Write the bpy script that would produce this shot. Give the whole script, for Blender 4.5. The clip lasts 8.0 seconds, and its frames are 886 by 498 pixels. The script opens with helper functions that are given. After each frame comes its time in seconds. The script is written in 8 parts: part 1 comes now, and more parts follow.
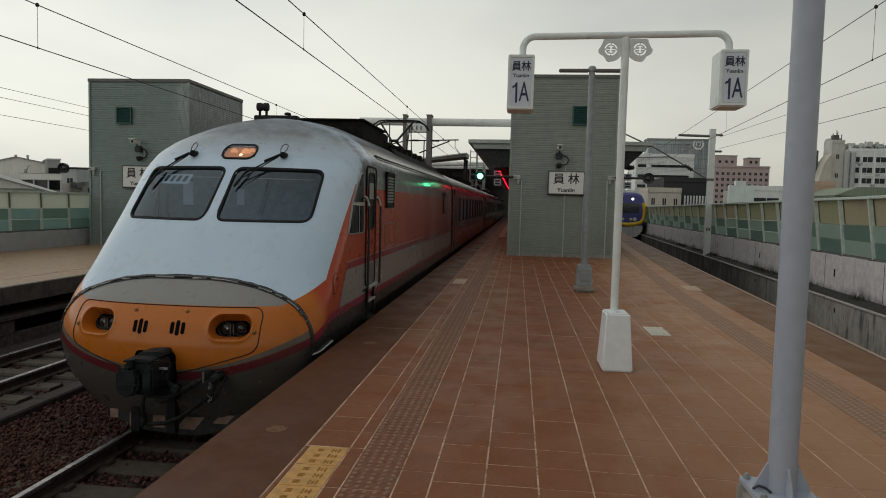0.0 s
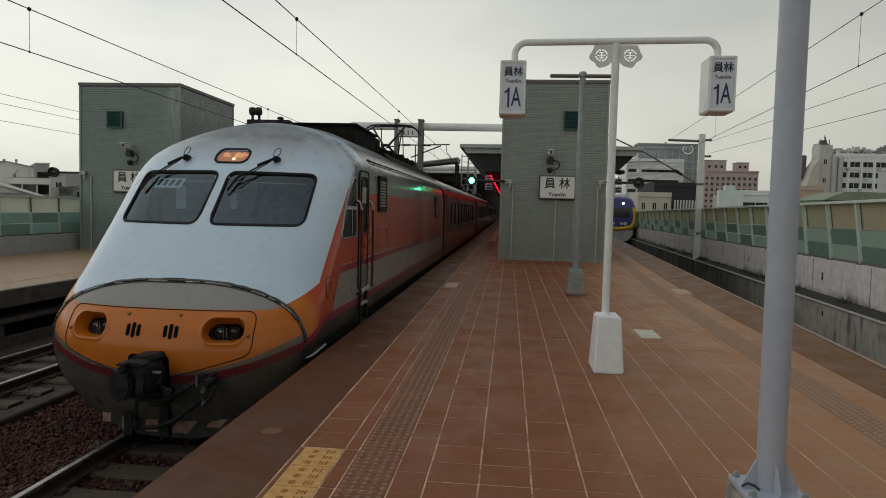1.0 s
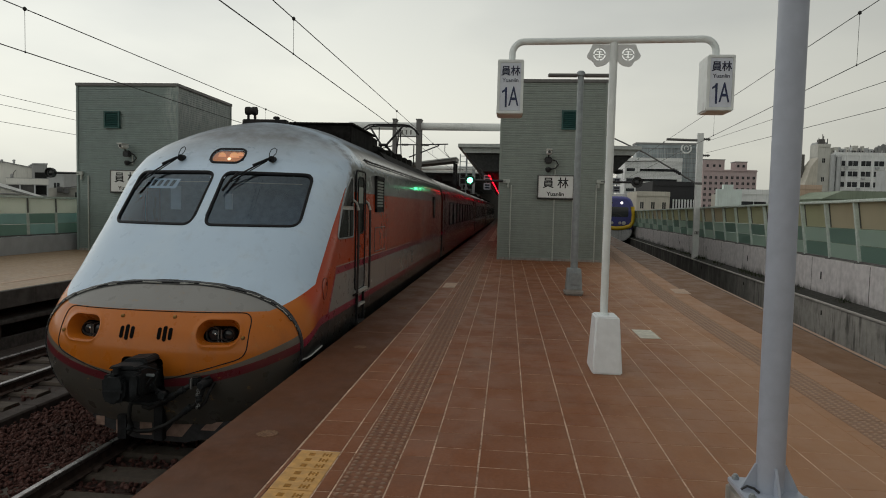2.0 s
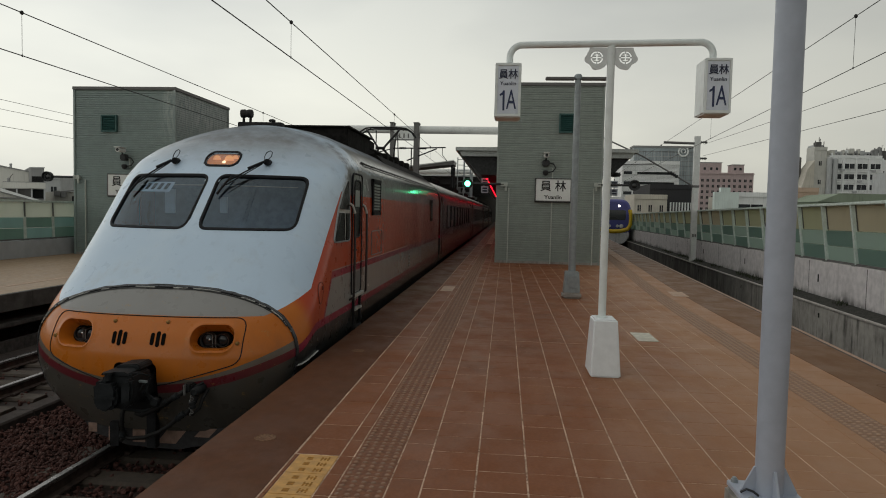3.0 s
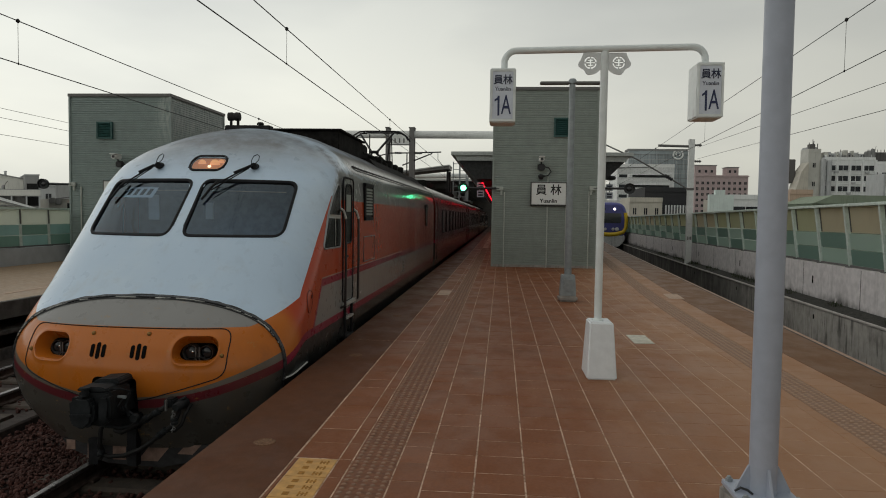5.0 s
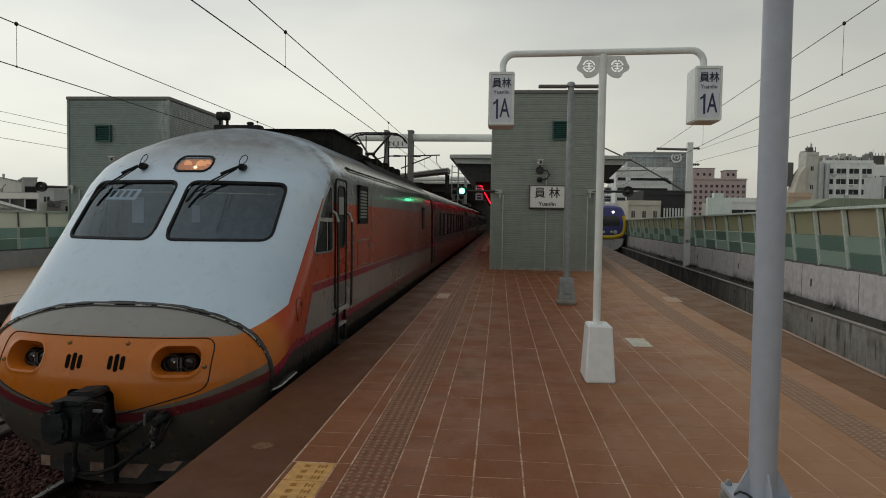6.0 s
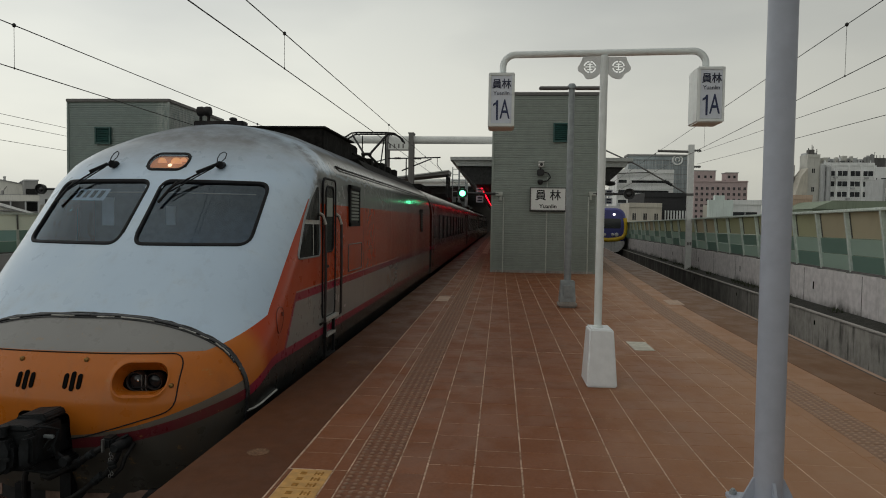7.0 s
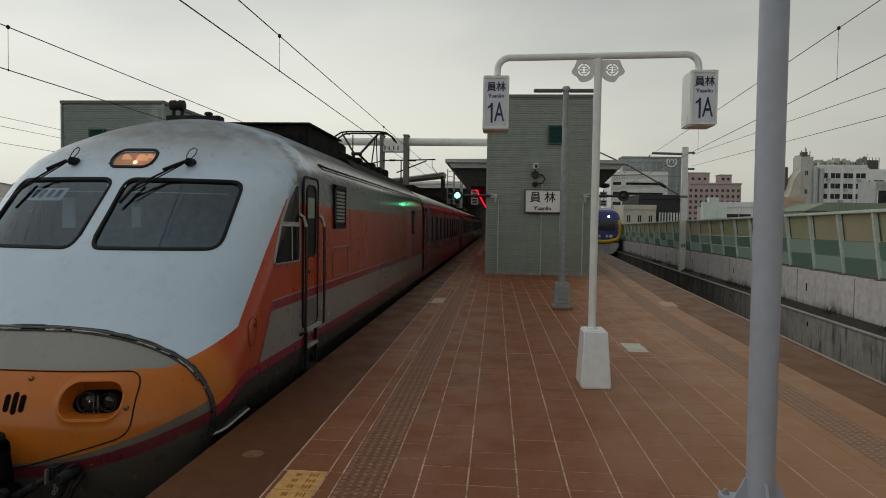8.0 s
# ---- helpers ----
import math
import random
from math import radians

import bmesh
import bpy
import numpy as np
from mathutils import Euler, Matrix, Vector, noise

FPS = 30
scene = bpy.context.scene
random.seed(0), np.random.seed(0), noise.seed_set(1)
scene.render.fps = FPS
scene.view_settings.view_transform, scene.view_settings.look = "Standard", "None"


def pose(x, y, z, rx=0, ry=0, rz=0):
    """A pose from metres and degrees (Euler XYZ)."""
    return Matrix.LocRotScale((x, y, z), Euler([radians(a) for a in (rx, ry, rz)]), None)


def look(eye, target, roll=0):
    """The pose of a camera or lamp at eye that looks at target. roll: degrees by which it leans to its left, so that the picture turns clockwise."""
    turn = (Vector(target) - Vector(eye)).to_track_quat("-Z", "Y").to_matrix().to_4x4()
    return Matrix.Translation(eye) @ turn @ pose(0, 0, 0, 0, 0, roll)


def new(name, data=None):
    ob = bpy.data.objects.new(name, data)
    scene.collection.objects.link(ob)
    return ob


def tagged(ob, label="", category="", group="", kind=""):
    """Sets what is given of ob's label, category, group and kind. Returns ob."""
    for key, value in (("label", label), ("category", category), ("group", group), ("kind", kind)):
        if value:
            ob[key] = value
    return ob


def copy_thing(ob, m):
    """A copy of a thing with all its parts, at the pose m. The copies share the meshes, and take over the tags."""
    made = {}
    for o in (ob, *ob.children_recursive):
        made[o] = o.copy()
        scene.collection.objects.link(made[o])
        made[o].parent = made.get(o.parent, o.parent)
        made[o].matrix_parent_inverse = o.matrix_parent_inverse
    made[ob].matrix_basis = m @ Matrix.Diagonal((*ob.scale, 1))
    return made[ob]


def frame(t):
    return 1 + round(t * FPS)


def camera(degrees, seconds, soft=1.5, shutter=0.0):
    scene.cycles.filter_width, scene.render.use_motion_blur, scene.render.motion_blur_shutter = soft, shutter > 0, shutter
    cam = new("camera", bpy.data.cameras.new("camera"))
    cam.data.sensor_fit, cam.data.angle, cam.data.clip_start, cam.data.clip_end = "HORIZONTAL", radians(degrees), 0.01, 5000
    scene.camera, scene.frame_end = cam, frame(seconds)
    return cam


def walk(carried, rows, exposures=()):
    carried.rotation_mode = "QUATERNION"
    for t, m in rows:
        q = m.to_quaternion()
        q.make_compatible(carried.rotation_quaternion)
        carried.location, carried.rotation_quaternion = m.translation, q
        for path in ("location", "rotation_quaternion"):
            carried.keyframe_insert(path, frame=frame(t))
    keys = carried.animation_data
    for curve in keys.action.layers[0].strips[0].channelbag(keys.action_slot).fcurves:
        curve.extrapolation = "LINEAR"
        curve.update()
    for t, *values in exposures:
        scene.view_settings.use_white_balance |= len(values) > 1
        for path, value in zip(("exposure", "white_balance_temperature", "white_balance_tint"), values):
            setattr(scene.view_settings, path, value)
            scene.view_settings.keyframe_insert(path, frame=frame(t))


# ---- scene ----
cam = camera(66.7, 8.0, 1.0)
PATH = [
    (0, (-0.106, 0.342, 1.558), (-0.323, 2.326, 1.425), 1.5),
    (0.5, (-0.11, 0.325, 1.559), (-0.315, 2.311, 1.433), 1.4),
    (1, (-0.117, 0.288, 1.551), (-0.3085, 2.276, 1.432), 1.5),
    (1.5, (-0.108, 0.313, 1.557), (-0.297, 2.3, 1.435), 1.4),
    (3, (-0.112, 0.327, 1.556), (-0.293, 2.316, 1.446), 1.3),
    (3.5, (-0.101, 0.326, 1.549), (-0.279, 2.315, 1.442), 1.1),
    (4, (-0.1, 0.327, 1.561), (-0.279, 2.315, 1.448), 1.3),
    (4.5, (-0.11, 0.281, 1.558), (-0.2855, 2.271, 1.453), 1.0),
    (6, (-0.112, 0.286, 1.56), (-0.278, 2.277, 1.472), 0.9),
    (6.5, (-0.103, 0.339, 1.562), (-0.274, 2.33, 1.478), 1.0),
    (7, (-0.103, 0.361, 1.561), (-0.272, 2.352, 1.48), 0.9),
    (7.5, (-0.105, 0.338, 1.563), (-0.264, 2.33, 1.483), 1.0),
    (8, (-0.101, 0.341, 1.563), (-0.255, 2.333, 1.488), 0.9),
]
walk(cam, [(t, look(eye, target, roll)) for t, eye, target, roll in PATH], [(0, 0.05), (4.5, 0.05), (6.0, 0.03), (6.5, -0.06), (8.0, -0.06)])

# ---- light ----
SLOPE = math.atan(0.075)                       # the second track turns away by this angle
RIGHT = Matrix.Translation((2.89, 0, 0)) @ Matrix.Rotation(-SLOPE, 4, "Z")
FALL = RIGHT @ Matrix.Translation((0, 14, 0)) @ Matrix.Rotation(-0.0042, 4, "X") @ Matrix.Translation((0, -14, 0))   # the parapet falls slightly with the line
RAIL_Z = -0.92
TRACK_X = -3.57
SECOND_X = -7.32

world = bpy.data.worlds.new("world")
scene.world = world
world.use_nodes = True
wt = world.node_tree
wt.nodes.clear()
w_out = wt.nodes.new("ShaderNodeOutputWorld")
w_bg = wt.nodes.new("ShaderNodeBackground")
w_sky = wt.nodes.new("ShaderNodeTexSky")
w_sky.sky_type, w_sky.sun_disc = "NISHITA", False
w_sky.sun_elevation, w_sky.sun_rotation = radians(62), radians(-60)
w_sky.dust_density, w_sky.air_density = 3.0, 1.0
w_hsv = wt.nodes.new("ShaderNodeHueSaturation")
w_hsv.inputs["Saturation"].default_value = 0.10
w_tc = wt.nodes.new("ShaderNodeTexCoord")
w_map = wt.nodes.new("ShaderNodeMapping")
w_map.inputs["Scale"].default_value = (1.0, 1.0, 3.2)
w_n = wt.nodes.new("ShaderNodeTexNoise")
w_n.inputs["Scale"].default_value, w_n.inputs["Detail"].default_value = 1.6, 5.0
w_n.inputs["Roughness"].default_value = 0.45
w_r = wt.nodes.new("ShaderNodeValToRGB")
w_r.color_ramp.elements[0].position, w_r.color_ramp.elements[1].position = 0.34, 0.66
w_r.color_ramp.elements[0].color, w_r.color_ramp.elements[1].color = (5.3, 5.5, 5.2, 1), (7.95, 8.05, 7.2, 1)
w_mix = wt.nodes.new("ShaderNodeMix")
w_mix.data_type = "RGBA"
w_mix.inputs["Factor"].default_value = 0.86
wt.links.new(w_tc.outputs["Generated"], w_map.inputs["Vector"])
wt.links.new(w_map.outputs["Vector"], w_n.inputs["Vector"])
wt.links.new(w_n.outputs["Fac"], w_r.inputs["Fac"])
wt.links.new(w_sky.outputs["Color"], w_hsv.inputs["Color"])
wt.links.new(w_hsv.outputs["Color"], w_mix.inputs[6])
wt.links.new(w_r.outputs["Color"], w_mix.inputs[7])
w_sep = wt.nodes.new("ShaderNodeSeparateXYZ")
w_up = wt.nodes.new("ShaderNodeMapRange")             # thicker, darker cloud overhead than at the horizon
w_up.interpolation_type = "SMOOTHSTEP"
for i, v in enumerate((0.05, 0.75, 1.0, 0.45)):
    w_up.inputs[i + 1].default_value = v
w_side = wt.nodes.new("ShaderNodeMapRange")           # brighter where the sun stands behind the cloud
for i, v in enumerate((-0.5, 0.75, 1.13, 0.55)):
    w_side.inputs[i + 1].default_value = v
w_both = wt.nodes.new("ShaderNodeMath")
w_both.operation = "MULTIPLY"
w_dim = wt.nodes.new("ShaderNodeMix")
w_dim.data_type, w_dim.blend_type = "RGBA", "MULTIPLY"
w_dim.inputs["Factor"].default_value = 1.0
wt.links.new(w_tc.outputs["Generated"], w_sep.inputs[0])
wt.links.new(w_sep.outputs[2], w_up.inputs[0])
wt.links.new(w_mix.outputs[2], w_dim.inputs[6])
wt.links.new(w_sep.outputs[0], w_side.inputs[0])
wt.links.new(w_up.outputs[0], w_both.inputs[0])
wt.links.new(w_side.outputs[0], w_both.inputs[1])
wt.links.new(w_both.outputs[0], w_dim.inputs[7])
w_hue = wt.nodes.new("ShaderNodeMix")                  # warmer haze towards the horizon
w_hue.data_type = "RGBA"
w_hue.inputs[6].default_value, w_hue.inputs[7].default_value = (1.02, 1.0, 0.965, 1), (0.985, 1.0, 1.04, 1)
w_at = wt.nodes.new("ShaderNodeMapRange")
for i, v in enumerate((0.06, 0.34, 0.0, 1.0)):
    w_at.inputs[i + 1].default_value = v
wt.links.new(w_sep.outputs[2], w_at.inputs[0])
wt.links.new(w_at.outputs[0], w_hue.inputs["Factor"])
w_toned = wt.nodes.new("ShaderNodeMix")
w_toned.data_type, w_toned.blend_type = "RGBA", "MULTIPLY"
w_toned.inputs["Factor"].default_value = 1.0
wt.links.new(w_dim.outputs[2], w_toned.inputs[6])
wt.links.new(w_hue.outputs[2], w_toned.inputs[7])
wt.links.new(w_toned.outputs[2], w_bg.inputs["Color"])
w_bg.inputs["Strength"].default_value = 0.112
wt.links.new(w_bg.outputs["Background"], w_out.inputs["Surface"])

sun = new("sun", bpy.data.lights.new("sun", "SUN"))
sun.data.energy, sun.data.angle, sun.data.color = 0.45, radians(110), (1.0, 0.96, 0.9)
sun.matrix_world = look((0, 0, 30), (14, -8, 0))
scene.view_settings.exposure = 0.0


# ---- materials ----
class Ex:
    """A socket or number with arithmetic, for masks."""

    def __init__(self, nt, s):
        self.nt, self.s = nt, s

    def op(self, kind, *others):
        n = self.nt.nodes.new("ShaderNodeMath")
        n.operation = kind
        for i, o in enumerate((self, *others)):
            o = o.s if isinstance(o, Ex) else o
            if isinstance(o, (int, float)):
                n.inputs[i].default_value = o
            else:
                self.nt.links.new(o, n.inputs[i])
        return Ex(self.nt, n.outputs[0])

    def __add__(self, o): return self.op("ADD", o)
    def __sub__(self, o): return self.op("SUBTRACT", o)
    def __mul__(self, o): return self.op("MULTIPLY", o)
    def gt(self, o): return self.op("GREATER_THAN", o)
    def lt(self, o): return self.op("LESS_THAN", o)
    def abs(self): return self.op("ABSOLUTE")
    def inv(self): return Ex(self.nt, 1.0).op("SUBTRACT", self)
    def ramp(self, a, b):
        n = self.nt.nodes.new("ShaderNodeMapRange")
        n.interpolation_type = "SMOOTHSTEP"
        self.nt.links.new(self.s, n.inputs[0])
        n.inputs[1].default_value, n.inputs[2].default_value = a, b
        return Ex(self.nt, n.outputs[0])


def rgba(c):
    return (*c, 1.0) if len(c) == 3 else c


def mixed(nt, f, a, b, blend="MIX"):
    n = nt.nodes.new("ShaderNodeMix")
    n.data_type, n.blend_type = "RGBA", blend
    for i, v in ((0, f), (6, a), (7, b)):
        v = v.s if isinstance(v, Ex) else v
        if isinstance(v, (tuple, list)):
            n.inputs[i].default_value = rgba(v)
        elif isinstance(v, (int, float)):
            n.inputs[i].default_value = v
        else:
            nt.links.new(v, n.inputs[i])
    return n.outputs[2]


def noise_tex(nt, scale, detail=4.0, rough=0.55, stretch=None, coords="Object"):
    tc = nt.nodes.new("ShaderNodeTexCoord")
    n = nt.nodes.new("ShaderNodeTexNoise")
    n.inputs["Scale"].default_value, n.inputs["Detail"].default_value, n.inputs["Roughness"].default_value = scale, detail, rough
    src = tc.outputs[coords]
    if stretch:
        m = nt.nodes.new("ShaderNodeMapping")
        m.inputs["Scale"].default_value = stretch
        nt.links.new(src, m.inputs["Vector"])
        src = m.outputs["Vector"]
    nt.links.new(src, n.inputs["Vector"])
    return Ex(nt, n.outputs["Fac"])


def blank(name):
    m = bpy.data.materials.new(name)
    m.use_nodes = True
    nt = m.node_tree
    return m, nt, nt.nodes["Principled BSDF"]


def finish(nt, bsdf, colour, rough, metal=0.0, bump=0.0, bump_scale=60.0, rough_var=0.12, coat=0.0, spec=0.5):
    bsdf.inputs["Specular IOR Level"].default_value = spec
    if isinstance(colour, (tuple, list)):
        bsdf.inputs["Base Color"].default_value = rgba(colour)
    else:
        nt.links.new(colour, bsdf.inputs["Base Color"])
    rn = noise_tex(nt, 7.0, 5.0)
    r = rn.ramp(0.3, 0.7) * rough_var + (rough - rough_var / 2)
    nt.links.new(r.s, bsdf.inputs["Roughness"])
    bsdf.inputs["Metallic"].default_value = metal
    if coat:
        bsdf.inputs["Coat Weight"].default_value = coat
        bsdf.inputs["Coat Roughness"].default_value = 0.07
    if bump:
        b = nt.nodes.new("ShaderNodeBump")
        b.inputs["Strength"].default_value, b.inputs["Distance"].default_value = 1.0, bump
        nt.links.new(noise_tex(nt, bump_scale, 5.0).s, b.inputs["Height"])
        nt.links.new(b.outputs["Normal"], bsdf.inputs["Normal"])


def surface(name, base, rough=0.6, metal=0.0, var=0.25, scale=12.0, stain=0.25, stain_scale=1.3, stain_to=(0.05, 0.045, 0.04),
            bump=0.001, bump_scale=60.0, streak=0.0, pick="", coat=0.0, rough_var=0.12, spec=0.5):
    """Grain, stains, optional streaks running down, and a tint per object or per island."""
    m, nt, bsdf = blank(name)
    dark = tuple(c * (1 - var) for c in base)
    lite = tuple(min(1.0, c * (1 + var * 0.7)) for c in base)
    c = mixed(nt, noise_tex(nt, scale, 6.0).ramp(0.3, 0.72), dark, lite)
    if stain:
        c = mixed(nt, noise_tex(nt, stain_scale, 6.0, 0.65).ramp(0.5, 0.78) * stain, c, stain_to)
    if streak:
        c = mixed(nt, noise_tex(nt, 3.0, 5.0, 0.6, (2.2, 2.2, 0.16)).ramp(0.5, 0.75) * streak, c, stain_to)
    if pick:
        if pick == "object":
            n = nt.nodes.new("ShaderNodeObjectInfo")
            s = n.outputs["Random"]
        else:
            n = nt.nodes.new("ShaderNodeNewGeometry")
            s = n.outputs["Random Per Island"]
        h = nt.nodes.new("ShaderNodeHueSaturation")
        v = Ex(nt, s) * 0.12 + 0.94
        nt.links.new(v.s, h.inputs["Value"])
        nt.links.new(c, h.inputs["Color"])
        c = h.outputs["Color"]
    finish(nt, bsdf, c, rough, metal, bump, bump_scale, rough_var, coat, spec)
    return m


def glow(name, colour, strength):
    m, nt, bsdf = blank(name)
    bsdf.inputs["Base Color"].default_value = rgba(colour)
    bsdf.inputs["Emission Color"].default_value = rgba(colour)
    bsdf.inputs["Emission Strength"].default_value = strength
    bsdf.inputs["Roughness"].default_value = 0.3
    return m


def pane_mat(name, tint, gloss_rough=0.03, gloss_add=0.04):
    """Thin tinted glass: it lets through the tint and reflects by Fresnel."""
    m, nt, bsdf = blank(name)
    nt.nodes.remove(bsdf)
    out = nt.nodes["Material Output"]
    tr, gl, mx = nt.nodes.new("ShaderNodeBsdfTransparent"), nt.nodes.new("ShaderNodeBsdfGlossy"), nt.nodes.new("ShaderNodeMixShader")
    fr = nt.nodes.new("ShaderNodeFresnel")
    fr.inputs["IOR"].default_value = 1.5
    tr.inputs["Color"].default_value = rgba(tint)
    gl.inputs["Roughness"].default_value = gloss_rough
    gl.inputs["Color"].default_value = (0.76, 0.90, 1.0, 1.0)
    f = Ex(nt, fr.outputs[0]) + gloss_add
    nt.links.new(f.s, mx.inputs[0])
    nt.links.new(tr.outputs[0], mx.inputs[1])
    nt.links.new(gl.outputs[0], mx.inputs[2])
    nt.links.new(mx.outputs[0], out.inputs["Surface"])
    return m


ORANGE, SIDE_RED, MAROON = (0.54, 0.15, 0.012), (0.47, 0.055, 0.008), (0.27, 0.012, 0.045)
LIVERY_GREY, LIVERY_WHITE, LIVERY_DARK = (0.27, 0.27, 0.255), (0.545, 0.685, 0.835), (0.080, 0.072, 0.062)


def livery():
    """The locomotive's paint, laid out in its own space: y back from the nose, z up from the rail."""
    m, nt, bsdf = blank("locomotive_paint")
    tc = nt.nodes.new("ShaderNodeTexCoord")
    sep = nt.nodes.new("ShaderNodeSeparateXYZ")
    nt.links.new(tc.outputs["Object"], sep.inputs[0])
    x, y, z = (Ex(nt, sep.outputs[i]) for i in range(3))
    ax = x.abs()
    wob = (noise_tex(nt, 9.0, 3.0) - 0.5) * 0.008
    y, zz = y + wob, z + wob * 0.4
    brd = (zz - 1.65) * 1.06 + 1.05 - 0.035 - (Ex(nt, 1.62) - zz).op("MAXIMUM", 0.0) * 1.4   # rim of the white front on the side
    behind = y.gt(brd)
    under = y.lt(0.505)
    stripe = ax * ax * 0.17 + 0.70 + y.ramp(0.42, 1.05) * 0.15
    diag = (zz - 1.21) * 0.73 + 1.215
    flank = y.gt(diag)
    orange = mixed(nt, (y + (z - 1.3) * 0.12).ramp(0.66, 0.86), ORANGE, SIDE_RED)
    c = mixed(nt, noise_tex(nt, 1.3, 4.0, 0.55).ramp(0.40, 0.70), LIVERY_WHITE, (0.615, 0.745, 0.87))
    c = mixed(nt, noise_tex(nt, 2.6, 5.0, 0.65).ramp(0.56, 0.80) * 0.35, c, (0.33, 0.36, 0.39))
    c = mixed(nt, under * zz.gt(1.392), c, (0.26, 0.255, 0.245))
    low = under * zz.lt(1.392)
    c = mixed(nt, low, c, orange)
    c = mixed(nt, behind * zz.lt(2.70), c, orange)
    # old grey paint over the cab side, with a ragged edge and soot along it
    torn = (noise_tex(nt, 2.6, 6.0, 0.6) - 0.5) * 0.5 + (noise_tex(nt, 11.0, 4.0, 0.6) - 0.5) * 0.12
    edge = (y - brd + torn * 0.8)
    high = (z + torn * 0.4).ramp(2.99, 3.07)
    fresh = high * edge.ramp(-0.15, 0.1) * (y + torn * 1.2).ramp(3.0, 3.35).inv()      # pale patch left on the shoulder
    over = (high * ax.ramp(1.08, 1.2) * (y + torn * 1.2).ramp(3.0, 3.35)).op("MAXIMUM", edge.ramp(0.02, 0.07) * zz.gt(2.665) * high.inv())
    c = mixed(nt, over, c, (0.235, 0.245, 0.24))
    soot = edge.ramp(-0.08, 0.04) * edge.ramp(0.06, 0.30).inv() * z.ramp(2.5, 2.75) * ax.ramp(0.9, 1.1)
    c = mixed(nt, soot * noise_tex(nt, 6.0, 5.0, 0.65).ramp(0.38, 0.62) * 0.75, c, (0.10, 0.10, 0.098))
    grey = flank * zz.lt(1.765)
    c = mixed(nt, grey, c, (0.40, 0.30, 0.26))
    c = mixed(nt, flank * zz.lt(1.75), c, MAROON)
    c = mixed(nt, y.gt(diag + 0.06) * zz.lt(1.665), c, LIVERY_GREY)
    c = mixed(nt, under * zz.lt(stripe + ax * ax * 0.03 + 0.066), c, (0.155, 0.13, 0.105))
    c = mixed(nt, zz.lt(stripe + 0.042) * zz.gt(stripe - 0.042), c, mixed(nt, y.ramp(0.42, 0.62), (0.135, 0.017, 0.024), MAROON))
    c = mixed(nt, zz.lt(stripe - 0.042), c, mixed(nt, y.ramp(0.34, 0.54), LIVERY_DARK, (0.026, 0.028, 0.027)))
    # roof grime, scuffs, streaks, and shade painted in towards the rear
    roof = (z + torn * 0.3).ramp(2.86, 3.42) * (noise_tex(nt, 1.6, 6.0, 0.7).ramp(0.22, 0.7) * 0.4 + 0.55)
    c = mixed(nt, roof * 0.95 * (fresh * 0.6).inv(), c, (0.112, 0.105, 0.096))
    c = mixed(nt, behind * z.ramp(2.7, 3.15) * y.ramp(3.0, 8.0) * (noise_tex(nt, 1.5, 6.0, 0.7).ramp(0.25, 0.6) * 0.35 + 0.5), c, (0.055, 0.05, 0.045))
    # flank darkens with y: the dark canopy's reflection is put into the paint
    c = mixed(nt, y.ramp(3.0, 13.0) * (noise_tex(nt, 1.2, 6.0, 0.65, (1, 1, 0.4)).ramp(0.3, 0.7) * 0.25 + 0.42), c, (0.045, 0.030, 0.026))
    c = mixed(nt, noise_tex(nt, 3.2, 7.0, 0.72).ramp(0.55, 0.85) * 0.2, c, (0.15, 0.13, 0.115))
    c = mixed(nt, noise_tex(nt, 2.5, 5.0, 0.6, (1.6, 1.6, 0.22)).ramp(0.52, 0.85) * 0.2, c, (0.11, 0.1, 0.09))
    c = mixed(nt, under * noise_tex(nt, 11.0, 6.0, 0.75, (1.0, 1.0, 1.5)).ramp(0.60, 0.70) * 0.5, c, (0.44, 0.24, 0.07))
    c = mixed(nt, noise_tex(nt, 1.7, 6.0, 0.7, (1.0, 1.0, 0.5)).ramp(0.5, 0.75) * z.lt(1.42) * 0.35, c, (0.10, 0.062, 0.035))
    finish(nt, bsdf, c, 0.32, 0.0, 0.00025, 5.0, 0.12, 0.2, 0.35)
    matt = z.ramp(3.12, 3.4) * y.ramp(1.8, 3.4)   # soot on the roof has no gloss
    nt.links.new((Ex(nt, bsdf.inputs["Roughness"].links[0].from_socket) - y.ramp(2.4, 4.0) * 0.11 + matt * 0.5).s, bsdf.inputs["Roughness"])
    nt.links.new((Ex(nt, 0.22) + y.ramp(2.6, 5.0) * 0.10 - matt * 0.4).op("MAXIMUM", 0.0).s, bsdf.inputs["Coat Weight"])
    nt.links.new((Ex(nt, 0.35) - y.ramp(1.6, 3.0) * 0.15 - matt * 0.15).s, bsdf.inputs["Specular IOR Level"])
    return m


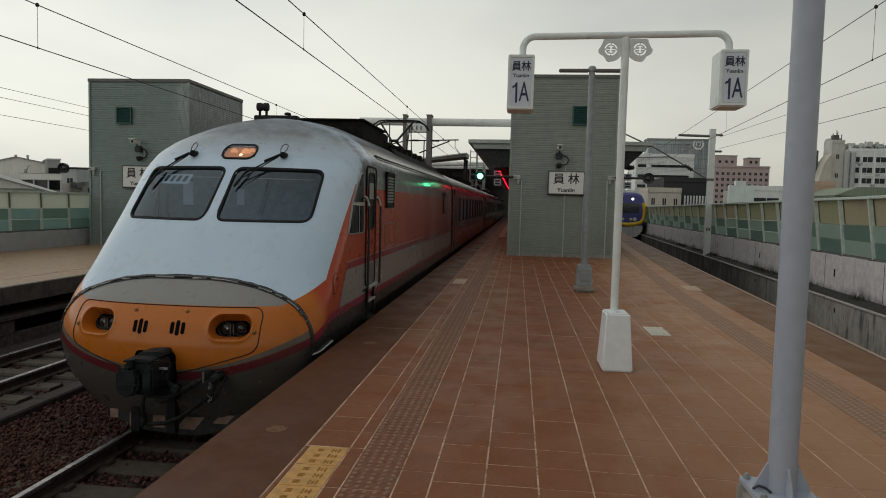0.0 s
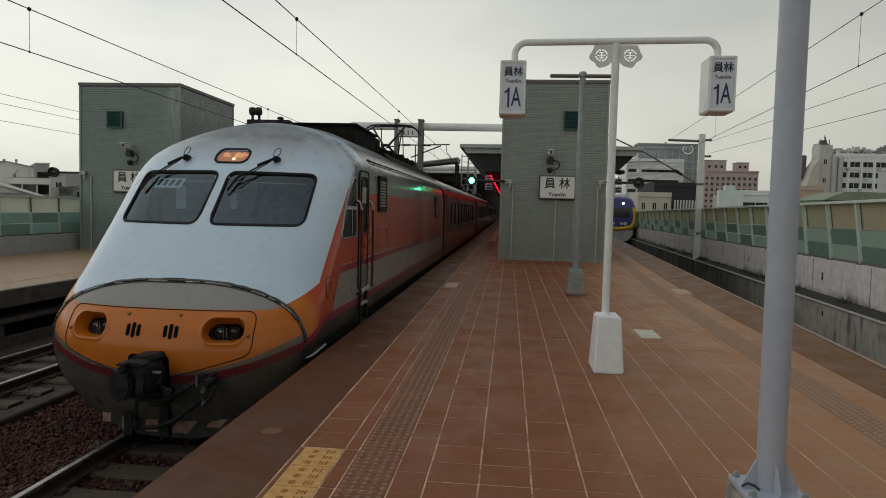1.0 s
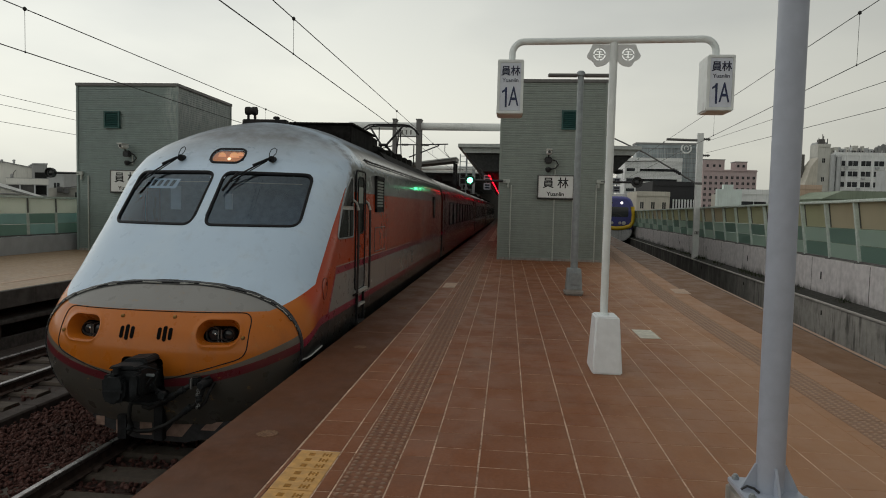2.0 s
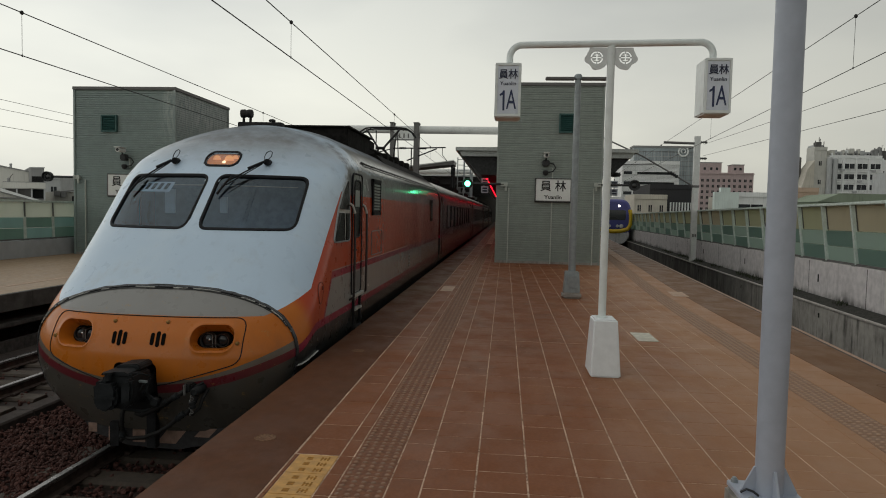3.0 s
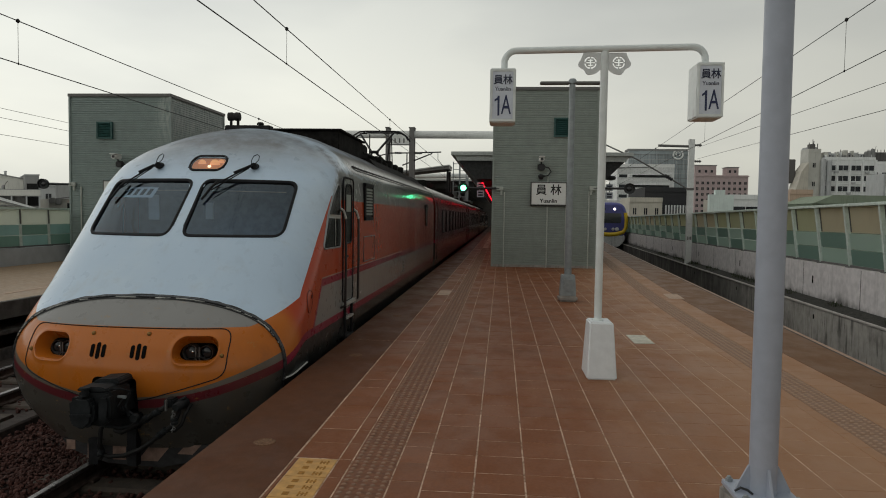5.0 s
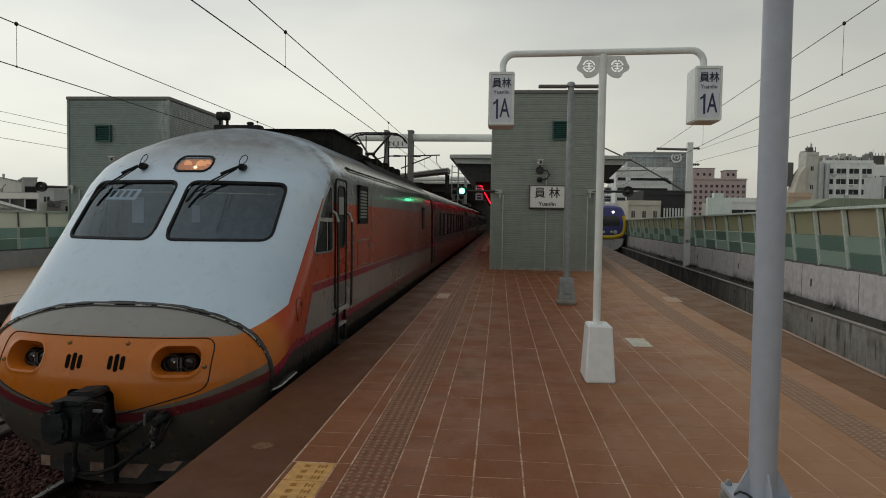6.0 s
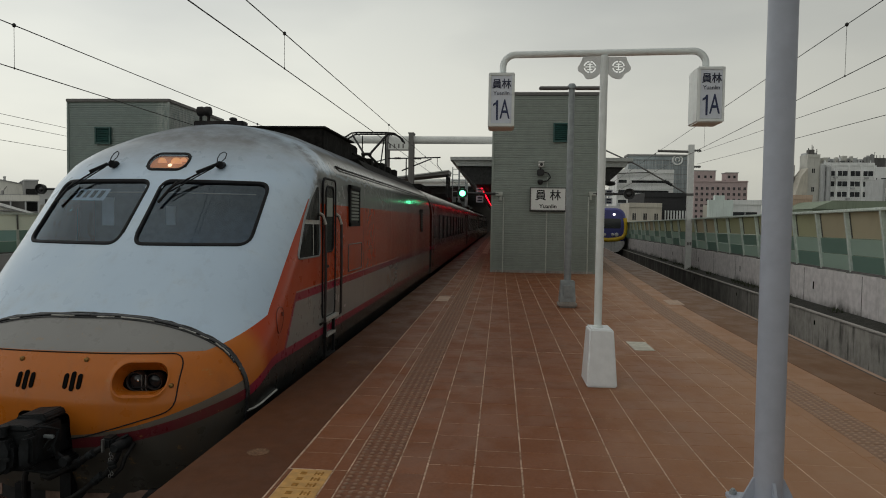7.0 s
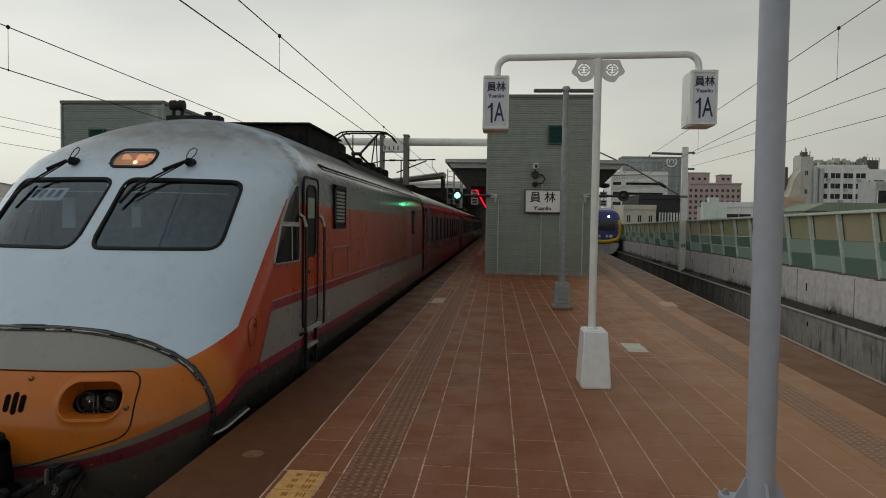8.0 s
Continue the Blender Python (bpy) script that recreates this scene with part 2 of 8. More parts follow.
def shaded_coach_paint():
    m, nt, bsdf = blank("shaded_coach_paint")
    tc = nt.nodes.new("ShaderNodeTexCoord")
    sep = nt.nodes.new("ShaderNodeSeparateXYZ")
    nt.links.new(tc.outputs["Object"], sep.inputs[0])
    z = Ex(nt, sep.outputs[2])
    # livery colours far below the locomotive's: canopy shade is put into the paint
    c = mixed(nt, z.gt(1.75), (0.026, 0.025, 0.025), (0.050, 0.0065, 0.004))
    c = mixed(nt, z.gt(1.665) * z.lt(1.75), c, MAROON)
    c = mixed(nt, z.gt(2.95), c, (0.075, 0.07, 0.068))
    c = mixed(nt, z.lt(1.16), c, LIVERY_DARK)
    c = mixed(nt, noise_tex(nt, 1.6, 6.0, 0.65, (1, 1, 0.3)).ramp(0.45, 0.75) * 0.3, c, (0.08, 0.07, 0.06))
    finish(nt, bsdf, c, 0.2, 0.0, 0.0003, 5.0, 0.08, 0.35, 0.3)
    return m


M = dict(
    loco=livery(), coach=shaded_coach_paint(),
    rubber=surface("rubber", (0.010, 0.011, 0.014), 0.6, var=0.4, stain=0.2, stain_to=(0.04, 0.04, 0.04), spec=0.2),
    seam=surface("wet_sealant", (0.012, 0.013, 0.016), 0.3, var=0.5, scale=30, stain=0.3, stain_scale=9, stain_to=(0.16, 0.17, 0.18), bump=0.006, bump_scale=28, spec=0.7),
    void=surface("slot_black", (0.006, 0.006, 0.006), 0.8, var=0.2, stain=0.0, bump=0.0, spec=0.05),
    flap_gap=surface("flap_gap", (0.14, 0.02, 0.008), 0.6, var=0.2),
    dark_glass=surface("cab_window_glass", (0.016, 0.018, 0.018), 0.15, var=0.2, stain=0.2, bump=0.0, spec=0.06),
    black=surface("black_iron", (0.014, 0.014, 0.016), 0.6, 0.1, spec=0.25, var=0.5, stain=0.5, stain_to=(0.075, 0.06, 0.05), bump=0.002),
    coach_roof=surface("coach_roof", (0.036, 0.026, 0.024), 0.22, var=0.4, stain=0.4, stain_to=(0.07, 0.055, 0.05), bump=0.001, spec=0.4),
    grime=surface("roof_gear", (0.017, 0.016, 0.015), 0.85, var=0.5, stain=0.5, stain_to=(0.045, 0.038, 0.032), bump=0.003, spec=0.1),
    coupler=surface("coupler_iron", (0.016, 0.018, 0.020), 0.65, 0.0, spec=0.25, var=0.5, stain=0.5, stain_to=(0.065, 0.06, 0.055), bump=0.004, bump_scale=30),
    hose=surface("hose", (0.014, 0.013, 0.013), 0.6, var=0.5, spec=0.25),
    brass=surface("dull_brass", (0.30, 0.17, 0.05), 0.45, 0.6, var=0.3),
    steel=surface("bare_steel", (0.42, 0.42, 0.42), 0.38, 0.8, var=0.3),
    lampwell=surface("lamp_housing", (0.02, 0.018, 0.017), 0.5, 0.0, var=0.4),
    lens=surface("lamp_glass", (0.018, 0.019, 0.021), 0.07, 0.0, var=0.1, stain=0.0, bump=0.0),
    bulb=surface("glint_chrome", (0.75, 0.75, 0.75), 0.15, 1.0, var=0.1, stain=0.0, bump=0.0),
    wind=pane_mat("windscreen_glass", (0.60, 0.74, 0.90), 0.02, 0.04),
    lampglass=pane_mat("marker_lamp_glass", (0.96, 0.94, 0.9), 0.03, 0.0),
    cab=surface("cab_lining", (0.19, 0.26, 0.34), 0.75, var=0.2, stain=0.2),
    cabdark=surface("cab_console", (0.05, 0.055, 0.06), 0.6, var=0.3),
    paper=surface("pale_panel", (0.72, 0.73, 0.7), 0.7, var=0.08, stain=0.1),
    toplamp=glow("marker_lamp", (0.62, 0.25, 0.10), 0.20),
    topbulb=glow("marker_bulb", (1.0, 0.80, 0.55), 1.3), lampdish=glow("marker_dish", (0.85, 0.42, 0.20), 0.42),
    stripe_pale=surface("plough_pale", (0.32, 0.20, 0.155), 0.7, var=0.3, stain=0.5, bump=0.002),
    stripe_dark=surface("plough_dark", (0.03, 0.028, 0.03), 0.6, var=0.4, stain=0.3),
    handrail=surface("dark_rail", (0.03, 0.025, 0.025), 0.5, var=0.3),
    pale_metal=surface("pale_metal", (0.5, 0.5, 0.47), 0.45, 0.3, var=0.2),
    tile=surface("floor_tile", (0.213, 0.076, 0.031), 0.58, var=0.10, scale=45, stain=0.45, stain_scale=1.3, stain_to=(0.11, 0.052, 0.03), bump=0.0008, bump_scale=120, pick="object", spec=0.14),
    tilefield=surface("floor_tile_field", (0.213, 0.076, 0.031), 0.58, var=0.10, scale=45, stain=0.45, stain_scale=1.3, stain_to=(0.11, 0.052, 0.03), bump=0.0008, bump_scale=120, pick="island", spec=0.14),
    tact=surface("tactile_tile", (0.19, 0.074, 0.034), 0.6, var=0.3, scale=25, stain=0.4, stain_to=(0.09, 0.05, 0.036), pick="object", spec=0.22),
    tactfield=surface("tactile_tile_field", (0.19, 0.074, 0.034), 0.6, var=0.3, scale=25, stain=0.4, stain_to=(0.09, 0.05, 0.036), pick="island", spec=0.22),
    knob=surface("tactile_knob", (0.27, 0.145, 0.085), 0.6, var=0.25),
    grout=surface("grout", (0.59, 0.42, 0.31), 0.85, var=0.3, scale=3.0, spec=0.1, stain=0.0),
    coping=surface("edge_coping", (0.106, 0.0390, 0.0155), 0.6, var=0.14, scale=8, stain=0.45, stain_scale=0.7, stain_to=(0.075, 0.036, 0.02), bump=0.0006, bump_scale=140, spec=0.12),
    coping_pale=surface("edge_coping_pale", (0.38, 0.235, 0.16), 0.55, var=0.15, stain=0.3, stain_to=(0.12, 0.07, 0.05)),
    far_floor=surface("far_platform_floor", (0.36, 0.245, 0.150), 0.55, var=0.15, stain=0.4, stain_scale=0.8, stain_to=(0.15, 0.10, 0.065)),
    yellow=surface("yellow_tile", (0.56, 0.30, 0.08), 0.6, var=0.2, scale=14, stain=0.3, stain_to=(0.25, 0.14, 0.06)),
    ink_yellow=surface("worn_ink", (0.35, 0.17, 0.042), 0.8, var=0.4, scale=40, spec=0.08),
    stud=surface("stud_metal", (0.19, 0.105, 0.062), 0.7, var=0.5, scale=60, stain=0.6, stain_scale=14, stain_to=(0.10, 0.036, 0.014), spec=0.1),
    cover=surface("cover_plate", (0.60, 0.58, 0.49), 0.7, var=0.2, stain=0.4, stain_to=(0.2, 0.18, 0.14)),
    cover_brown=surface("cover_brown", (0.50, 0.35, 0.25), 0.7, var=0.2, stain=0.3),
    concrete=surface("concrete", (0.36, 0.335, 0.305), 0.85, var=0.2, scale=6, stain=0.45, stain_scale=0.8, stain_to=(0.07, 0.065, 0.06), bump=0.003, bump_scale=30, streak=0.6),
    parapet_far=surface("parapet_concrete_far", (0.46, 0.49, 0.51), 0.85, var=0.08, scale=3, stain=0.3, stain_scale=0.6, stain_to=(0.3, 0.31, 0.31), bump=0.001, bump_scale=30, streak=0.1),
    beam=surface("edge_beam_concrete", (0.115, 0.108, 0.097), 0.88, var=0.3, scale=5, stain=0.6, stain_scale=1.6, stain_to=(0.045, 0.042, 0.037), bump=0.004, bump_scale=20, streak=0.7),
    parapet_lip=surface("parapet_lip_concrete", (0.46, 0.43, 0.40), 0.85, var=0.2, scale=5, stain=0.6, stain_scale=2.5, stain_to=(0.12, 0.11, 0.10), bump=0.003, bump_scale=30),
    kerb=None, parapet=None, soil=surface("black_soil", (0.035, 0.034, 0.028), 0.95, var=0.5, scale=14, stain=0.4, bump=0.02, bump_scale=18),
    weed=surface("weed_leaf", (0.038, 0.05, 0.02), 0.7, var=0.3, stain=0.2, pick="island", bump=0.0),
    siding_limed=None,
    concrete_dark=surface("soot_concrete", (0.09, 0.082, 0.075), 0.9, var=0.35, stain=0.5, streak=0.5, stain_to=(0.03, 0.028, 0.026), bump=0.004, bump_scale=25),
    stone=surface("ballast_stone", (0.085, 0.032, 0.024), 0.9, var=0.4, scale=20, stain=0.3, pick="island", bump=0.002),
    ballast=surface("ballast_bed", (0.045, 0.022, 0.017), 0.95, var=0.6, scale=26, stain=0.4, bump=0.03, bump_scale=22),
    strip=surface("strip_concrete", (0.042, 0.030, 0.025), 0.9, var=0.3, stain=0.5, stain_to=(0.03, 0.022, 0.02), bump=0.003),
    railtop=surface("rail_head", (0.24, 0.23, 0.23), 0.3, 0.85, var=0.2, stain=0.2),
    railside=surface("rail_web", (0.075, 0.05, 0.04), 0.8, 0.2, var=0.4, stain=0.4),
    sleeper=surface("sleeper_concrete", (0.070, 0.054, 0.041), 0.85, var=0.25, stain=0.5, stain_to=(0.07, 0.05, 0.04), bump=0.003),
    white_paint=surface("white_enamel", (0.77, 0.81, 0.80), 0.35, var=0.05, stain=0.12, stain_to=(0.45, 0.45, 0.43), bump=0.0004, streak=0.08),
    white_box=surface("white_plinth", (0.80, 0.83, 0.85), 0.5, var=0.05, stain=0.12, stain_to=(0.45, 0.43, 0.4), streak=0.1),
    board_ink=surface("board_ink", (0.010, 0.010, 0.011), 0.5, var=0.1, stain=0.0, bump=0.0),
    board_face=surface("board_face", (0.80, 0.81, 0.79), 0.35, var=0.04, stain=0.12, stain_to=(0.5, 0.49, 0.44), bump=0.0),
    sign_face=surface("sign_face", (0.66, 0.70, 0.78), 0.3, var=0.03, stain=0.05, bump=0.0),
    sign_ink=surface("sign_ink", (0.018, 0.024, 0.06), 0.5, var=0.1, stain=0.0, bump=0.0),
    sign_blue=surface("sign_navy", (0.022, 0.034, 0.10), 0.5, var=0.1, stain=0.0, bump=0.0),
    emblem=surface("emblem_grey", (0.74, 0.76, 0.76), 0.4, var=0.05, stain=0.1),
    emblem_light=surface("emblem_light", (0.88, 0.89, 0.9), 0.4, var=0.03, stain=0.05),
    pole_lilac=surface("pole_enamel", (0.395, 0.432, 0.51), 0.42, var=0.06, stain=0.2, stain_to=(0.28, 0.28, 0.3), bump=0.0005, streak=0.15),
    pole_grey=surface("galvanised", (0.30, 0.33, 0.34), 0.5, 0.25, var=0.12, stain=0.3, stain_to=(0.2, 0.2, 0.2)),
    siding=surface("metal_siding", (0.298, 0.338, 0.307), 0.5, 0.1, var=0.07, scale=4, stain=0.25, stain_scale=0.6, stain_to=(0.18, 0.208, 0.195), bump=0.0, streak=0.12),
    siding_trim=surface("siding_trim", (0.16, 0.155, 0.15), 0.5, 0.1, var=0.1, stain=0.2),
    louver=surface("green_louver", (0.03, 0.10, 0.092), 0.45, var=0.2, stain=0.2),
    conduit=surface("conduit", (0.50, 0.53, 0.49), 0.45, 0.1, var=0.1),
    cam_white=surface("camera_shell", (0.82, 0.82, 0.8), 0.4, var=0.08),
    bracket=surface("bracket_black", (0.02, 0.021, 0.023), 0.5, var=0.3),
    fence_post=surface("fence_post", (0.68, 0.77, 0.71), 0.5, 0.1, var=0.12, stain=0.12),
    canopy=surface("canopy_metal", (0.55, 0.57, 0.55), 0.5, 0.15, var=0.1, stain=0.3, streak=0.3, stain_to=(0.2, 0.2, 0.19)),
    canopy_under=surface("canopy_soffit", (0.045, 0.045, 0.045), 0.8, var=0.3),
    gantry=surface("gantry_paint", (0.80, 0.81, 0.79), 0.5, var=0.06, stain=0.2),
    wire=surface("wire", (0.03, 0.03, 0.03), 0.6, 0.4, var=0.2, stain=0.0, bump=0.0),
    led_red=glow("red_strip", (1.0, 0.006, 0.025), 4.2),
    led_green=glow("green_signal", (0.10, 1.0, 0.42), 9.0),
    emu_blue=surface("emu_blue", (0.045, 0.05, 0.24), 0.35, var=0.1, stain=0.2, coat=0.2),
    emu_yellow=surface("emu_yellow", (0.68, 0.46, 0.02), 0.4, var=0.1, stain=0.2),
    emu_grey=surface("emu_steel", (0.6, 0.6, 0.6), 0.4, 0.4, var=0.12, stain=0.3, streak=0.3),
    emu_glass=surface("emu_glass", (0.035, 0.04, 0.045), 0.1, 0.0, var=0.1, stain=0.0, bump=0.0),
    emu_lamp=glow("emu_headlamp", (1.0, 0.95, 0.85), 2.0),
    ground=surface("town_ground", (0.10, 0.10, 0.085), 0.9, var=0.3, scale=0.05, stain=0.4, stain_scale=0.02),
)


def limed_siding():
    """The siding with a pale water mark down its upper corner."""
    m = surface("metal_siding_far", (0.262, 0.322, 0.308), 0.5, 0.1, var=0.07, scale=4, stain=0.25, stain_scale=0.6, stain_to=(0.17, 0.20, 0.19), bump=0.0, streak=0.12)
    m.name = "metal_siding_limed"
    nt = m.node_tree
    bsdf = nt.nodes["Principled BSDF"]
    tc, sep = nt.nodes.new("ShaderNodeTexCoord"), nt.nodes.new("ShaderNodeSeparateXYZ")
    nt.links.new(tc.outputs["Object"], sep.inputs[0])
    x, z = Ex(nt, sep.outputs[0]), Ex(nt, sep.outputs[2])
    f = x.ramp(2.75, 3.25) * z.ramp(3.3, 5.0) * noise_tex(nt, 5.0, 5.0, 0.65, (2.0, 2.0, 0.5)).ramp(0.36, 0.62)
    old = bsdf.inputs["Base Color"].links[0].from_socket
    nt.links.new(mixed(nt, f * 0.75, old, (0.52, 0.56, 0.54)), bsdf.inputs["Base Color"])
    return m


M["siding_limed"] = limed_siding()


def weathered(name, base, bump):
    m, nt, bsdf = blank(name)
    tc, sep = nt.nodes.new("ShaderNodeTexCoord"), nt.nodes.new("ShaderNodeSeparateXYZ")
    nt.links.new(tc.outputs["Object"], sep.inputs[0])
    y, z = Ex(nt, sep.outputs[1]), Ex(nt, sep.outputs[2])
    c = mixed(nt, noise_tex(nt, 6.0, 6.0).ramp(0.3, 0.7), tuple(v * 0.86 for v in base), tuple(v * 1.08 for v in base))
    return m, nt, bsdf, c, y, z


def kerb_mat():
    """Concrete with black water streaks, darker along its far stretch."""
    m, nt, bsdf, c, y, z = weathered("kerb_concrete", (0.42, 0.395, 0.36), 0.004)
    black = (0.035, 0.033, 0.028)
    c = mixed(nt, noise_tex(nt, 1.6, 6.0, 0.65).ramp(0.42, 0.75) * 0.6, c, (0.11, 0.105, 0.09))
    c = mixed(nt, noise_tex(nt, 4.5, 4.0, 0.6, (1.0, 1.5, 0.14)).ramp(0.5, 0.66) * noise_tex(nt, 1.1, 4.0).ramp(0.35, 0.65) * 0.75, c, black)
    c = mixed(nt, noise_tex(nt, 11.0, 3.0, 0.6, (1.0, 1.4, 0.09)).ramp(0.56, 0.66) * noise_tex(nt, 2.3, 4.0).ramp(0.4, 0.6) * 0.8, c, black)
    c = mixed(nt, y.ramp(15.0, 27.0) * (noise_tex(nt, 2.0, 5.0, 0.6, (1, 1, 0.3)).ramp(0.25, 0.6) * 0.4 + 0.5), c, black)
    finish(nt, bsdf, c, 0.88, 0.0, 0.004, 20.0)
    return m


def parapet_mat():
    """Pale concrete with black mould that climbs from its foot."""
    m, nt, bsdf, c, y, z = weathered("parapet_concrete_mould", (0.72, 0.68, 0.68), 0.002)
    c = mixed(nt, noise_tex(nt, 1.1, 5.0, 0.6).ramp(0.5, 0.8) * 0.35, c, (0.33, 0.31, 0.30))
    c = mixed(nt, noise_tex(nt, 3.0, 5.0, 0.6, (2.2, 2.2, 0.14)).ramp(0.52, 0.75) * 0.3, c, (0.22, 0.2, 0.19))
    rise = noise_tex(nt, 0.55, 4.0, 0.6) * 0.75 - 0.50
    foot = (z - rise).ramp(-0.14, 0.12).inv()
    c = mixed(nt, foot * noise_tex(nt, 7.0, 5.0, 0.65, (1, 1, 0.5)).ramp(0.25, 0.6) * 0.85, c, (0.05, 0.046, 0.043))
    finish(nt, bsdf, c, 0.85, 0.0, 0.002, 30.0)
    return m


M["kerb"], M["parapet"] = kerb_mat(), parapet_mat()


def paler(material, sheen_tan, amount):
    """A patchy tan tone that paints the floor's sheen in, stronger towards the far edge of the platform."""
    nt = material.node_tree
    bsdf = nt.nodes["Principled BSDF"]
    geo, sep = nt.nodes.new("ShaderNodeNewGeometry"), nt.nodes.new("ShaderNodeSeparateXYZ")
    nt.links.new(geo.outputs["Position"], sep.inputs[0])
    d = Ex(nt, sep.outputs[0]) - Ex(nt, sep.outputs[1]) * 0.075
    tc = nt.nodes.new("ShaderNodeMapping")
    n = nt.nodes.new("ShaderNodeTexNoise")
    n.inputs["Scale"].default_value, n.inputs["Detail"].default_value, n.inputs["Roughness"].default_value = 0.9, 6.0, 0.65
    tc.inputs["Scale"].default_value = (1.6, 0.5, 1.0)
    nt.links.new(geo.outputs["Position"], tc.inputs["Vector"])
    nt.links.new(tc.outputs["Vector"], n.inputs["Vector"])
    f = (d + (Ex(nt, n.outputs["Fac"]) - 0.5) * 2.2).ramp(-0.5, 2.1)
    patch = Ex(nt, n.outputs["Fac"]).ramp(0.55, 0.8) * 0.25
    old = bsdf.inputs["Base Color"].links[0].from_socket
    nt.links.new(mixed(nt, (f * 0.85 + patch).op("MINIMUM", 1.0) * amount, old, sheen_tan), bsdf.inputs["Base Color"])


def worn_joints():
    """Mortar that is pale in runs and dirty in others."""
    nt = M["grout"].node_tree
    bsdf = nt.nodes["Principled BSDF"]
    old = bsdf.inputs["Base Color"].links[0].from_socket
    f = noise_tex(nt, 4.0, 6.0, 0.7).ramp(0.50, 0.68) * 0.6 + noise_tex(nt, 0.8, 3.0).ramp(0.45, 0.7) * 0.3 + noise_tex(nt, 28.0, 4.0, 0.7).ramp(0.48, 0.62) * 0.6
    nt.links.new(mixed(nt, f.op("MINIMUM", 0.95), old, (0.15, 0.075, 0.042)), bsdf.inputs["Base Color"])


def scuffs(material):
    """Pale scrapes and dark smudges on the tread of the tiles."""
    nt = material.node_tree
    bsdf = nt.nodes["Principled BSDF"]
    geo = nt.nodes.new("ShaderNodeNewGeometry")

    def spots(scale, stretch, detail):
        mp, n = nt.nodes.new("ShaderNodeMapping"), nt.nodes.new("ShaderNodeTexNoise")
        mp.inputs["Scale"].default_value = stretch
        n.inputs["Scale"].default_value, n.inputs["Detail"].default_value, n.inputs["Roughness"].default_value = scale, detail, 0.65
        nt.links.new(geo.outputs["Position"], mp.inputs["Vector"])
        nt.links.new(mp.outputs["Vector"], n.inputs["Vector"])
        return Ex(nt, n.outputs["Fac"])
    c = bsdf.inputs["Base Color"].links[0].from_socket
    c = mixed(nt, spots(1.6, (1.0, 0.6, 1.0), 7.0).ramp(0.52, 0.72) * 0.4, c, (0.115, 0.05, 0.026))
    c = mixed(nt, spots(7.0, (1.0, 1.3, 1.0), 6.0).ramp(0.62, 0.78) * 0.22, c, (0.36, 0.21, 0.13))
    nt.links.new(c, bsdf.inputs["Base Color"])
    rough = spots(2.2, (1.0, 0.7, 1.0), 5.0).ramp(0.35, 0.7) * 0.22 + 0.44
    nt.links.new(rough.s, bsdf.inputs["Roughness"])


worn_joints()
for k in ("tile", "tilefield", "coping"):
    scuffs(M[k])
for k in ("tile", "tilefield"):
    paler(M[k], (0.445, 0.256, 0.143), 0.8)
paler(M["tact"], (0.29, 0.18, 0.115), 0.9)
paler(M["tactfield"], (0.29, 0.18, 0.115), 0.9)
paler(M["knob"], (0.42, 0.27, 0.18), 0.85)
paler(M["grout"], (0.60, 0.42, 0.29), 0.7)
paler(M["coping"], (0.29, 0.165, 0.085), 0.5)


def cell_mat(name, tint, rough=0.35):
    """Translucent barrier sheet: some light passes, the rest is scattered."""
    m, nt, bsdf = blank(name)
    c = mixed(nt, noise_tex(nt, 1.4, 5.0, 0.6, (1, 1, 0.4)).ramp(0.45, 0.8) * 0.3, tint, tuple(v * 0.55 for v in tint))
    nt.links.new(c, bsdf.inputs["Base Color"])
    bsdf.inputs["Roughness"].default_value = rough
    tl, mx, out = nt.nodes.new("ShaderNodeBsdfTranslucent"), nt.nodes.new("ShaderNodeMixShader"), nt.nodes["Material Output"]
    nt.links.new(c, tl.inputs["Color"])
    mx.inputs[0].default_value = 0.55
    nt.links.new(bsdf.outputs[0], mx.inputs[1])
    nt.links.new(tl.outputs[0], mx.inputs[2])
    nt.links.new(mx.outputs[0], out.inputs["Surface"])
    return m


CELL = dict(olive=cell_mat("sheet_olive", (0.64, 0.64, 0.46)), tan=cell_mat("sheet_tan", (0.69, 0.635, 0.49)), pale=cell_mat("sheet_pale_green", (0.56, 0.68, 0.61)),
            deep=cell_mat("sheet_deep_green", (0.315, 0.45, 0.395)), cream=cell_mat("sheet_cream", (0.84, 0.87, 0.79)), sea=cell_mat("sheet_sea_green", (0.42, 0.58, 0.55)))


# ---- building tools ----
def smooth(ob, angle=40):
    for p in ob.data.polygons:
        p.use_smooth = True
    ob.data.set_sharp_from_angle(angle=radians(angle))
    return ob


def as_mesh(name, bm, material, normals=True):
    if normals:
        bmesh.ops.recalc_face_normals(bm, faces=bm.faces)
    me = bpy.data.meshes.new(name)
    bm.to_mesh(me)
    bm.free()
    for one in material if isinstance(material, (list, tuple)) else [material]:
        me.materials.append(one)
    return me


def part(name, bm, material, parent, label="", soft=40, normals=True):
    ob = new(name, as_mesh(name, bm, material, normals))
    ob.parent = parent
    if soft:
        smooth(ob, soft)
    return tagged(ob, label)


def thing(name, m, label, category, group="", kind=""):
    ob = new(name)
    ob.empty_display_size = 0.2
    ob.matrix_world = m
    return tagged(ob, label, category, group, kind)


def setting(name, bm, material, label, m=None, soft=0, category=""):
    ob = new(name, as_mesh(name, bm, material))
    if m is not None:
        ob.matrix_world = m
    if soft:
        smooth(ob, soft)
    return tagged(ob, label, category, "", "structure")


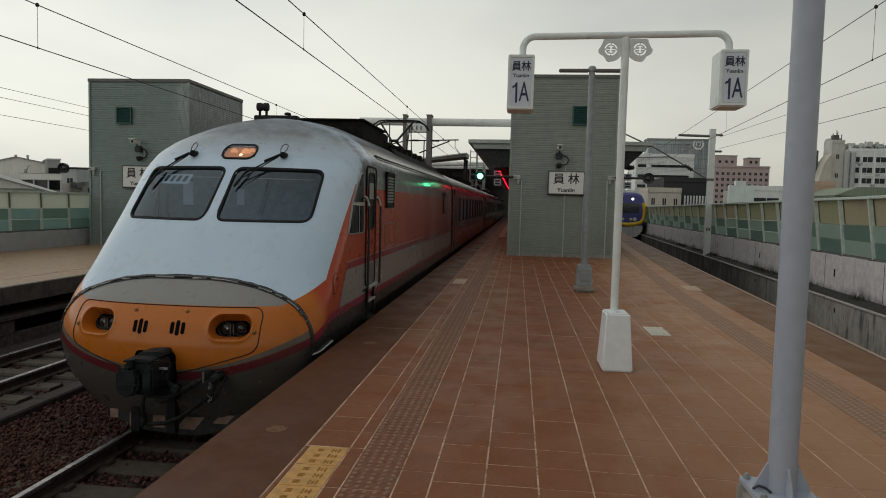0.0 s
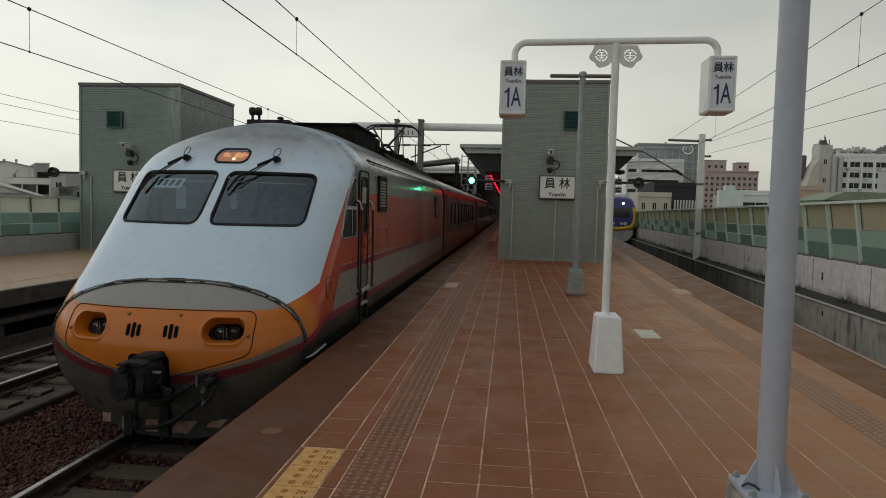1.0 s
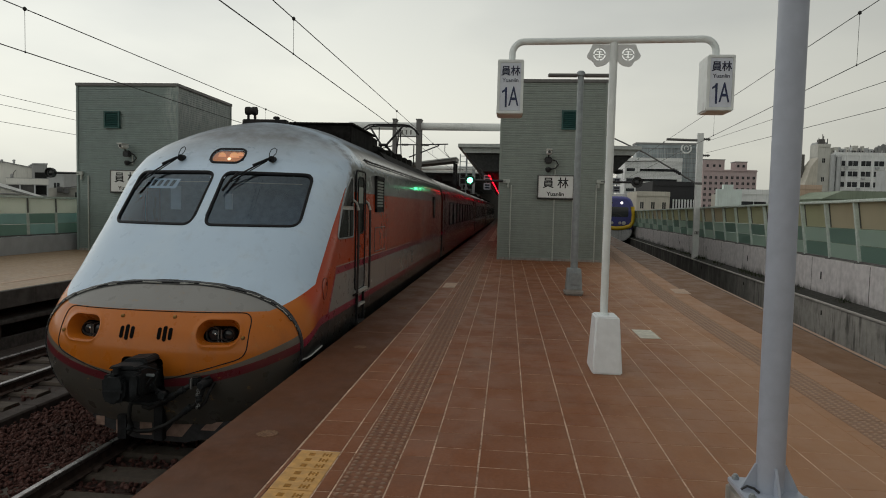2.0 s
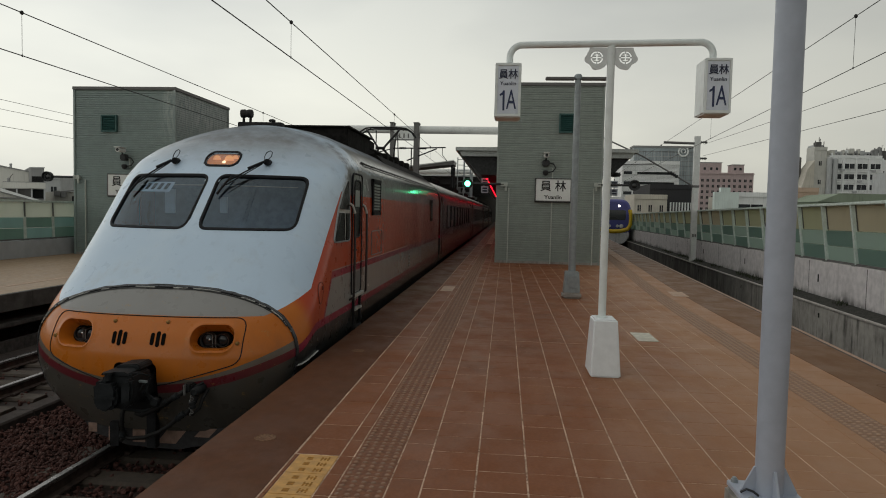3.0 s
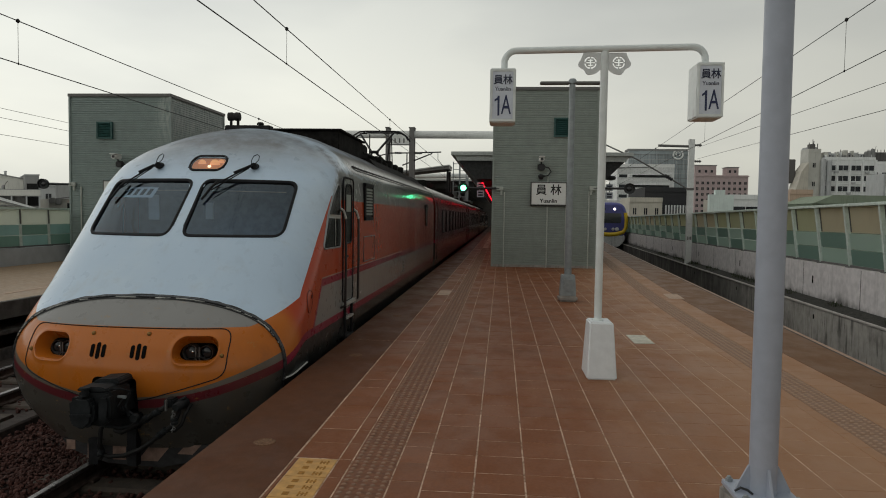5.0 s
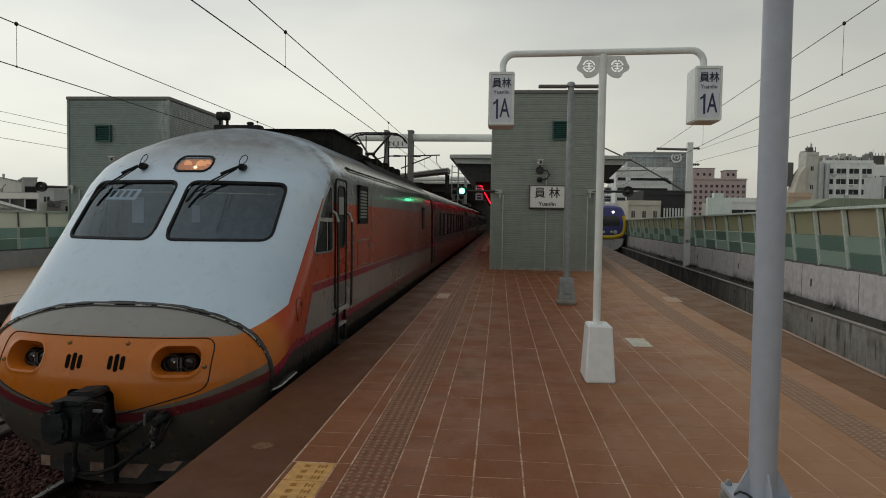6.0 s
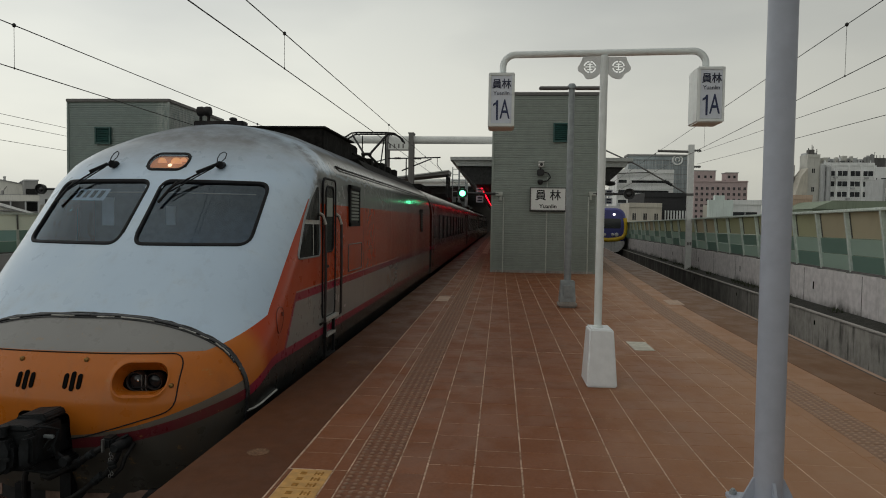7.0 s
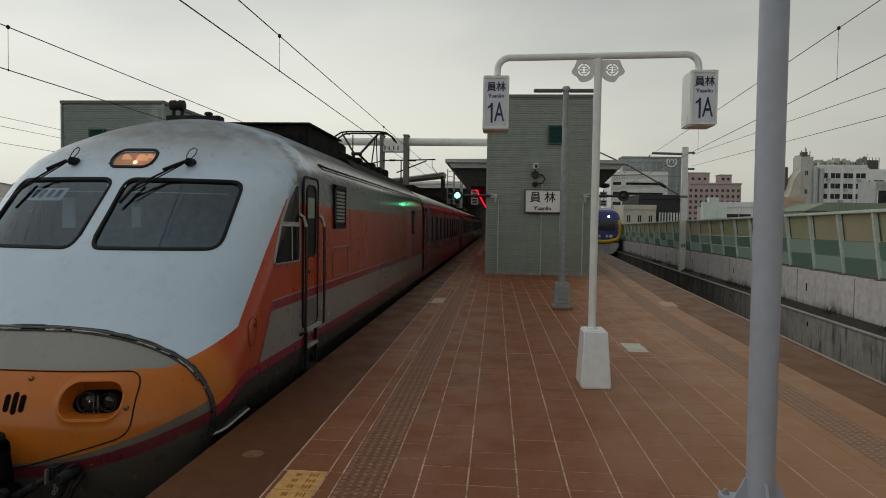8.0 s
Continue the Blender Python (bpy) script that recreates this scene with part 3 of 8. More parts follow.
def single(name, bm, material, m, label, category, group="", kind="", soft=40):
    ob = new(name, as_mesh(name, bm, material))
    ob.matrix_world = m
    if soft:
        smooth(ob, soft)
    return tagged(ob, label, category, group, kind)


def raw(name, verts, faces, material, parent=None, label=""):
    me = bpy.data.meshes.new(name)
    me.from_pydata(verts, [], faces)
    for one in material if isinstance(material, (list, tuple)) else [material]:
        me.materials.append(one)
    ob = new(name, me)
    ob.parent = parent
    return tagged(ob, label)


def box(bm, x0, x1, y0, y1, z0, z1, bevel=0.0, index=0):
    vs = [bm.verts.new(c) for c in ((x0, y0, z0), (x1, y0, z0), (x1, y1, z0), (x0, y1, z0), (x0, y0, z1), (x1, y0, z1), (x1, y1, z1), (x0, y1, z1))]
    fs = [bm.faces.new([vs[i] for i in f]) for f in ((3, 2, 1, 0), (4, 5, 6, 7), (0, 1, 5, 4), (1, 2, 6, 5), (2, 3, 7, 6), (3, 0, 4, 7))]
    for f in fs:
        f.material_index = index
    if bevel:
        bmesh.ops.bevel(bm, geom=list({e for f in fs for e in f.edges}), offset=bevel, segments=2, affect="EDGES")
    return bm


def one_box(*a, **k):
    return box(bmesh.new(), *a, **k)


def tube(bm, points, r, seg=8, closed=False, caps=True, r_end=None, index=0):
    """A round bar along points."""
    pts = [Vector(p) for p in points]
    n, rings, last = len(pts), [], None
    for i, p in enumerate(pts):
        d = (pts[(i + 1) % n] - pts[i - 1]) if closed else (pts[min(i + 1, n - 1)] - pts[max(i - 1, 0)])
        d.normalize()
        if last is None:
            ref = Vector((0, 0, 1)) if abs(d.z) < 0.9 else Vector((1, 0, 0))
            u = d.cross(ref).normalized()
        else:
            u = (last - d * last.dot(d)).normalized()
        last = u
        v = d.cross(u)
        rr = r if r_end is None else r + (r_end - r) * i / max(1, n - 1)
        rings.append([bm.verts.new(p + (u * math.cos(a) + v * math.sin(a)) * rr) for a in (2 * math.pi * k / seg for k in range(seg))])
    for i in range(n if closed else n - 1):
        a, b = rings[i], rings[(i + 1) % n]
        for k in range(seg):
            bm.faces.new((a[k], a[(k + 1) % seg], b[(k + 1) % seg], b[k])).material_index = index
    if caps and not closed:
        bm.faces.new(rings[0][::-1]).material_index = index
        bm.faces.new(rings[-1]).material_index = index
    return bm


def one_tube(*a, **k):
    return tube(bmesh.new(), *a, **k)


def prism(bm, outline, axis, a, b, index=0):
    """An outline of (u, v) pairs pushed along an axis from a to b. x: (y, z); y: (x, z); z: (x, y)."""
    put = {"x": lambda u, v, w: (w, u, v), "y": lambda u, v, w: (u, w, v), "z": lambda u, v, w: (u, v, w)}[axis]
    lo, hi = [bm.verts.new(put(u, v, a)) for u, v in outline], [bm.verts.new(put(u, v, b)) for u, v in outline]
    n = len(outline)
    bm.faces.new(lo[::-1]).material_index = index
    bm.faces.new(hi).material_index = index
    for i in range(n):
        bm.faces.new((lo[i], lo[(i + 1) % n], hi[(i + 1) % n], hi[i])).material_index = index
    return bm


def one_prism(*a, **k):
    return prism(bmesh.new(), *a, **k)


def rounded(x0, x1, z0, z1, r, seg=5):
    """A rectangle with round corners, as (u, v) pairs."""
    out = []
    for cx, cz, a0 in ((x1 - r, z1 - r, 0), (x0 + r, z1 - r, 90), (x0 + r, z0 + r, 180), (x1 - r, z0 + r, 270)):
        out += [(cx + r * math.cos(radians(a0 + 90 * k / seg)), cz + r * math.sin(radians(a0 + 90 * k / seg))) for k in range(seg + 1)]
    return out


def softened(corners, r, seg=5):
    """Any corners with each one rounded."""
    out, n = [], len(corners)
    for i in range(n):
        p, a, b = Vector(corners[i]), Vector(corners[i - 1]), Vector(corners[(i + 1) % n])
        pa, pb = p + (a - p).normalized() * r, p + (b - p).normalized() * r
        for k in range(seg + 1):
            t = k / seg
            q = pa * (1 - t) ** 2 + p * 2 * t * (1 - t) + pb * t * t
            out.append((q.x, q.y))
    return out


def lathe(bm, profile, seg=16, axis="z", at=(0, 0, 0), index=0):
    """A profile of (radius, height) turned round an axis."""
    rings = []
    for r, h in profile:
        ring = []
        for k in range(seg):
            a = 2 * math.pi * k / seg
            c = {"z": (r * math.cos(a), r * math.sin(a), h), "y": (r * math.cos(a), h, r * math.sin(a)), "x": (h, r * math.cos(a), r * math.sin(a))}[axis]
            ring.append(bm.verts.new(Vector(c) + Vector(at)))
        rings.append(ring)
    for a, b in zip(rings, rings[1:]):
        for k in range(seg):
            bm.faces.new((a[k], a[(k + 1) % seg], b[(k + 1) % seg], b[k])).material_index = index
    bm.faces.new(rings[0]).material_index = index
    bm.faces.new(rings[-1]).material_index = index
    return bm


def one_lathe(*a, **k):
    return lathe(bmesh.new(), *a, **k)


def lettering(name, text, size, m, material, parent=None, stretch=1.0, weight=0.0, depth=0.002, label=""):
    """Letters as a mesh, centred, upright in their own x and y."""
    cu = bpy.data.curves.new(name, "FONT")
    cu.body, cu.size, cu.align_x, cu.align_y, cu.extrude, cu.offset = text, size, "CENTER", "CENTER", depth, weight
    cu.resolution_u = 3
    tmp = bpy.data.objects.new(name, cu)
    scene.collection.objects.link(tmp)
    bpy.context.view_layer.update()
    me = bpy.data.meshes.new_from_object(tmp.evaluated_get(bpy.context.evaluated_depsgraph_get()))
    bpy.data.objects.remove(tmp)
    me.transform(m @ Matrix.Diagonal((stretch, 1, 1, 1)))
    me.materials.clear()
    me.materials.append(material)
    ob = new(name, me)
    ob.parent = parent
    return tagged(ob, label)


UPRIGHT = pose(0, 0, 0, 90, 0, 0)               # letters that face -y


# ---- ground, viaduct, tracks ----
bm = bmesh.new()
bmesh.ops.create_grid(bm, x_segments=8, y_segments=8, size=2500)
setting("ground", bm, M["ground"], "dull town ground far below the railway viaduct", pose(0, 1500, -9.5), category="ground")

bm = one_box(-16.2, 14.5, -40, 190, -1.95, -1.28)
setting("viaduct_deck", bm, M["concrete_dark"], "sooty concrete deck that carries the tracks", category="deck")
setting("track_bed", one_box(-8.95, -2.2, -40, 190, -1.28, -1.14), M["ballast"], "dark reddish ballast bed under two tracks", category="ballast")
setting("track_bed", one_box(0.35, 2.75, -40, 150, -1.28, -1.14), M["ballast"], "dark ballast bed beside the platform", RIGHT, category="ballast")


def rail(x, m, y0, y1):
    t = thing("rail", m @ pose(x, 0, RAIL_Z), "steel running rail with a worn bright head", "rail", "running rails")
    head = [(-0.034, -0.035), (0.034, -0.035), (0.034, -0.006), (0.026, 0), (-0.026, 0), (-0.034, -0.006)]
    foot = [(-0.065, -0.15), (0.065, -0.15), (0.065, -0.138), (0.012, -0.122), (0.009, -0.035), (-0.009, -0.035), (-0.012, -0.122), (-0.065, -0.138)]
    part("rail_head", one_prism(head, "y", y0, y1), M["railtop"], t, "bright worn steel", soft=0)
    part("rail_foot", one_prism(foot, "y", y0, y1), M["railside"], t, "rusty brown web and foot", soft=0)


for cx in (TRACK_X, SECOND_X):
    for s in (-0.5335, 0.5335):
        rail(cx + s, Matrix.Identity(4), -30, 170)
for s in (-0.5335, 0.5335):
    rail(1.53 + s, RIGHT, -30, 140)

slp = thing("sleeper", pose(TRACK_X, -8.0, RAIL_Z - 0.15), "grey-brown concrete sleeper under the rails", "sleeper", "sleepers")
part("sleeper_block", one_prism([(-0.15, -0.2), (0.15, -0.2), (0.15, -0.03), (0.12, 0), (-0.12, 0), (-0.15, -0.03)][::-1], "x", -1.0, 1.0), M["sleeper"], slp, soft=0)
for s in (-0.5335, 0.5335):
    for side in (-0.1, 0.1):
        part("rail_clip", one_box(s + side - 0.03, s + side + 0.03, -0.06, 0.06, 0.0, 0.035, 0.008), M["railside"], slp, soft=0)
for k in range(1, 46):
    copy_thing(slp, pose(TRACK_X, -8.0 + 0.6 * k, RAIL_Z - 0.15))
for k in range(0, 46):
    copy_thing(slp, pose(SECOND_X, -8.0 + 0.6 * k, RAIL_Z - 0.15))

# curb between the tracks and the slab of the second track
for k in range(12):
    b = one_prism([(-6.02, -1.2), (-5.79, -1.2), (-5.81, -1.01), (-5.83, -0.99), (-6.02, -0.99)], "y", -4 + 3.0 * k, -1.015 + 3.0 * k)
    setting("track_kerb", b, M["strip"], "worn concrete curb between two tracks", category="kerb")
setting("track_slab", one_box(-8.85, -6.02, -20, 60, -1.2, -1.115), M["strip"], "sooty concrete slab under the second track", category="slab")

# loose stones of the ballast, one object
rng = np.random.RandomState(4)
ico = bmesh.new()
bmesh.ops.create_icosphere(ico, subdivisions=1, radius=1.0)
iv = np.array([v.co[:] for v in ico.verts])
iff = np.array([[v.index for v in f.verts] for f in ico.faces])
ico.free()


def stones(count, x0, x1, y0, y1, z, m=Matrix.Identity(4), size=(0.015, 0.033)):
    vs, fs = [], []
    for k in range(count):
        s = rng.uniform(*size) * rng.uniform(0.6, 1.25, 3)
        q = Euler(rng.uniform(0, 6.28, 3)).to_matrix()
        v = (iv * (1 + rng.uniform(-0.28, 0.28, (len(iv), 1))) * s) @ np.array(q)
        v += (rng.uniform(x0, x1), rng.uniform(y0, y1), z + rng.uniform(-0.02, 0.035))
        vs.append(v)
        fs.append(iff + k * len(iv))
    ob = raw("ballast", np.concatenate(vs).tolist(), np.concatenate(fs).tolist(), M["stone"])
    ob.matrix_world = m
    return tagged(ob, "loose dark red-brown ballast stones between the rails", "ballast", "", "stuff")


stones(15000, -5.78, -4.12, 2.5, 9.5, -1.09, size=(0.012, 0.026))
stones(500, -7.9, -6.1, 4.0, 14.0, -1.11)
stones(1700, -4.05, -2.7, 2.5, 8.5, -1.12)
stones(1600, 0.5, 2.6, 6.0, 40.0, -1.11, RIGHT, (0.03, 0.05))

# ---- platforms ----
EDGE_L, Y0, Y1 = -2.04, -12.0, 120.0


def edge_r(y):
    """The platform's other edge, which turns away with its track."""
    return 3.33 + 0.075 * y


def inner_r(y):
    """The inner rim of the coping on that side, which swings less near the post."""
    return 3.03 + 0.026 * y + 0.05 * 1.5 * math.log1p(math.exp(min(60.0, (y - 13.0) / 1.5)))


platform = setting("platform", one_prism([(EDGE_L + 0.12, Y0)] + [(edge_r(y) - 0.12, y) for y in (Y0, Y1)] + [(EDGE_L + 0.12, Y1)], "z", -1.28, -0.035), M["concrete_dark"], "concrete island platform body", category="platform")
bed = setting("platform_bed", one_prism([(EDGE_L + 0.1, Y0)] + [(edge_r(y) - 0.1, y) for y in (Y0, Y1)] + [(EDGE_L + 0.1, Y1)], "z", -0.034, -0.002), M["grout"], "pale mortar bed that shows in the tile joints", category="mortar")

# coping along both edges in long pieces
for k in range(22):
    a = 8.53 - 24.0 + 6.0 * k
    b = one_box(EDGE_L, -1.402, a, a + 5.993, -0.16, 0.0, 0.006)
    ob = part("coping", b, M["coping"], platform, "dark red-brown smooth edge coping" if k == 0 else "", soft=0)
for k in range(44):
    b = one_prism([(edge_r(Y0 + 3.0 * k), Y0 + 3.0 * k), (edge_r(Y0 + 3.0 * k + 2.994), Y0 + 3.0 * k + 2.994)] + [(inner_r(y), y) for y in [Y0 + 3.0 * k + 2.994 * j / 6 for j in range(6, -1, -1)]], "z", -0.16, 0.0025)
    part("coping", b, M["coping"], platform, soft=0)
for k in range(22):
    a, b_ = Y0 + 6.0 * k, Y0 + 6.0 * k + 5.99
    part("edge_groove", one_prism([(edge_r(a) - 0.075, a), (edge_r(a) - 0.05, a), (edge_r(b_) - 0.05, b_), (edge_r(b_) - 0.075, b_)], "z", 0.0, 0.004), M["concrete_dark"], platform, soft=0)
    part("edge_nosing", one_prism([(edge_r(a) - 0.05, a), (edge_r(a) + 0.004, a), (edge_r(b_) + 0.004, b_), (edge_r(b_) - 0.05, b_)], "z", -0.05, 0.006), M["coping_pale"], platform, "pale worn nosing" if k == 0 else "", soft=0)
setting("platform_face", one_box(EDGE_L + 0.06, EDGE_L + 0.118, Y0, Y1, -1.28, -0.16), M["concrete_dark"], "sooty platform wall below the coping", category="wall")
setting("platform_face", one_prism([(edge_r(Y0) - 0.118, Y0), (edge_r(Y0) - 0.06, Y0), (edge_r(Y1) - 0.06, Y1), (edge_r(Y1) - 0.118, Y1)], "z", -1.28, -0.16), M["concrete"], "stained platform wall below the other coping", category="wall")

# left platform across the tracks
LP = -9.05
FAR_Z = -0.10
setting("platform_far", one_box(-14.42, LP - 0.02, Y0, 120, -0.36, FAR_Z), M["far_floor"], "tan tiled platform across the tracks", category="platform")
setting("platform_far_edge", one_box(LP - 0.02, LP + 0.1, Y0, 120, -0.41, FAR_Z + 0.004, 0.01), M["beam"], "stained concrete edge beam", category="edge beam")
setting("platform_far_line", one_box(-9.92, -9.80, Y0, 120, FAR_Z, FAR_Z + 0.005), M["cover_brown"], "pale line of tiles along the platform", category="line")
setting("platform_far_wall", one_box(-10.2, -10.05, Y0, 120, -1.28, -0.36), M["concrete_dark"], "dark recessed wall under the platform", category="wall")
for k in range(24):
    setting("platform_pier", one_box(-10.05, LP + 0.05, -9.4 + 5.0 * k, -8.6 + 5.0 * k, -1.28, -0.705, 0.02), M["concrete_dark"], "stained concrete pier under the platform edge", category="pier")
setting("platform_far_ledge", one_box(-10.05, LP + 0.09, Y0, 120, -0.70, -0.62, 0.01), M["concrete_dark"], "dark concrete ledge under the platform edge", category="ledge")
setting("track_wall", one_box(LP - 0.05, LP + 0.06, Y0, 120, -1.28, -0.95, 0.01), M["concrete_dark"], "low stained concrete wall beside the rails", category="wall")

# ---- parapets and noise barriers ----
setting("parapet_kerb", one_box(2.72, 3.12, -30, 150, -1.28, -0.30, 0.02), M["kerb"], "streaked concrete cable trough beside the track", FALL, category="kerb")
setting("parapet_lip", one_box(2.695, 2.78, -30, 150, -0.31, -0.272, 0.010), M["parapet_lip"], "pale worn lip along the cable trough", FALL, category="kerb")
setting("parapet_wall", one_box(3.14, 3.34, -30, 150, -1.28, 0.62, 0.01), M["parapet"], "pale stained concrete parapet", FALL, category="wall")
setting("parapet_soil", one_prism([(2.785, -0.305), (3.139, -0.305), (3.139, -0.20), (3.0, -0.235), (2.785, -0.282)], "y", -10, 110), M["soil"], "black wet silt on top of the cable trough", FALL, category="soil")
for k, y in enumerate((9.6, 15.9, 22.2, 28.5, 34.8)):
    setting("drain_slot", one_box(2.712, 2.7195, y, y + 0.05, -0.56, -0.46), M["void"], "small black drain slot in the trough wall", FALL, category="drain")
    setting("drain_slot", one_box(3.132, 3.1395, y + 1.3, y + 1.36, 0.12, 0.30), M["void"], "small black drain slot in the parapet", FALL, category="drain")
wr = random.Random(21)
wv, wf = [], []
for k in range(2600):
    q = 6.0 + 34.0 * wr.random()
    if math.sin(q * 1.7) + math.sin(q * 0.63 + 1) + 0.6 * math.sin(q * 5.3) < -0.1:
        continue
    p, h, lean, turn, w = 2.86 + 0.27 * wr.random() ** 0.45, wr.uniform(0.03, 0.14), wr.uniform(-0.05, 0.05), wr.uniform(0, 3.1), wr.uniform(0.008, 0.02)
    c, s = math.cos(turn) * w, math.sin(turn) * w
    i = len(wv)
    wv += [(p - c, q - s, -0.25), (p + c, q + s, -0.25), (p + c * 0.6 + lean * 0.5, q + s * 0.6, -0.25 + h * 0.6), (p - c * 0.6 + lean * 0.5, q - s * 0.6, -0.25 + h * 0.6), (p + lean, q, -0.25 + h)]
    wf += [(i, i + 1, i + 2, i + 3), (i + 3, i + 2, i + 4)]
weeds = raw("weeds", wv, wf, M["weed"])
weeds.matrix_world = FALL
tagged(weeds, "low dark weeds along the foot of the parapet", "weeds", "", "stuff")
setting("parapet_far", one_box(-14.62, -14.42, -20, 120, -1.28, 0.42, 0.01), M["parapet_far"], "grey concrete parapet behind the far platform", category="wall")
for k in range(36):
    part("wall_joint", one_box(3.136, 3.1399, 2.23 + 3.12 * k, 2.246 + 3.12 * k, -0.24, 0.6), M["concrete_dark"], None)
for ob in [o for o in scene.objects if o.name.startswith("wall_joint")]:
    ob.matrix_world = FALL
    tagged(ob, "dark expansion joint in the parapet", "joint", "", "structure")


def bays(first, count, pitch, wider=0.0, near=0.0, far=0.0):
    """Places of the posts; the bays may widen from pitch to pitch + wider between near and far."""
    ys = [first]
    for k in range(count):
        f = min(1.0, max(0.0, (ys[-1] - near) / (far - near))) if far > near else 0.0
        ys.append(ys[-1] + pitch + wider * f)
    return ys


def barrier(m, x, z0, z1, rows, ys, lean, label, half=0.05, set_back=0.0):
    """Posts with a set-back flange behind the upper sheets, a cap rail and sheets in rows, along y."""
    t = thing("noise_barrier", m, label, "noise barrier", "", "structure")
    h = (z1 - z0)
    zk = z0 + h * rows[1][1]
    xk = x + lean * rows[1][1]
    post_me = as_mesh("post", one_prism([(x + 0.02, z0 - 0.03), (x + 0.10, z0 - 0.03), (xk + 0.10, zk), (x + 0.10 + lean, z1), (x + 0.02 + lean, z1), (xk + 0.02, zk)], "y", -half, half), M["fence_post"])
    web_me = as_mesh("post_web", one_prism([(xk + 0.10, zk + 0.02), (xk + 0.10 + set_back, zk + 0.02), (x + 0.10 + set_back + lean, z1), (x + 0.10 + lean, z1)], "y", -half * 0.4, half * 0.4), M["siding_trim"]) if set_back else None
    foot_me = as_mesh("post_foot", one_box(x - 0.03, x + 0.13, -half - 0.05, half + 0.05, z0 - 0.035, z0 - 0.005), M["siding_trim"])
    sheets = {}
    for j, (fz0, fz1, names) in enumerate(rows):
        back = set_back if j == 2 else 0.0
        for nm in names:
            a, b = z0 + h * fz0, z0 + h * fz1
            xa, xb = x + 0.07 + lean * fz0 + back, x + 0.07 + lean * fz1 + back
            sheets[j, nm] = as_mesh("sheet", one_prism([(xa, a + 0.006), (xa + 0.02, a + 0.006), (xb + 0.02, b - 0.006), (xb, b - 0.006)], "y", 0.0, 1.0), CELL[nm])
    for k, (ya, yb) in enumerate(zip(ys, ys[1:])):
        for nm, me in (("post", post_me), ("post_foot", foot_me), ("post_web", web_me)):
            if me:
                p = new(nm, me)
                p.parent, p.matrix_basis = t, Matrix.Translation((0, ya, 0))
        for j, (fz0, fz1, names) in enumerate(rows):
            s = new("sheet", sheets[j, names[(k + j) % len(names)]])
            s.parent, s.matrix_basis = t, Matrix.Translation((0, ya + half * 0.8, 0)) @ Matrix.Diagonal((1, yb - ya - half * 1.6, 1, 1))
    part("cap_rail", one_box(x + lean, x + 0.14 + lean + set_back, ys[0], ys[-1], z1, z1 + 0.06, 0.008), M["fence_post"], t, soft=0)
    part("foot_rail", one_box(x + 0.02, x + 0.12, ys[0], ys[-1], z0 - 0.02, z0 + 0.02), M["siding_trim"], t, soft=0)
    return t


barrier(FALL, 3.18, 0.65, 1.90, ((0.0, 0.28, ("deep", "pale")), (0.28, 0.555, ("deep", "pale")), (0.555, 1.0, ("olive", "olive", "tan", "tan", "olive", "olive", "olive", "olive"))),
        bays(-11.18, 54, 1.565, 0.45, 18.0, 34.0), -0.17, "green and olive translucent noise barrier with pale posts on the parapet", 0.035, 0.06)
barrier(Matrix.Identity(4), -14.6, 0.45, 1.57, ((0.0, 0.30, ("sea", "deep")), (0.30, 0.59, ("sea", "deep")), (0.59, 1.0, ("cream",))),
        bays(-11.33, 70, 1.28), -0.04, "green and cream translucent noise barrier behind the far platform", 0.06, 0.015)


# ---- lift towers ----
def ribbed(w, h, pitch=0.072, depth=0.02):
    """Horizontal corrugation as (v, offset) pairs."""
    out, z = [], 0.0
    while z < h - pitch:
        out += [(z, 0.0), (z + pitch * 0.62, 0.0), (z + pitch * 0.70, depth), (z + pitch * 0.92, depth)]
        z += pitch
    return out + [(h, 0.0)]


def ribbed_wall(bm, p0, p1, h):
    """A corrugated sheet from p0 to p1 on plan, its outside to the right of the way."""
    a, b = Vector((*p0, 0)), Vector((*p1, 0))
    d = (b - a).normalized()
    nrm = Vector((d.y, -d.x, 0))
    last = None
    for z, off in ribbed(0, h):
        now = [bm.verts.new(p - nrm * off + Vector((0, 0, z))) for p in (a, b)]
        if last:
            bm.faces.new((last[0], last[1], now[1], now[0]))
        last = now
    return bm


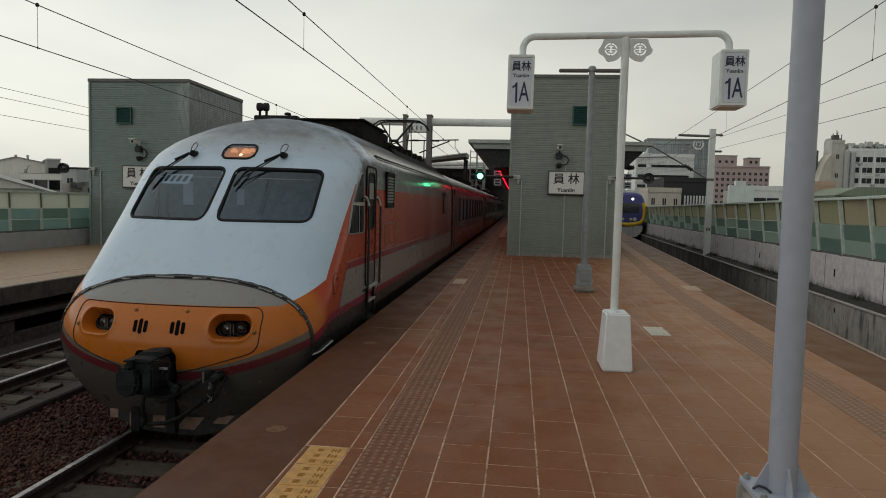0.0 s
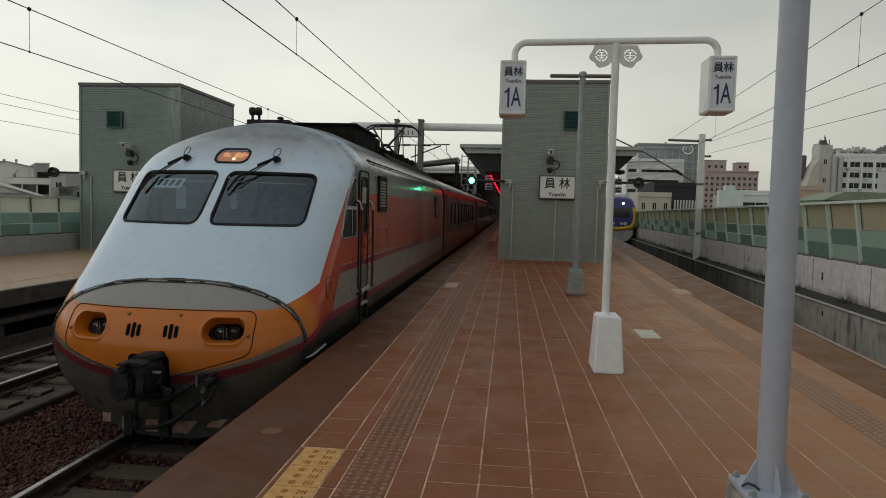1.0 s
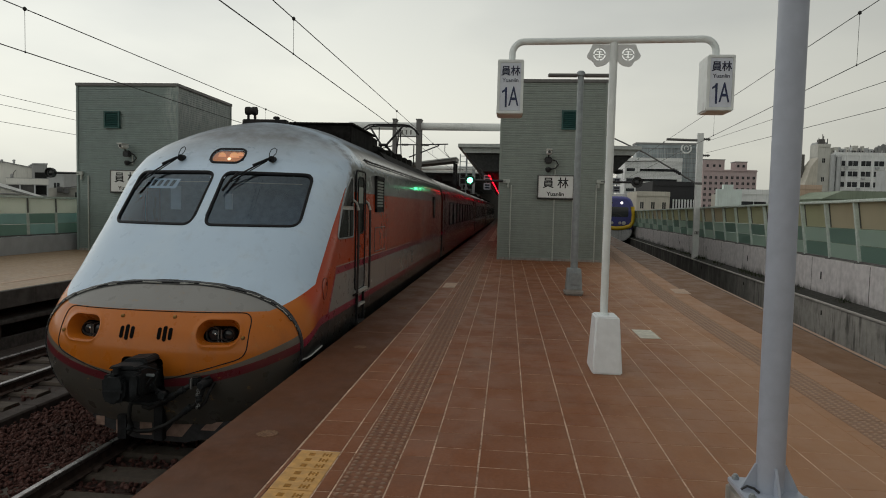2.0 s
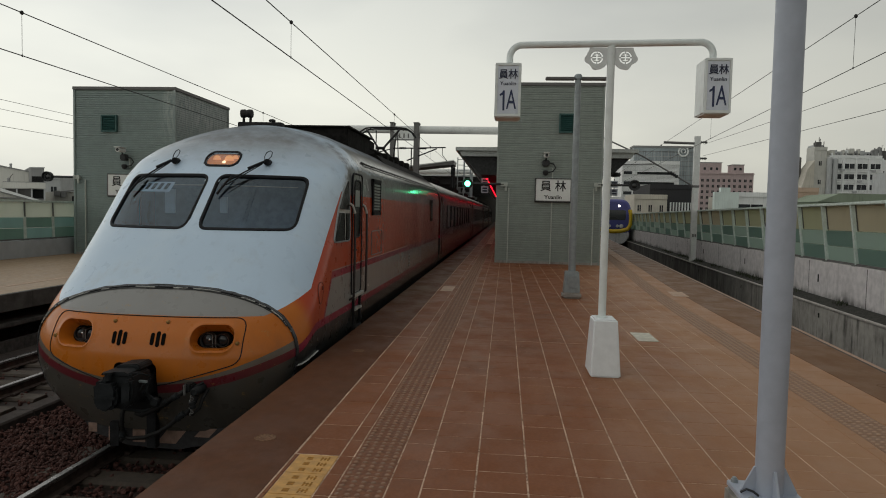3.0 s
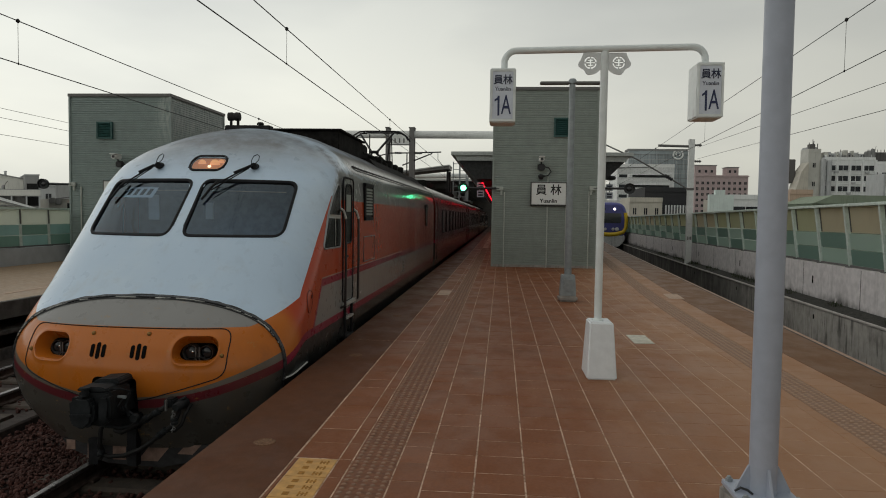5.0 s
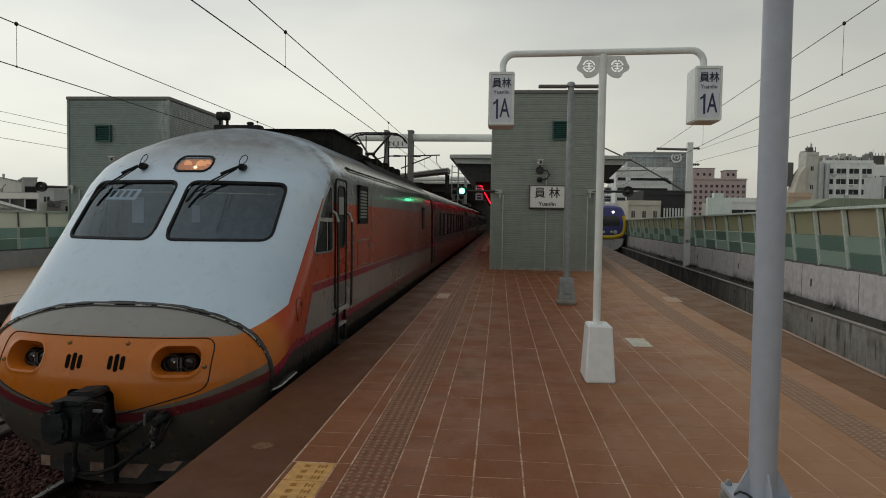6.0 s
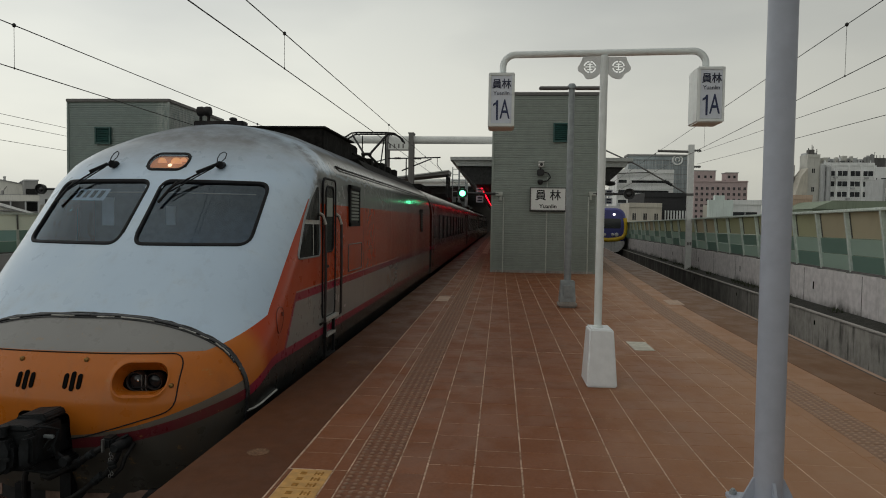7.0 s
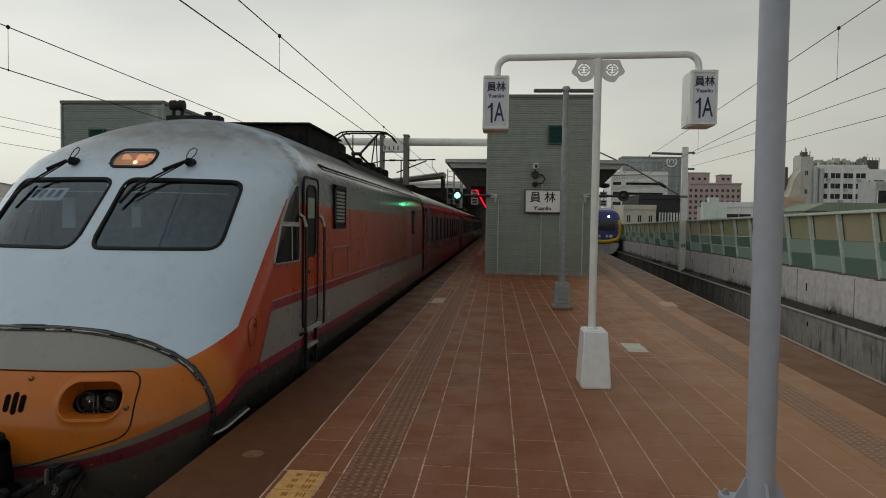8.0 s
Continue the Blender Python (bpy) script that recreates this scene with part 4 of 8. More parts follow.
def lift_tower(m, w, d, h, label, win, lines, skin="siding"):
    t = thing("lift_tower", m, label, "lift tower", "lift towers")
    core = part("wall_core", one_box(0.03, w - 0.03, 0.03, d - 0.03, 0, h - 0.02), M["siding"], t, soft=0)
    for nm, p0, p1 in (("wall_front", (0, 0), (w, 0)), ("wall_side", (w, 0), (w, d)), ("wall_side", (0, d), (0, 0)), ("wall_back", (w, d), (0, d))):
        part(nm, ribbed_wall(bmesh.new(), p0, p1, h), M[skin], t, "grey-green ribbed metal siding", soft=0, normals=False)
    for x, y in ((0, 0), (w, 0), (w, d), (0, d)):
        part("corner_trim", one_box(x - 0.03, x + 0.03, y - 0.03, y + 0.03, 0, h - 0.03), M[skin], t, soft=0)
    part("roof_trim", one_box(-0.05, w + 0.05, -0.05, d + 0.05, h - 0.03, h + 0.07, 0.01), M["siding_trim"], t, "dark flat roof edge", soft=0)
    part("plinth", one_box(-0.012, w + 0.012, -0.012, d + 0.012, 0, 0.07), M["concrete"], t, soft=0)
    x0, x1, z0, z1 = win
    wn = part("louver_window", one_box(x0, x1, -0.03, 0.04, z0, z1), M["louver"], t, "small dark green louvred window", soft=0)
    n = 9
    for k in range(n):
        z = z0 + (z1 - z0) * (k + 0.5) / n
        part("slat", one_prism([(-0.075, z - 0.03), (-0.03, z + 0.015), (-0.03, z + 0.028), (-0.08, z - 0.02)], "x", x0 + 0.03, x1 - 0.03), M["louver"], wn, soft=0)
    part("window_frame", frame_ring(x0 - 0.02, x1 + 0.02, z0 - 0.02, z1 + 0.02, 0.045, -0.09, -0.005), M["louver"], wn, soft=0)
    for x, za, zb in lines:
        cd = part("conduit", one_tube([(x, -0.035, za), (x, -0.035, zb)], 0.022, 6), M["conduit"], t)
    return t


def frame_ring(x0, x1, z0, z1, wd, y0, y1):
    bm = bmesh.new()
    box(bm, x0, x1, y0, y1, z0, z0 + wd)
    box(bm, x0, x1, y0, y1, z1 - wd, z1)
    box(bm, x0, x0 + wd, y0, y1, z0 + wd, z1 - wd)
    box(bm, x1 - wd, x1, y0, y1, z0 + wd, z1 - wd)
    return bm


def name_board(m):
    """The station's name board, its centre at the origin, facing -y."""
    t = thing("name_board", m, "white station name board with black lettering in a thin frame", "name board", "name boards")
    part("panel", one_box(-0.53, 0.53, -0.05, 0.03, -0.335, 0.335, 0.008), M["board_face"], t, soft=0)
    part("rim", frame_ring(-0.55, 0.55, -0.355, 0.355, 0.022, -0.065, 0.04), M["siding_trim"], t, soft=0)
    lettering("letters", "員", 0.35, pose(-0.23, -0.053, 0.10) @ UPRIGHT, M["board_ink"], t, 1.0, 0.005)
    lettering("letters", "林", 0.35, pose(0.22, -0.053, 0.10) @ UPRIGHT, M["board_ink"], t, 1.0, 0.005)
    lettering("letters", "Yuanlin", 0.165, pose(0.0, -0.053, -0.225) @ UPRIGHT, M["board_ink"], t, 1.1, 0.004)
    part("backing", one_box(-0.562, 0.562, -0.02, 0.038, -0.385, 0.366), M["bracket"], t, "dark backing tray", soft=0)
    part("bracket", one_box(-0.4, -0.34, 0.03, 0.075, -0.28, 0.28), M["pale_metal"], t, soft=0)
    part("bracket", one_box(0.34, 0.4, 0.03, 0.075, -0.28, 0.28), M["pale_metal"], t, soft=0)
    return t


def security_camera(m):
    t = thing("security_camera", m, "white bullet camera on a black wall bracket with cable", "security camera", "security cameras")
    part("shell", one_box(-0.08, 0.075, -0.50, -0.10, 0.23, 0.37, 0.03), M["cam_white"], t)
    part("hood", one_box(-0.095, 0.09, -0.56, -0.12, 0.365, 0.39, 0.008), M["cam_white"], t)
    part("glass", one_lathe([(0.045, -0.506), (0.05, -0.49)], 12, "y", (0, 0, 0.30)), M["lens"], t)
    part("mount", one_box(-0.11, 0.11, -0.2, -0.02, -0.02, 0.18, 0.03), M["bracket"], t, "black junction box")
    part("arm", one_tube([(0, -0.1, 0.1), (0, -0.2, 0.17), (0, -0.24, 0.25)], 0.022, 8), M["bracket"], t)
    part("cable", one_tube([(0.08, -0.12, 0.1), (0.24, -0.12, 0.06), (0.31, -0.1, -0.06), (0.22, -0.08, -0.17), (0.05, -0.05, -0.2)], 0.02, 8), M["bracket"], t)
    part("dome", one_lathe([(0.06, -0.14), (0.09, -0.17), (0.09, -0.22), (0.06, -0.28), (0.02, -0.3)], 14, "z", (0, -0.1, 0)), M["bracket"], t, "small dark dome below")
    return t


def signal(m, arm, lamp_mat, label):
    """A round lamp on a wall arm; the arm runs from the wall at x = 0 to x = arm."""
    t = thing("platform_signal", m, label, "signal", "platform signals")
    s = 1 if arm > 0 else -1
    part("wall_plate", one_box(min(-0.12 * s, 0.1 * s), max(-0.12 * s, 0.1 * s), -0.10, -0.02, -0.06, 0.06, 0.01), M["conduit"], t, soft=0)
    part("elbow", one_tube([(-0.06 * s, -0.06, 0.0), (-0.06 * s, -0.05, -0.2)], 0.035, 8), M["conduit"], t)
    part("arm", one_tube([(0.0, -0.07, 0), (0.30 * s, -0.07, 0), (arm - 0.1 * s, -0.07, 0)], 0.035, 8), M["bracket"], t, "dark arm")
    part("hood", one_lathe([(0.07, 0.10), (0.12, 0.08), (0.16, 0.02), (0.165, -0.05), (0.165, -0.13), (0.15, -0.13), (0.145, -0.06), (0.09, -0.05)], 20, "y", (arm, -0.07, 0)), M["bracket"], t, "round black hood")
    part("glass", one_lathe([(0.09, -0.058), (0.075, -0.068), (0.04, -0.074)], 16, "y", (arm, -0.07, 0)), lamp_mat, t)
    return t


LY = 21.6
lift_tower(pose(-0.38, LY, 0), 3.2, 4.6, 5.55, "grey-green metal-clad lift tower on the platform", (1.87, 2.31, 4.10, 4.65),
           ((0.36, 0.0, 2.35), (1.70, 0.0, 2.0), (2.28, 0.0, 2.0), (2.98, 0.0, 2.4), (1.70, 2.64, 3.0)))
name_board(pose(1.35 - 0.0, LY - 0.08, 2.31))
security_camera(pose(1.10, LY - 0.02, 3.05))
signal(pose(-0.18, LY - 0.02, 2.46), -1.13, M["led_green"], "round platform signal with a lit green lamp on a dark arm")
signal(pose(2.72, LY - 0.02, 2.50), 1.08, M["lens"], "round unlit black platform signal on a dark arm")

# added box, hidden by the tower, that blocks light from the right
setting("stair_enclosure", one_box(-0.15, 2.6, LY + 4.6, 75, 0, 3.6), M["concrete_dark"], "unseen dark box added behind the lift tower to keep light off the train", category="wall")
LX, LW, LLY = -14.19, 3.4, 21.3
lift_tower(pose(LX, LLY, FAR_Z), LW, 4.2, 5.39, "grey-green metal-clad lift tower on the far platform", (0.97, 1.46, 4.02, 4.53), ((0.38, 0.0, 2.45), (1.9, 2.85, 3.15)), "siding_limed")
name_board(pose(-12.45, LLY - 0.08, 2.19))
security_camera(pose(-12.42, LLY - 0.02, 3.0))
signal(pose(LX + 0.1, LLY - 0.02, 2.42), -0.95, M["lens"], "round unlit black signal on a dark arm beside the lift tower")


# ---- furniture of the platform ----
def platform_sign(m):
    """A two-armed sign post: origin at the foot of its plinth."""
    t = thing("platform_sign", m, "white two-armed platform sign post with box signs marked 1A", "sign post")
    base = bmesh.new()
    lo, hi = [(-0.122, -0.22), (0.168, -0.22), (0.168, 0.22), (-0.122, 0.22)], [(-0.095, -0.16), (0.132, -0.16), (0.132, 0.16), (-0.095, 0.16)]
    a, b = [base.verts.new((x, y, 0.0)) for x, y in lo], [base.verts.new((x, y, 0.55)) for x, y in hi]
    base.faces.new(a[::-1]), base.faces.new(b)
    for i in range(4):
        base.faces.new((a[i], a[(i + 1) % 4], b[(i + 1) % 4], b[i]))
    bmesh.ops.bevel(base, geom=base.edges[:], offset=0.014, segments=3, affect="EDGES")
    part("plinth", base, M["white_box"], t, "tapered white painted plinth")
    part("post", one_tube([(0, 0, 0.5), (0, 0, 3.19)], 0.038, 20), M["white_paint"], t)
    part("collar", one_lathe([(0.055, 0.545), (0.055, 0.565), (0.04, 0.57)], 18), M["white_paint"], t)
    pts = [(-0.975, 0, 3.03)]
    for k in range(9):
        q = radians(180 - 90 * k / 8)
        pts.append((-0.855 + 0.12 * math.cos(q), 0, 3.082 + 0.12 * math.sin(q)))
    for k in range(9):
        q = radians(90 - 90 * k / 8)
        pts.append((0.835 + 0.12 * math.cos(q), 0, 3.11 + 0.12 * math.sin(q)))
    pts.append((0.955, 0, 3.05))
    part("arm", one_tube(pts, 0.033, 16), M["white_paint"], t, "bent white tube")
    for s in (-1, 1):
        # pierced plate in the corner of post and arm
        def reach(q):
            c, n = math.cos(q), math.sin(q)
            r = 0.106 + 0.013 * math.cos(5 * q + 0.9)
            if n > 0:
                r = max(r, 0.1) if c > 0 else 9.0
                r = min(r, 0.094 / max(n, 1e-6))
            if c < 0:
                r = min(max(r, 0.115) if n < 0 else r, 0.098 / max(-c, 1e-6))
            return r
        e = bmesh.new()
        rings = []
        for y in (-0.008, 0.008):
            out, hole = [], []
            for k in range(72):
                q = 2 * math.pi * (k + 0.5) / 72
                c, n = math.cos(q), math.sin(q)
                out.append(e.verts.new((s * (0.136 + reach(q) * c), y, 3.083 + reach(q) * n)))
                hole.append(e.verts.new((s * (0.136 + 0.061 * c), y, 3.083 + 0.061 * n)))
            rings += [out, hole]
        for a, b in ((0, 1), (2, 3), (0, 2), (1, 3)):
            for k in range(72):
                e.faces.new((rings[a][k - 1], rings[a][k], rings[b][k], rings[b][k - 1]))
        pl = part("emblem_plate", e, M["emblem"], t, "scalloped grey plate pierced by a round emblem")
        for u in (-1, 1):
            for v in (-1, 1):
                for x0, x1, z0, z1 in ((0.007, 0.044, 0.006, 0.019), (0.026, 0.040, 0.019, 0.028), (0.007, 0.03, 0.030, 0.040)):
                    xa, xb = sorted((0.136 + u * x0, 0.136 + u * x1))
                    za, zb = sorted((3.083 + v * z0, 3.083 + v * z1))
                    part("emblem_bar", one_box(*sorted((s * xa, s * xb)), -0.0075, 0.0075, za, zb), M["emblem"], pl, soft=0)
            xa, xb = sorted((0.136 + u * 0.044, 0.136 + u * 0.064))
            part("emblem_bar", one_box(*sorted((s * xa, s * xb)), -0.0075, 0.0075, 3.077, 3.089), M["emblem"], pl, soft=0)
            part("emblem_bar", one_box(s * 0.136 - 0.005, s * 0.136 + 0.005, -0.007, 0.007, *sorted((3.083 + u * 0.036, 3.083 + u * 0.064))), M["emblem"], pl, soft=0)
    for cx, z1 in ((-0.985, 2.997), (0.963, 3.048)):
        b = part("sign_box", one_box(cx - 0.125, cx + 0.125, -0.17, 0.13, z1 - 0.52, z1, 0.012), M["white_paint"], t, "white illuminated box sign")
        for y, turn in ((-0.171, 0), (0.131, 180)):
            f = pose(cx, y, z1 - 0.26, 0, 0, turn)
            fb = one_box(-0.098, 0.098, -0.004, 0.004, -0.225, 0.225)
            fb.transform(f)
            part("face", fb, M["sign_face"], b, soft=0)
            rim = frame_ring(-0.121, 0.121, -0.252, 0.252, 0.02, -0.010, 0.002)
            rim.transform(f)
            part("face_frame", rim, M["white_paint"], b, soft=0)
            lettering("letters", "員", 0.098, f @ pose(-0.045, -0.006, 0.143) @ UPRIGHT, M["sign_ink"], b, 0.95, 0.0015)
            lettering("letters", "林", 0.098, f @ pose(0.046, -0.006, 0.143) @ UPRIGHT, M["sign_ink"], b, 0.95, 0.0015)
            lettering("letters", "Yuanlin", 0.052, f @ pose(0, -0.006, 0.060) @ UPRIGHT, M["sign_ink"], b, 1.0, 0.0)
            one = one_prism([(-0.048, 0.0), (-0.030, 0.0), (-0.030, 0.190), (-0.046, 0.190), (-0.055, 0.170), (-0.078, 0.155), (-0.078, 0.134), (-0.050, 0.150)], "y", -0.003, 0.0)
            one.transform(f @ pose(0, -0.005, -0.196))
            part("digit", one, M["sign_blue"], b, soft=0)
            lettering("letters", "A", 0.264, f @ pose(0.033, -0.006, -0.101) @ UPRIGHT, M["sign_blue"], b, 0.54, 0.001)
        part("tag", one_box(cx - 0.1275, cx - 0.1255, -0.1, -0.05, z1 - 0.5, z1 - 0.43), M["emblem"], b, "small grey sticker", soft=0)
        part("socket", one_lathe([(0.05, z1 - 0.003), (0.05, z1 + 0.02), (0.036, z1 + 0.03)], 14, "z", (cx + (0.0 if cx < 0 else -0.018), 0, 0)), M["white_paint"], b)
    return t


platform_sign(pose(0.867, 7.05, 0))


def far_lamp(m):
    t = thing("lamp_post", m, "grey double-armed platform lamp post on a tapered base box", "lamp post", "lamp posts")
    part("pad", one_box(-0.175, 0.175, -0.18, 0.18, 0, 0.11, 0.03), M["concrete"], t, "weathered concrete pad", soft=0)
    bs = bmesh.new()
    a = [bs.verts.new((x, y, 0.11)) for x, y in ((-0.15, -0.15), (0.15, -0.15), (0.15, 0.15), (-0.15, 0.15))]
    b = [bs.verts.new((x, y, 0.50)) for x, y in ((-0.125, -0.12), (0.125, -0.12), (0.125, 0.12), (-0.125, 0.12))]
    bs.faces.new(a[::-1]), bs.faces.new(b)
    for i in range(4):
        bs.faces.new((a[i], a[(i + 1) % 4], b[(i + 1) % 4], b[i]))
    bmesh.ops.bevel(bs, geom=bs.edges[:], offset=0.012, segments=2, affect="EDGES")
    bx = part("base_box", bs, M["pole_grey"], t)
    part("hatch", one_box(-0.08, 0.08, -0.165, -0.13, 0.2, 0.42, 0.006), M["pole_grey"], bx, soft=0)
    part("post", one_tube([(0, 0, 0.48), (0, 0, 4.1)], 0.068, 18, r_end=0.055), M["pole_grey"], t)
    part("cap", one_lathe([(0.075, 4.06), (0.075, 4.12), (0.05, 4.15)], 16), M["pole_grey"], t)
    for s in (-1, 1):
        part("lamp_arm", one_box(min(0.06 * s, 0.6 * s), max(0.06 * s, 0.6 * s), -0.07, 0.07, 4.045, 4.095, 0.012), M["siding_trim"], t, "flat dark lamp head")
    return t


far_lamp(pose(1.165, 13.1, 0))


def near_post(m):
    """The thick lamp post beside the camera."""
    t = thing("lamp_post", m, "thick pale lilac-grey lamp post bolted to a square base", "lamp post", "lamp posts")
    part("pedestal", one_box(-0.152, 0.150, -0.165, 0.165, 0, 0.225, 0.015), M["concrete"], t, "square concrete pedestal", soft=0)
    part("base_plate", one_box(-0.145, 0.143, -0.15, 0.15, 0.225, 0.252, 0.004), M["pole_lilac"], t, soft=0)
    part("post", one_tube([(0, 0, 0.25), (-0.015, 0, 4.6)], 0.0635, 32, r_end=0.066), M["pole_lilac"], t)
    g = [(0.06, 0.252), (0.128, 0.252), (0.128, 0.265), (0.07, 0.38), (0.06, 0.38)]
    for k in range(4):
        b = one_prism(g, "y", -0.006, 0.006)
        b.transform(pose(0, 0, 0, 0, 0, 45 + 90 * k + 45))
        part("gusset", b, M["pole_lilac"], t, soft=0)
    for x in (-0.118, 0.118):
        for y in (-0.118, 0.118):
            b = bmesh.new()
            lathe(b, [(0.018, 0.252), (0.018, 0.268)], 6, "z", (x, y, 0))
            lathe(b, [(0.011, 0.268), (0.011, 0.276), (0.006, 0.280)], 8, "z", (x, y, 0))
            part("bolt", b, M["pole_grey"], t)
    part("cable_loop", one_tube([(-0.135, -0.02, 0.258), (-0.115, -0.035, 0.28), (-0.085, -0.04, 0.272), (-0.062, -0.05, 0.256)], 0.006, 6), M["bracket"], t)
    return t


near_post(pose(1.174, 3.6, 0))

# covers let into the floor
single("drain_cover", one_box(-0.125, 0.125, -0.3, 0.3, -0.003, 0.006, 0.002), M["cover"], pose(1.715, 9.15, 0), "pale square cover plate let into the tiles", "cover plate", "floor covers")
single("drain_cover", one_box(-0.15, 0.15, -0.42, 0.42, -0.003, 0.006, 0.002), M["cover_brown"], pose(3.41, 14.25, 0, 0, 0, -4.5), "buff cover plate let into the tiles", "cover plate", "floor covers")
single("drain_cover", one_box(-0.12, 0.12, -0.42, 0.42, -0.003, 0.006, 0.002), M["cover_brown"], pose(-1.23, 13.9, 0), "buff cover plate let into the tiles beside the tactile strip", "cover plate", "floor covers")
def edge_stud(m, disc):
    t = thing("edge_stud", m, "round worn cover set in the edge coping", "cover plate", "coping covers")
    part("disc", one_lathe([(0.064, -0.01), (0.064, 0.0015)], 24), M[disc], t, soft=0)
    ring = bmesh.new()
    rings = [[ring.verts.new((r * math.cos(q), r * math.sin(q), z)) for q in (2 * math.pi * k / 28 for k in range(28))] for r, z in ((0.064, -0.002), (0.065, 0.003), (0.073, 0.003), (0.075, -0.002))]
    for a, b in zip(rings, rings[1:]):
        for k in range(28):
            ring.faces.new((a[k - 1], a[k], b[k], b[k - 1]))
    part("rim", ring, M["stud"], t, "pale worn rim")


for x, y in ((-1.69, 4.69), (-1.69, 7.6), (-1.69, 10.6)):
    edge_stud(pose(x, y, 0), "stud")
edge_stud(pose(3.52, 6.98, 0.0025), "coping")

# ---- overhead line ----
def line(name, pts, r, label, m=Matrix.Identity(4)):
    t = single(name, one_tube(pts, r, 5), M["wire"], m, label, "wire", "overhead wires")
    return t


def catenary(m, x, zc, zm, label, first, r=0.0085, y0=-25, y1=150):
    line("contact_wire", [(x, y, zc) for y in range(y0, y1, 5)], r, "dark contact wire over " + label, m)
    line("messenger_wire", [(x, y, zm) for y in range(y0, y1, 5)], r, "dark messenger wire over " + label, m)
    for k in range(6):
        y = first + k * 10.0
        t = thing("dropper", m @ Matrix.Translation((x, y, 0)), "thin dropper wire with a clamp over " + label, "dropper", "droppers")
        part("strand", one_tube([(0, 0, zc), (0, 0, zm)], 0.0035, 5), M["wire"], t)
        part("clamp", one_lathe([(0.012, zm - 0.03), (0.028, zm - 0.012), (0.028, zm + 0.012), (0.012, zm + 0.03)], 8), M["wire"], t)
        part("clamp", one_lathe([(0.008, zc - 0.015), (0.014, zc), (0.008, zc + 0.02)], 6), M["wire"], t)


catenary(Matrix.Identity(4), TRACK_X, 3.95, 4.50, "the platform track", 0.9)
catenary(Matrix.Identity(4), SECOND_X, 3.73, 4.36, "the second track", -0.15)
catenary(RIGHT, 1.53, 3.97, 4.78, "the far side track", 1.8, 0.0068)
for x, z in ((-15.0, 4.57), (-15.0, 4.29), (-15.0, 3.79)):
    line("feeder_wire", [(x, y, z) for y in range(-25, 150, 5)], 0.007, "thin feeder wire beside the viaduct")
for za, zb in ((4.24, 0.030), (3.72, 0.0317)):
    line("feeder_wire", [(3.2, -25 + 4.0 * k, za + zb * (-25 + 4.0 * k - 14.3)) for k in range(15)], 0.0065, "thin feeder wire to the mast", RIGHT)


def mast(m, h, label):
    t = thing("overhead_mast", m, label, "mast", "overhead masts")
    part("column", one_prism([(-0.12, -0.12), (0.12, -0.12), (0.12, 0.12), (-0.12, 0.12)], "z", 0, h), M["gantry"], t, soft=0)
    part("collar", one_box(-0.135, 0.135, -0.135, 0.135, h - 2.22, h - 2.12), M["siding_trim"], t, soft=0)
    for k in range(3):
        part("mark", one_box(-0.08 + 0.06 * k, -0.04 + 0.06 * k, -0.126, -0.121, 1.06, 1.20), M["siding_trim"], t, "dark bar of writing", soft=0)
    for z in (h - 0.25, h - 0.95):
        part("insulator", one_lathe([(0.03, 0.14), (0.06, 0.18), (0.03, 0.22), (0.06, 0.26), (0.03, 0.3), (0.06, 0.34), (0.03, 0.42)], 8, "x", (0, 0, z)), M["siding_trim"], t)
    part("bracket", one_tube([(-0.12, 0, h - 0.30), (-1.4, 0, h - 0.26)], 0.055, 8), M["siding_trim"], t, "thin dark cantilever bar")
    part("strut", one_tube([(-0.12, 0, h - 2.15), (-1.0, 0, h - 1.62), (-2.3, 0, h - 0.86), (-4.1, 0, h - 0.02)], 0.035, 6), M["siding_trim"], t, "dark sloping cantilever strut")
    part("strut_insulator", one_lathe([(0.05, 0.0), (0.085, 0.05), (0.05, 0.1), (0.085, 0.15), (0.05, 0.2), (0.085, 0.25), (0.05, 0.3), (0.085, 0.35), (0.05, 0.4)], 10, "x", (0, 0, 0)), M["bracket"], t)
    t.children[-1].matrix_basis = pose(-1.1, 0, h - 1.56, 0, 31, 0)
    part("stay", one_tube([(-1.7, 0, h - 1.2), (-3.0, 0, h - 1.25), (-5.4, 0, h - 1.1)], 0.022, 6), M["siding_trim"], t, "thin dark stay bar")
    return t


mast(RIGHT @ pose(2.92, 31.0, -0.36), 5.44, "white square overhead line mast beside the parapet")
mast(RIGHT @ pose(2.92, 78.0, -0.54), 5.6, "white square overhead line mast farther along the parapet")


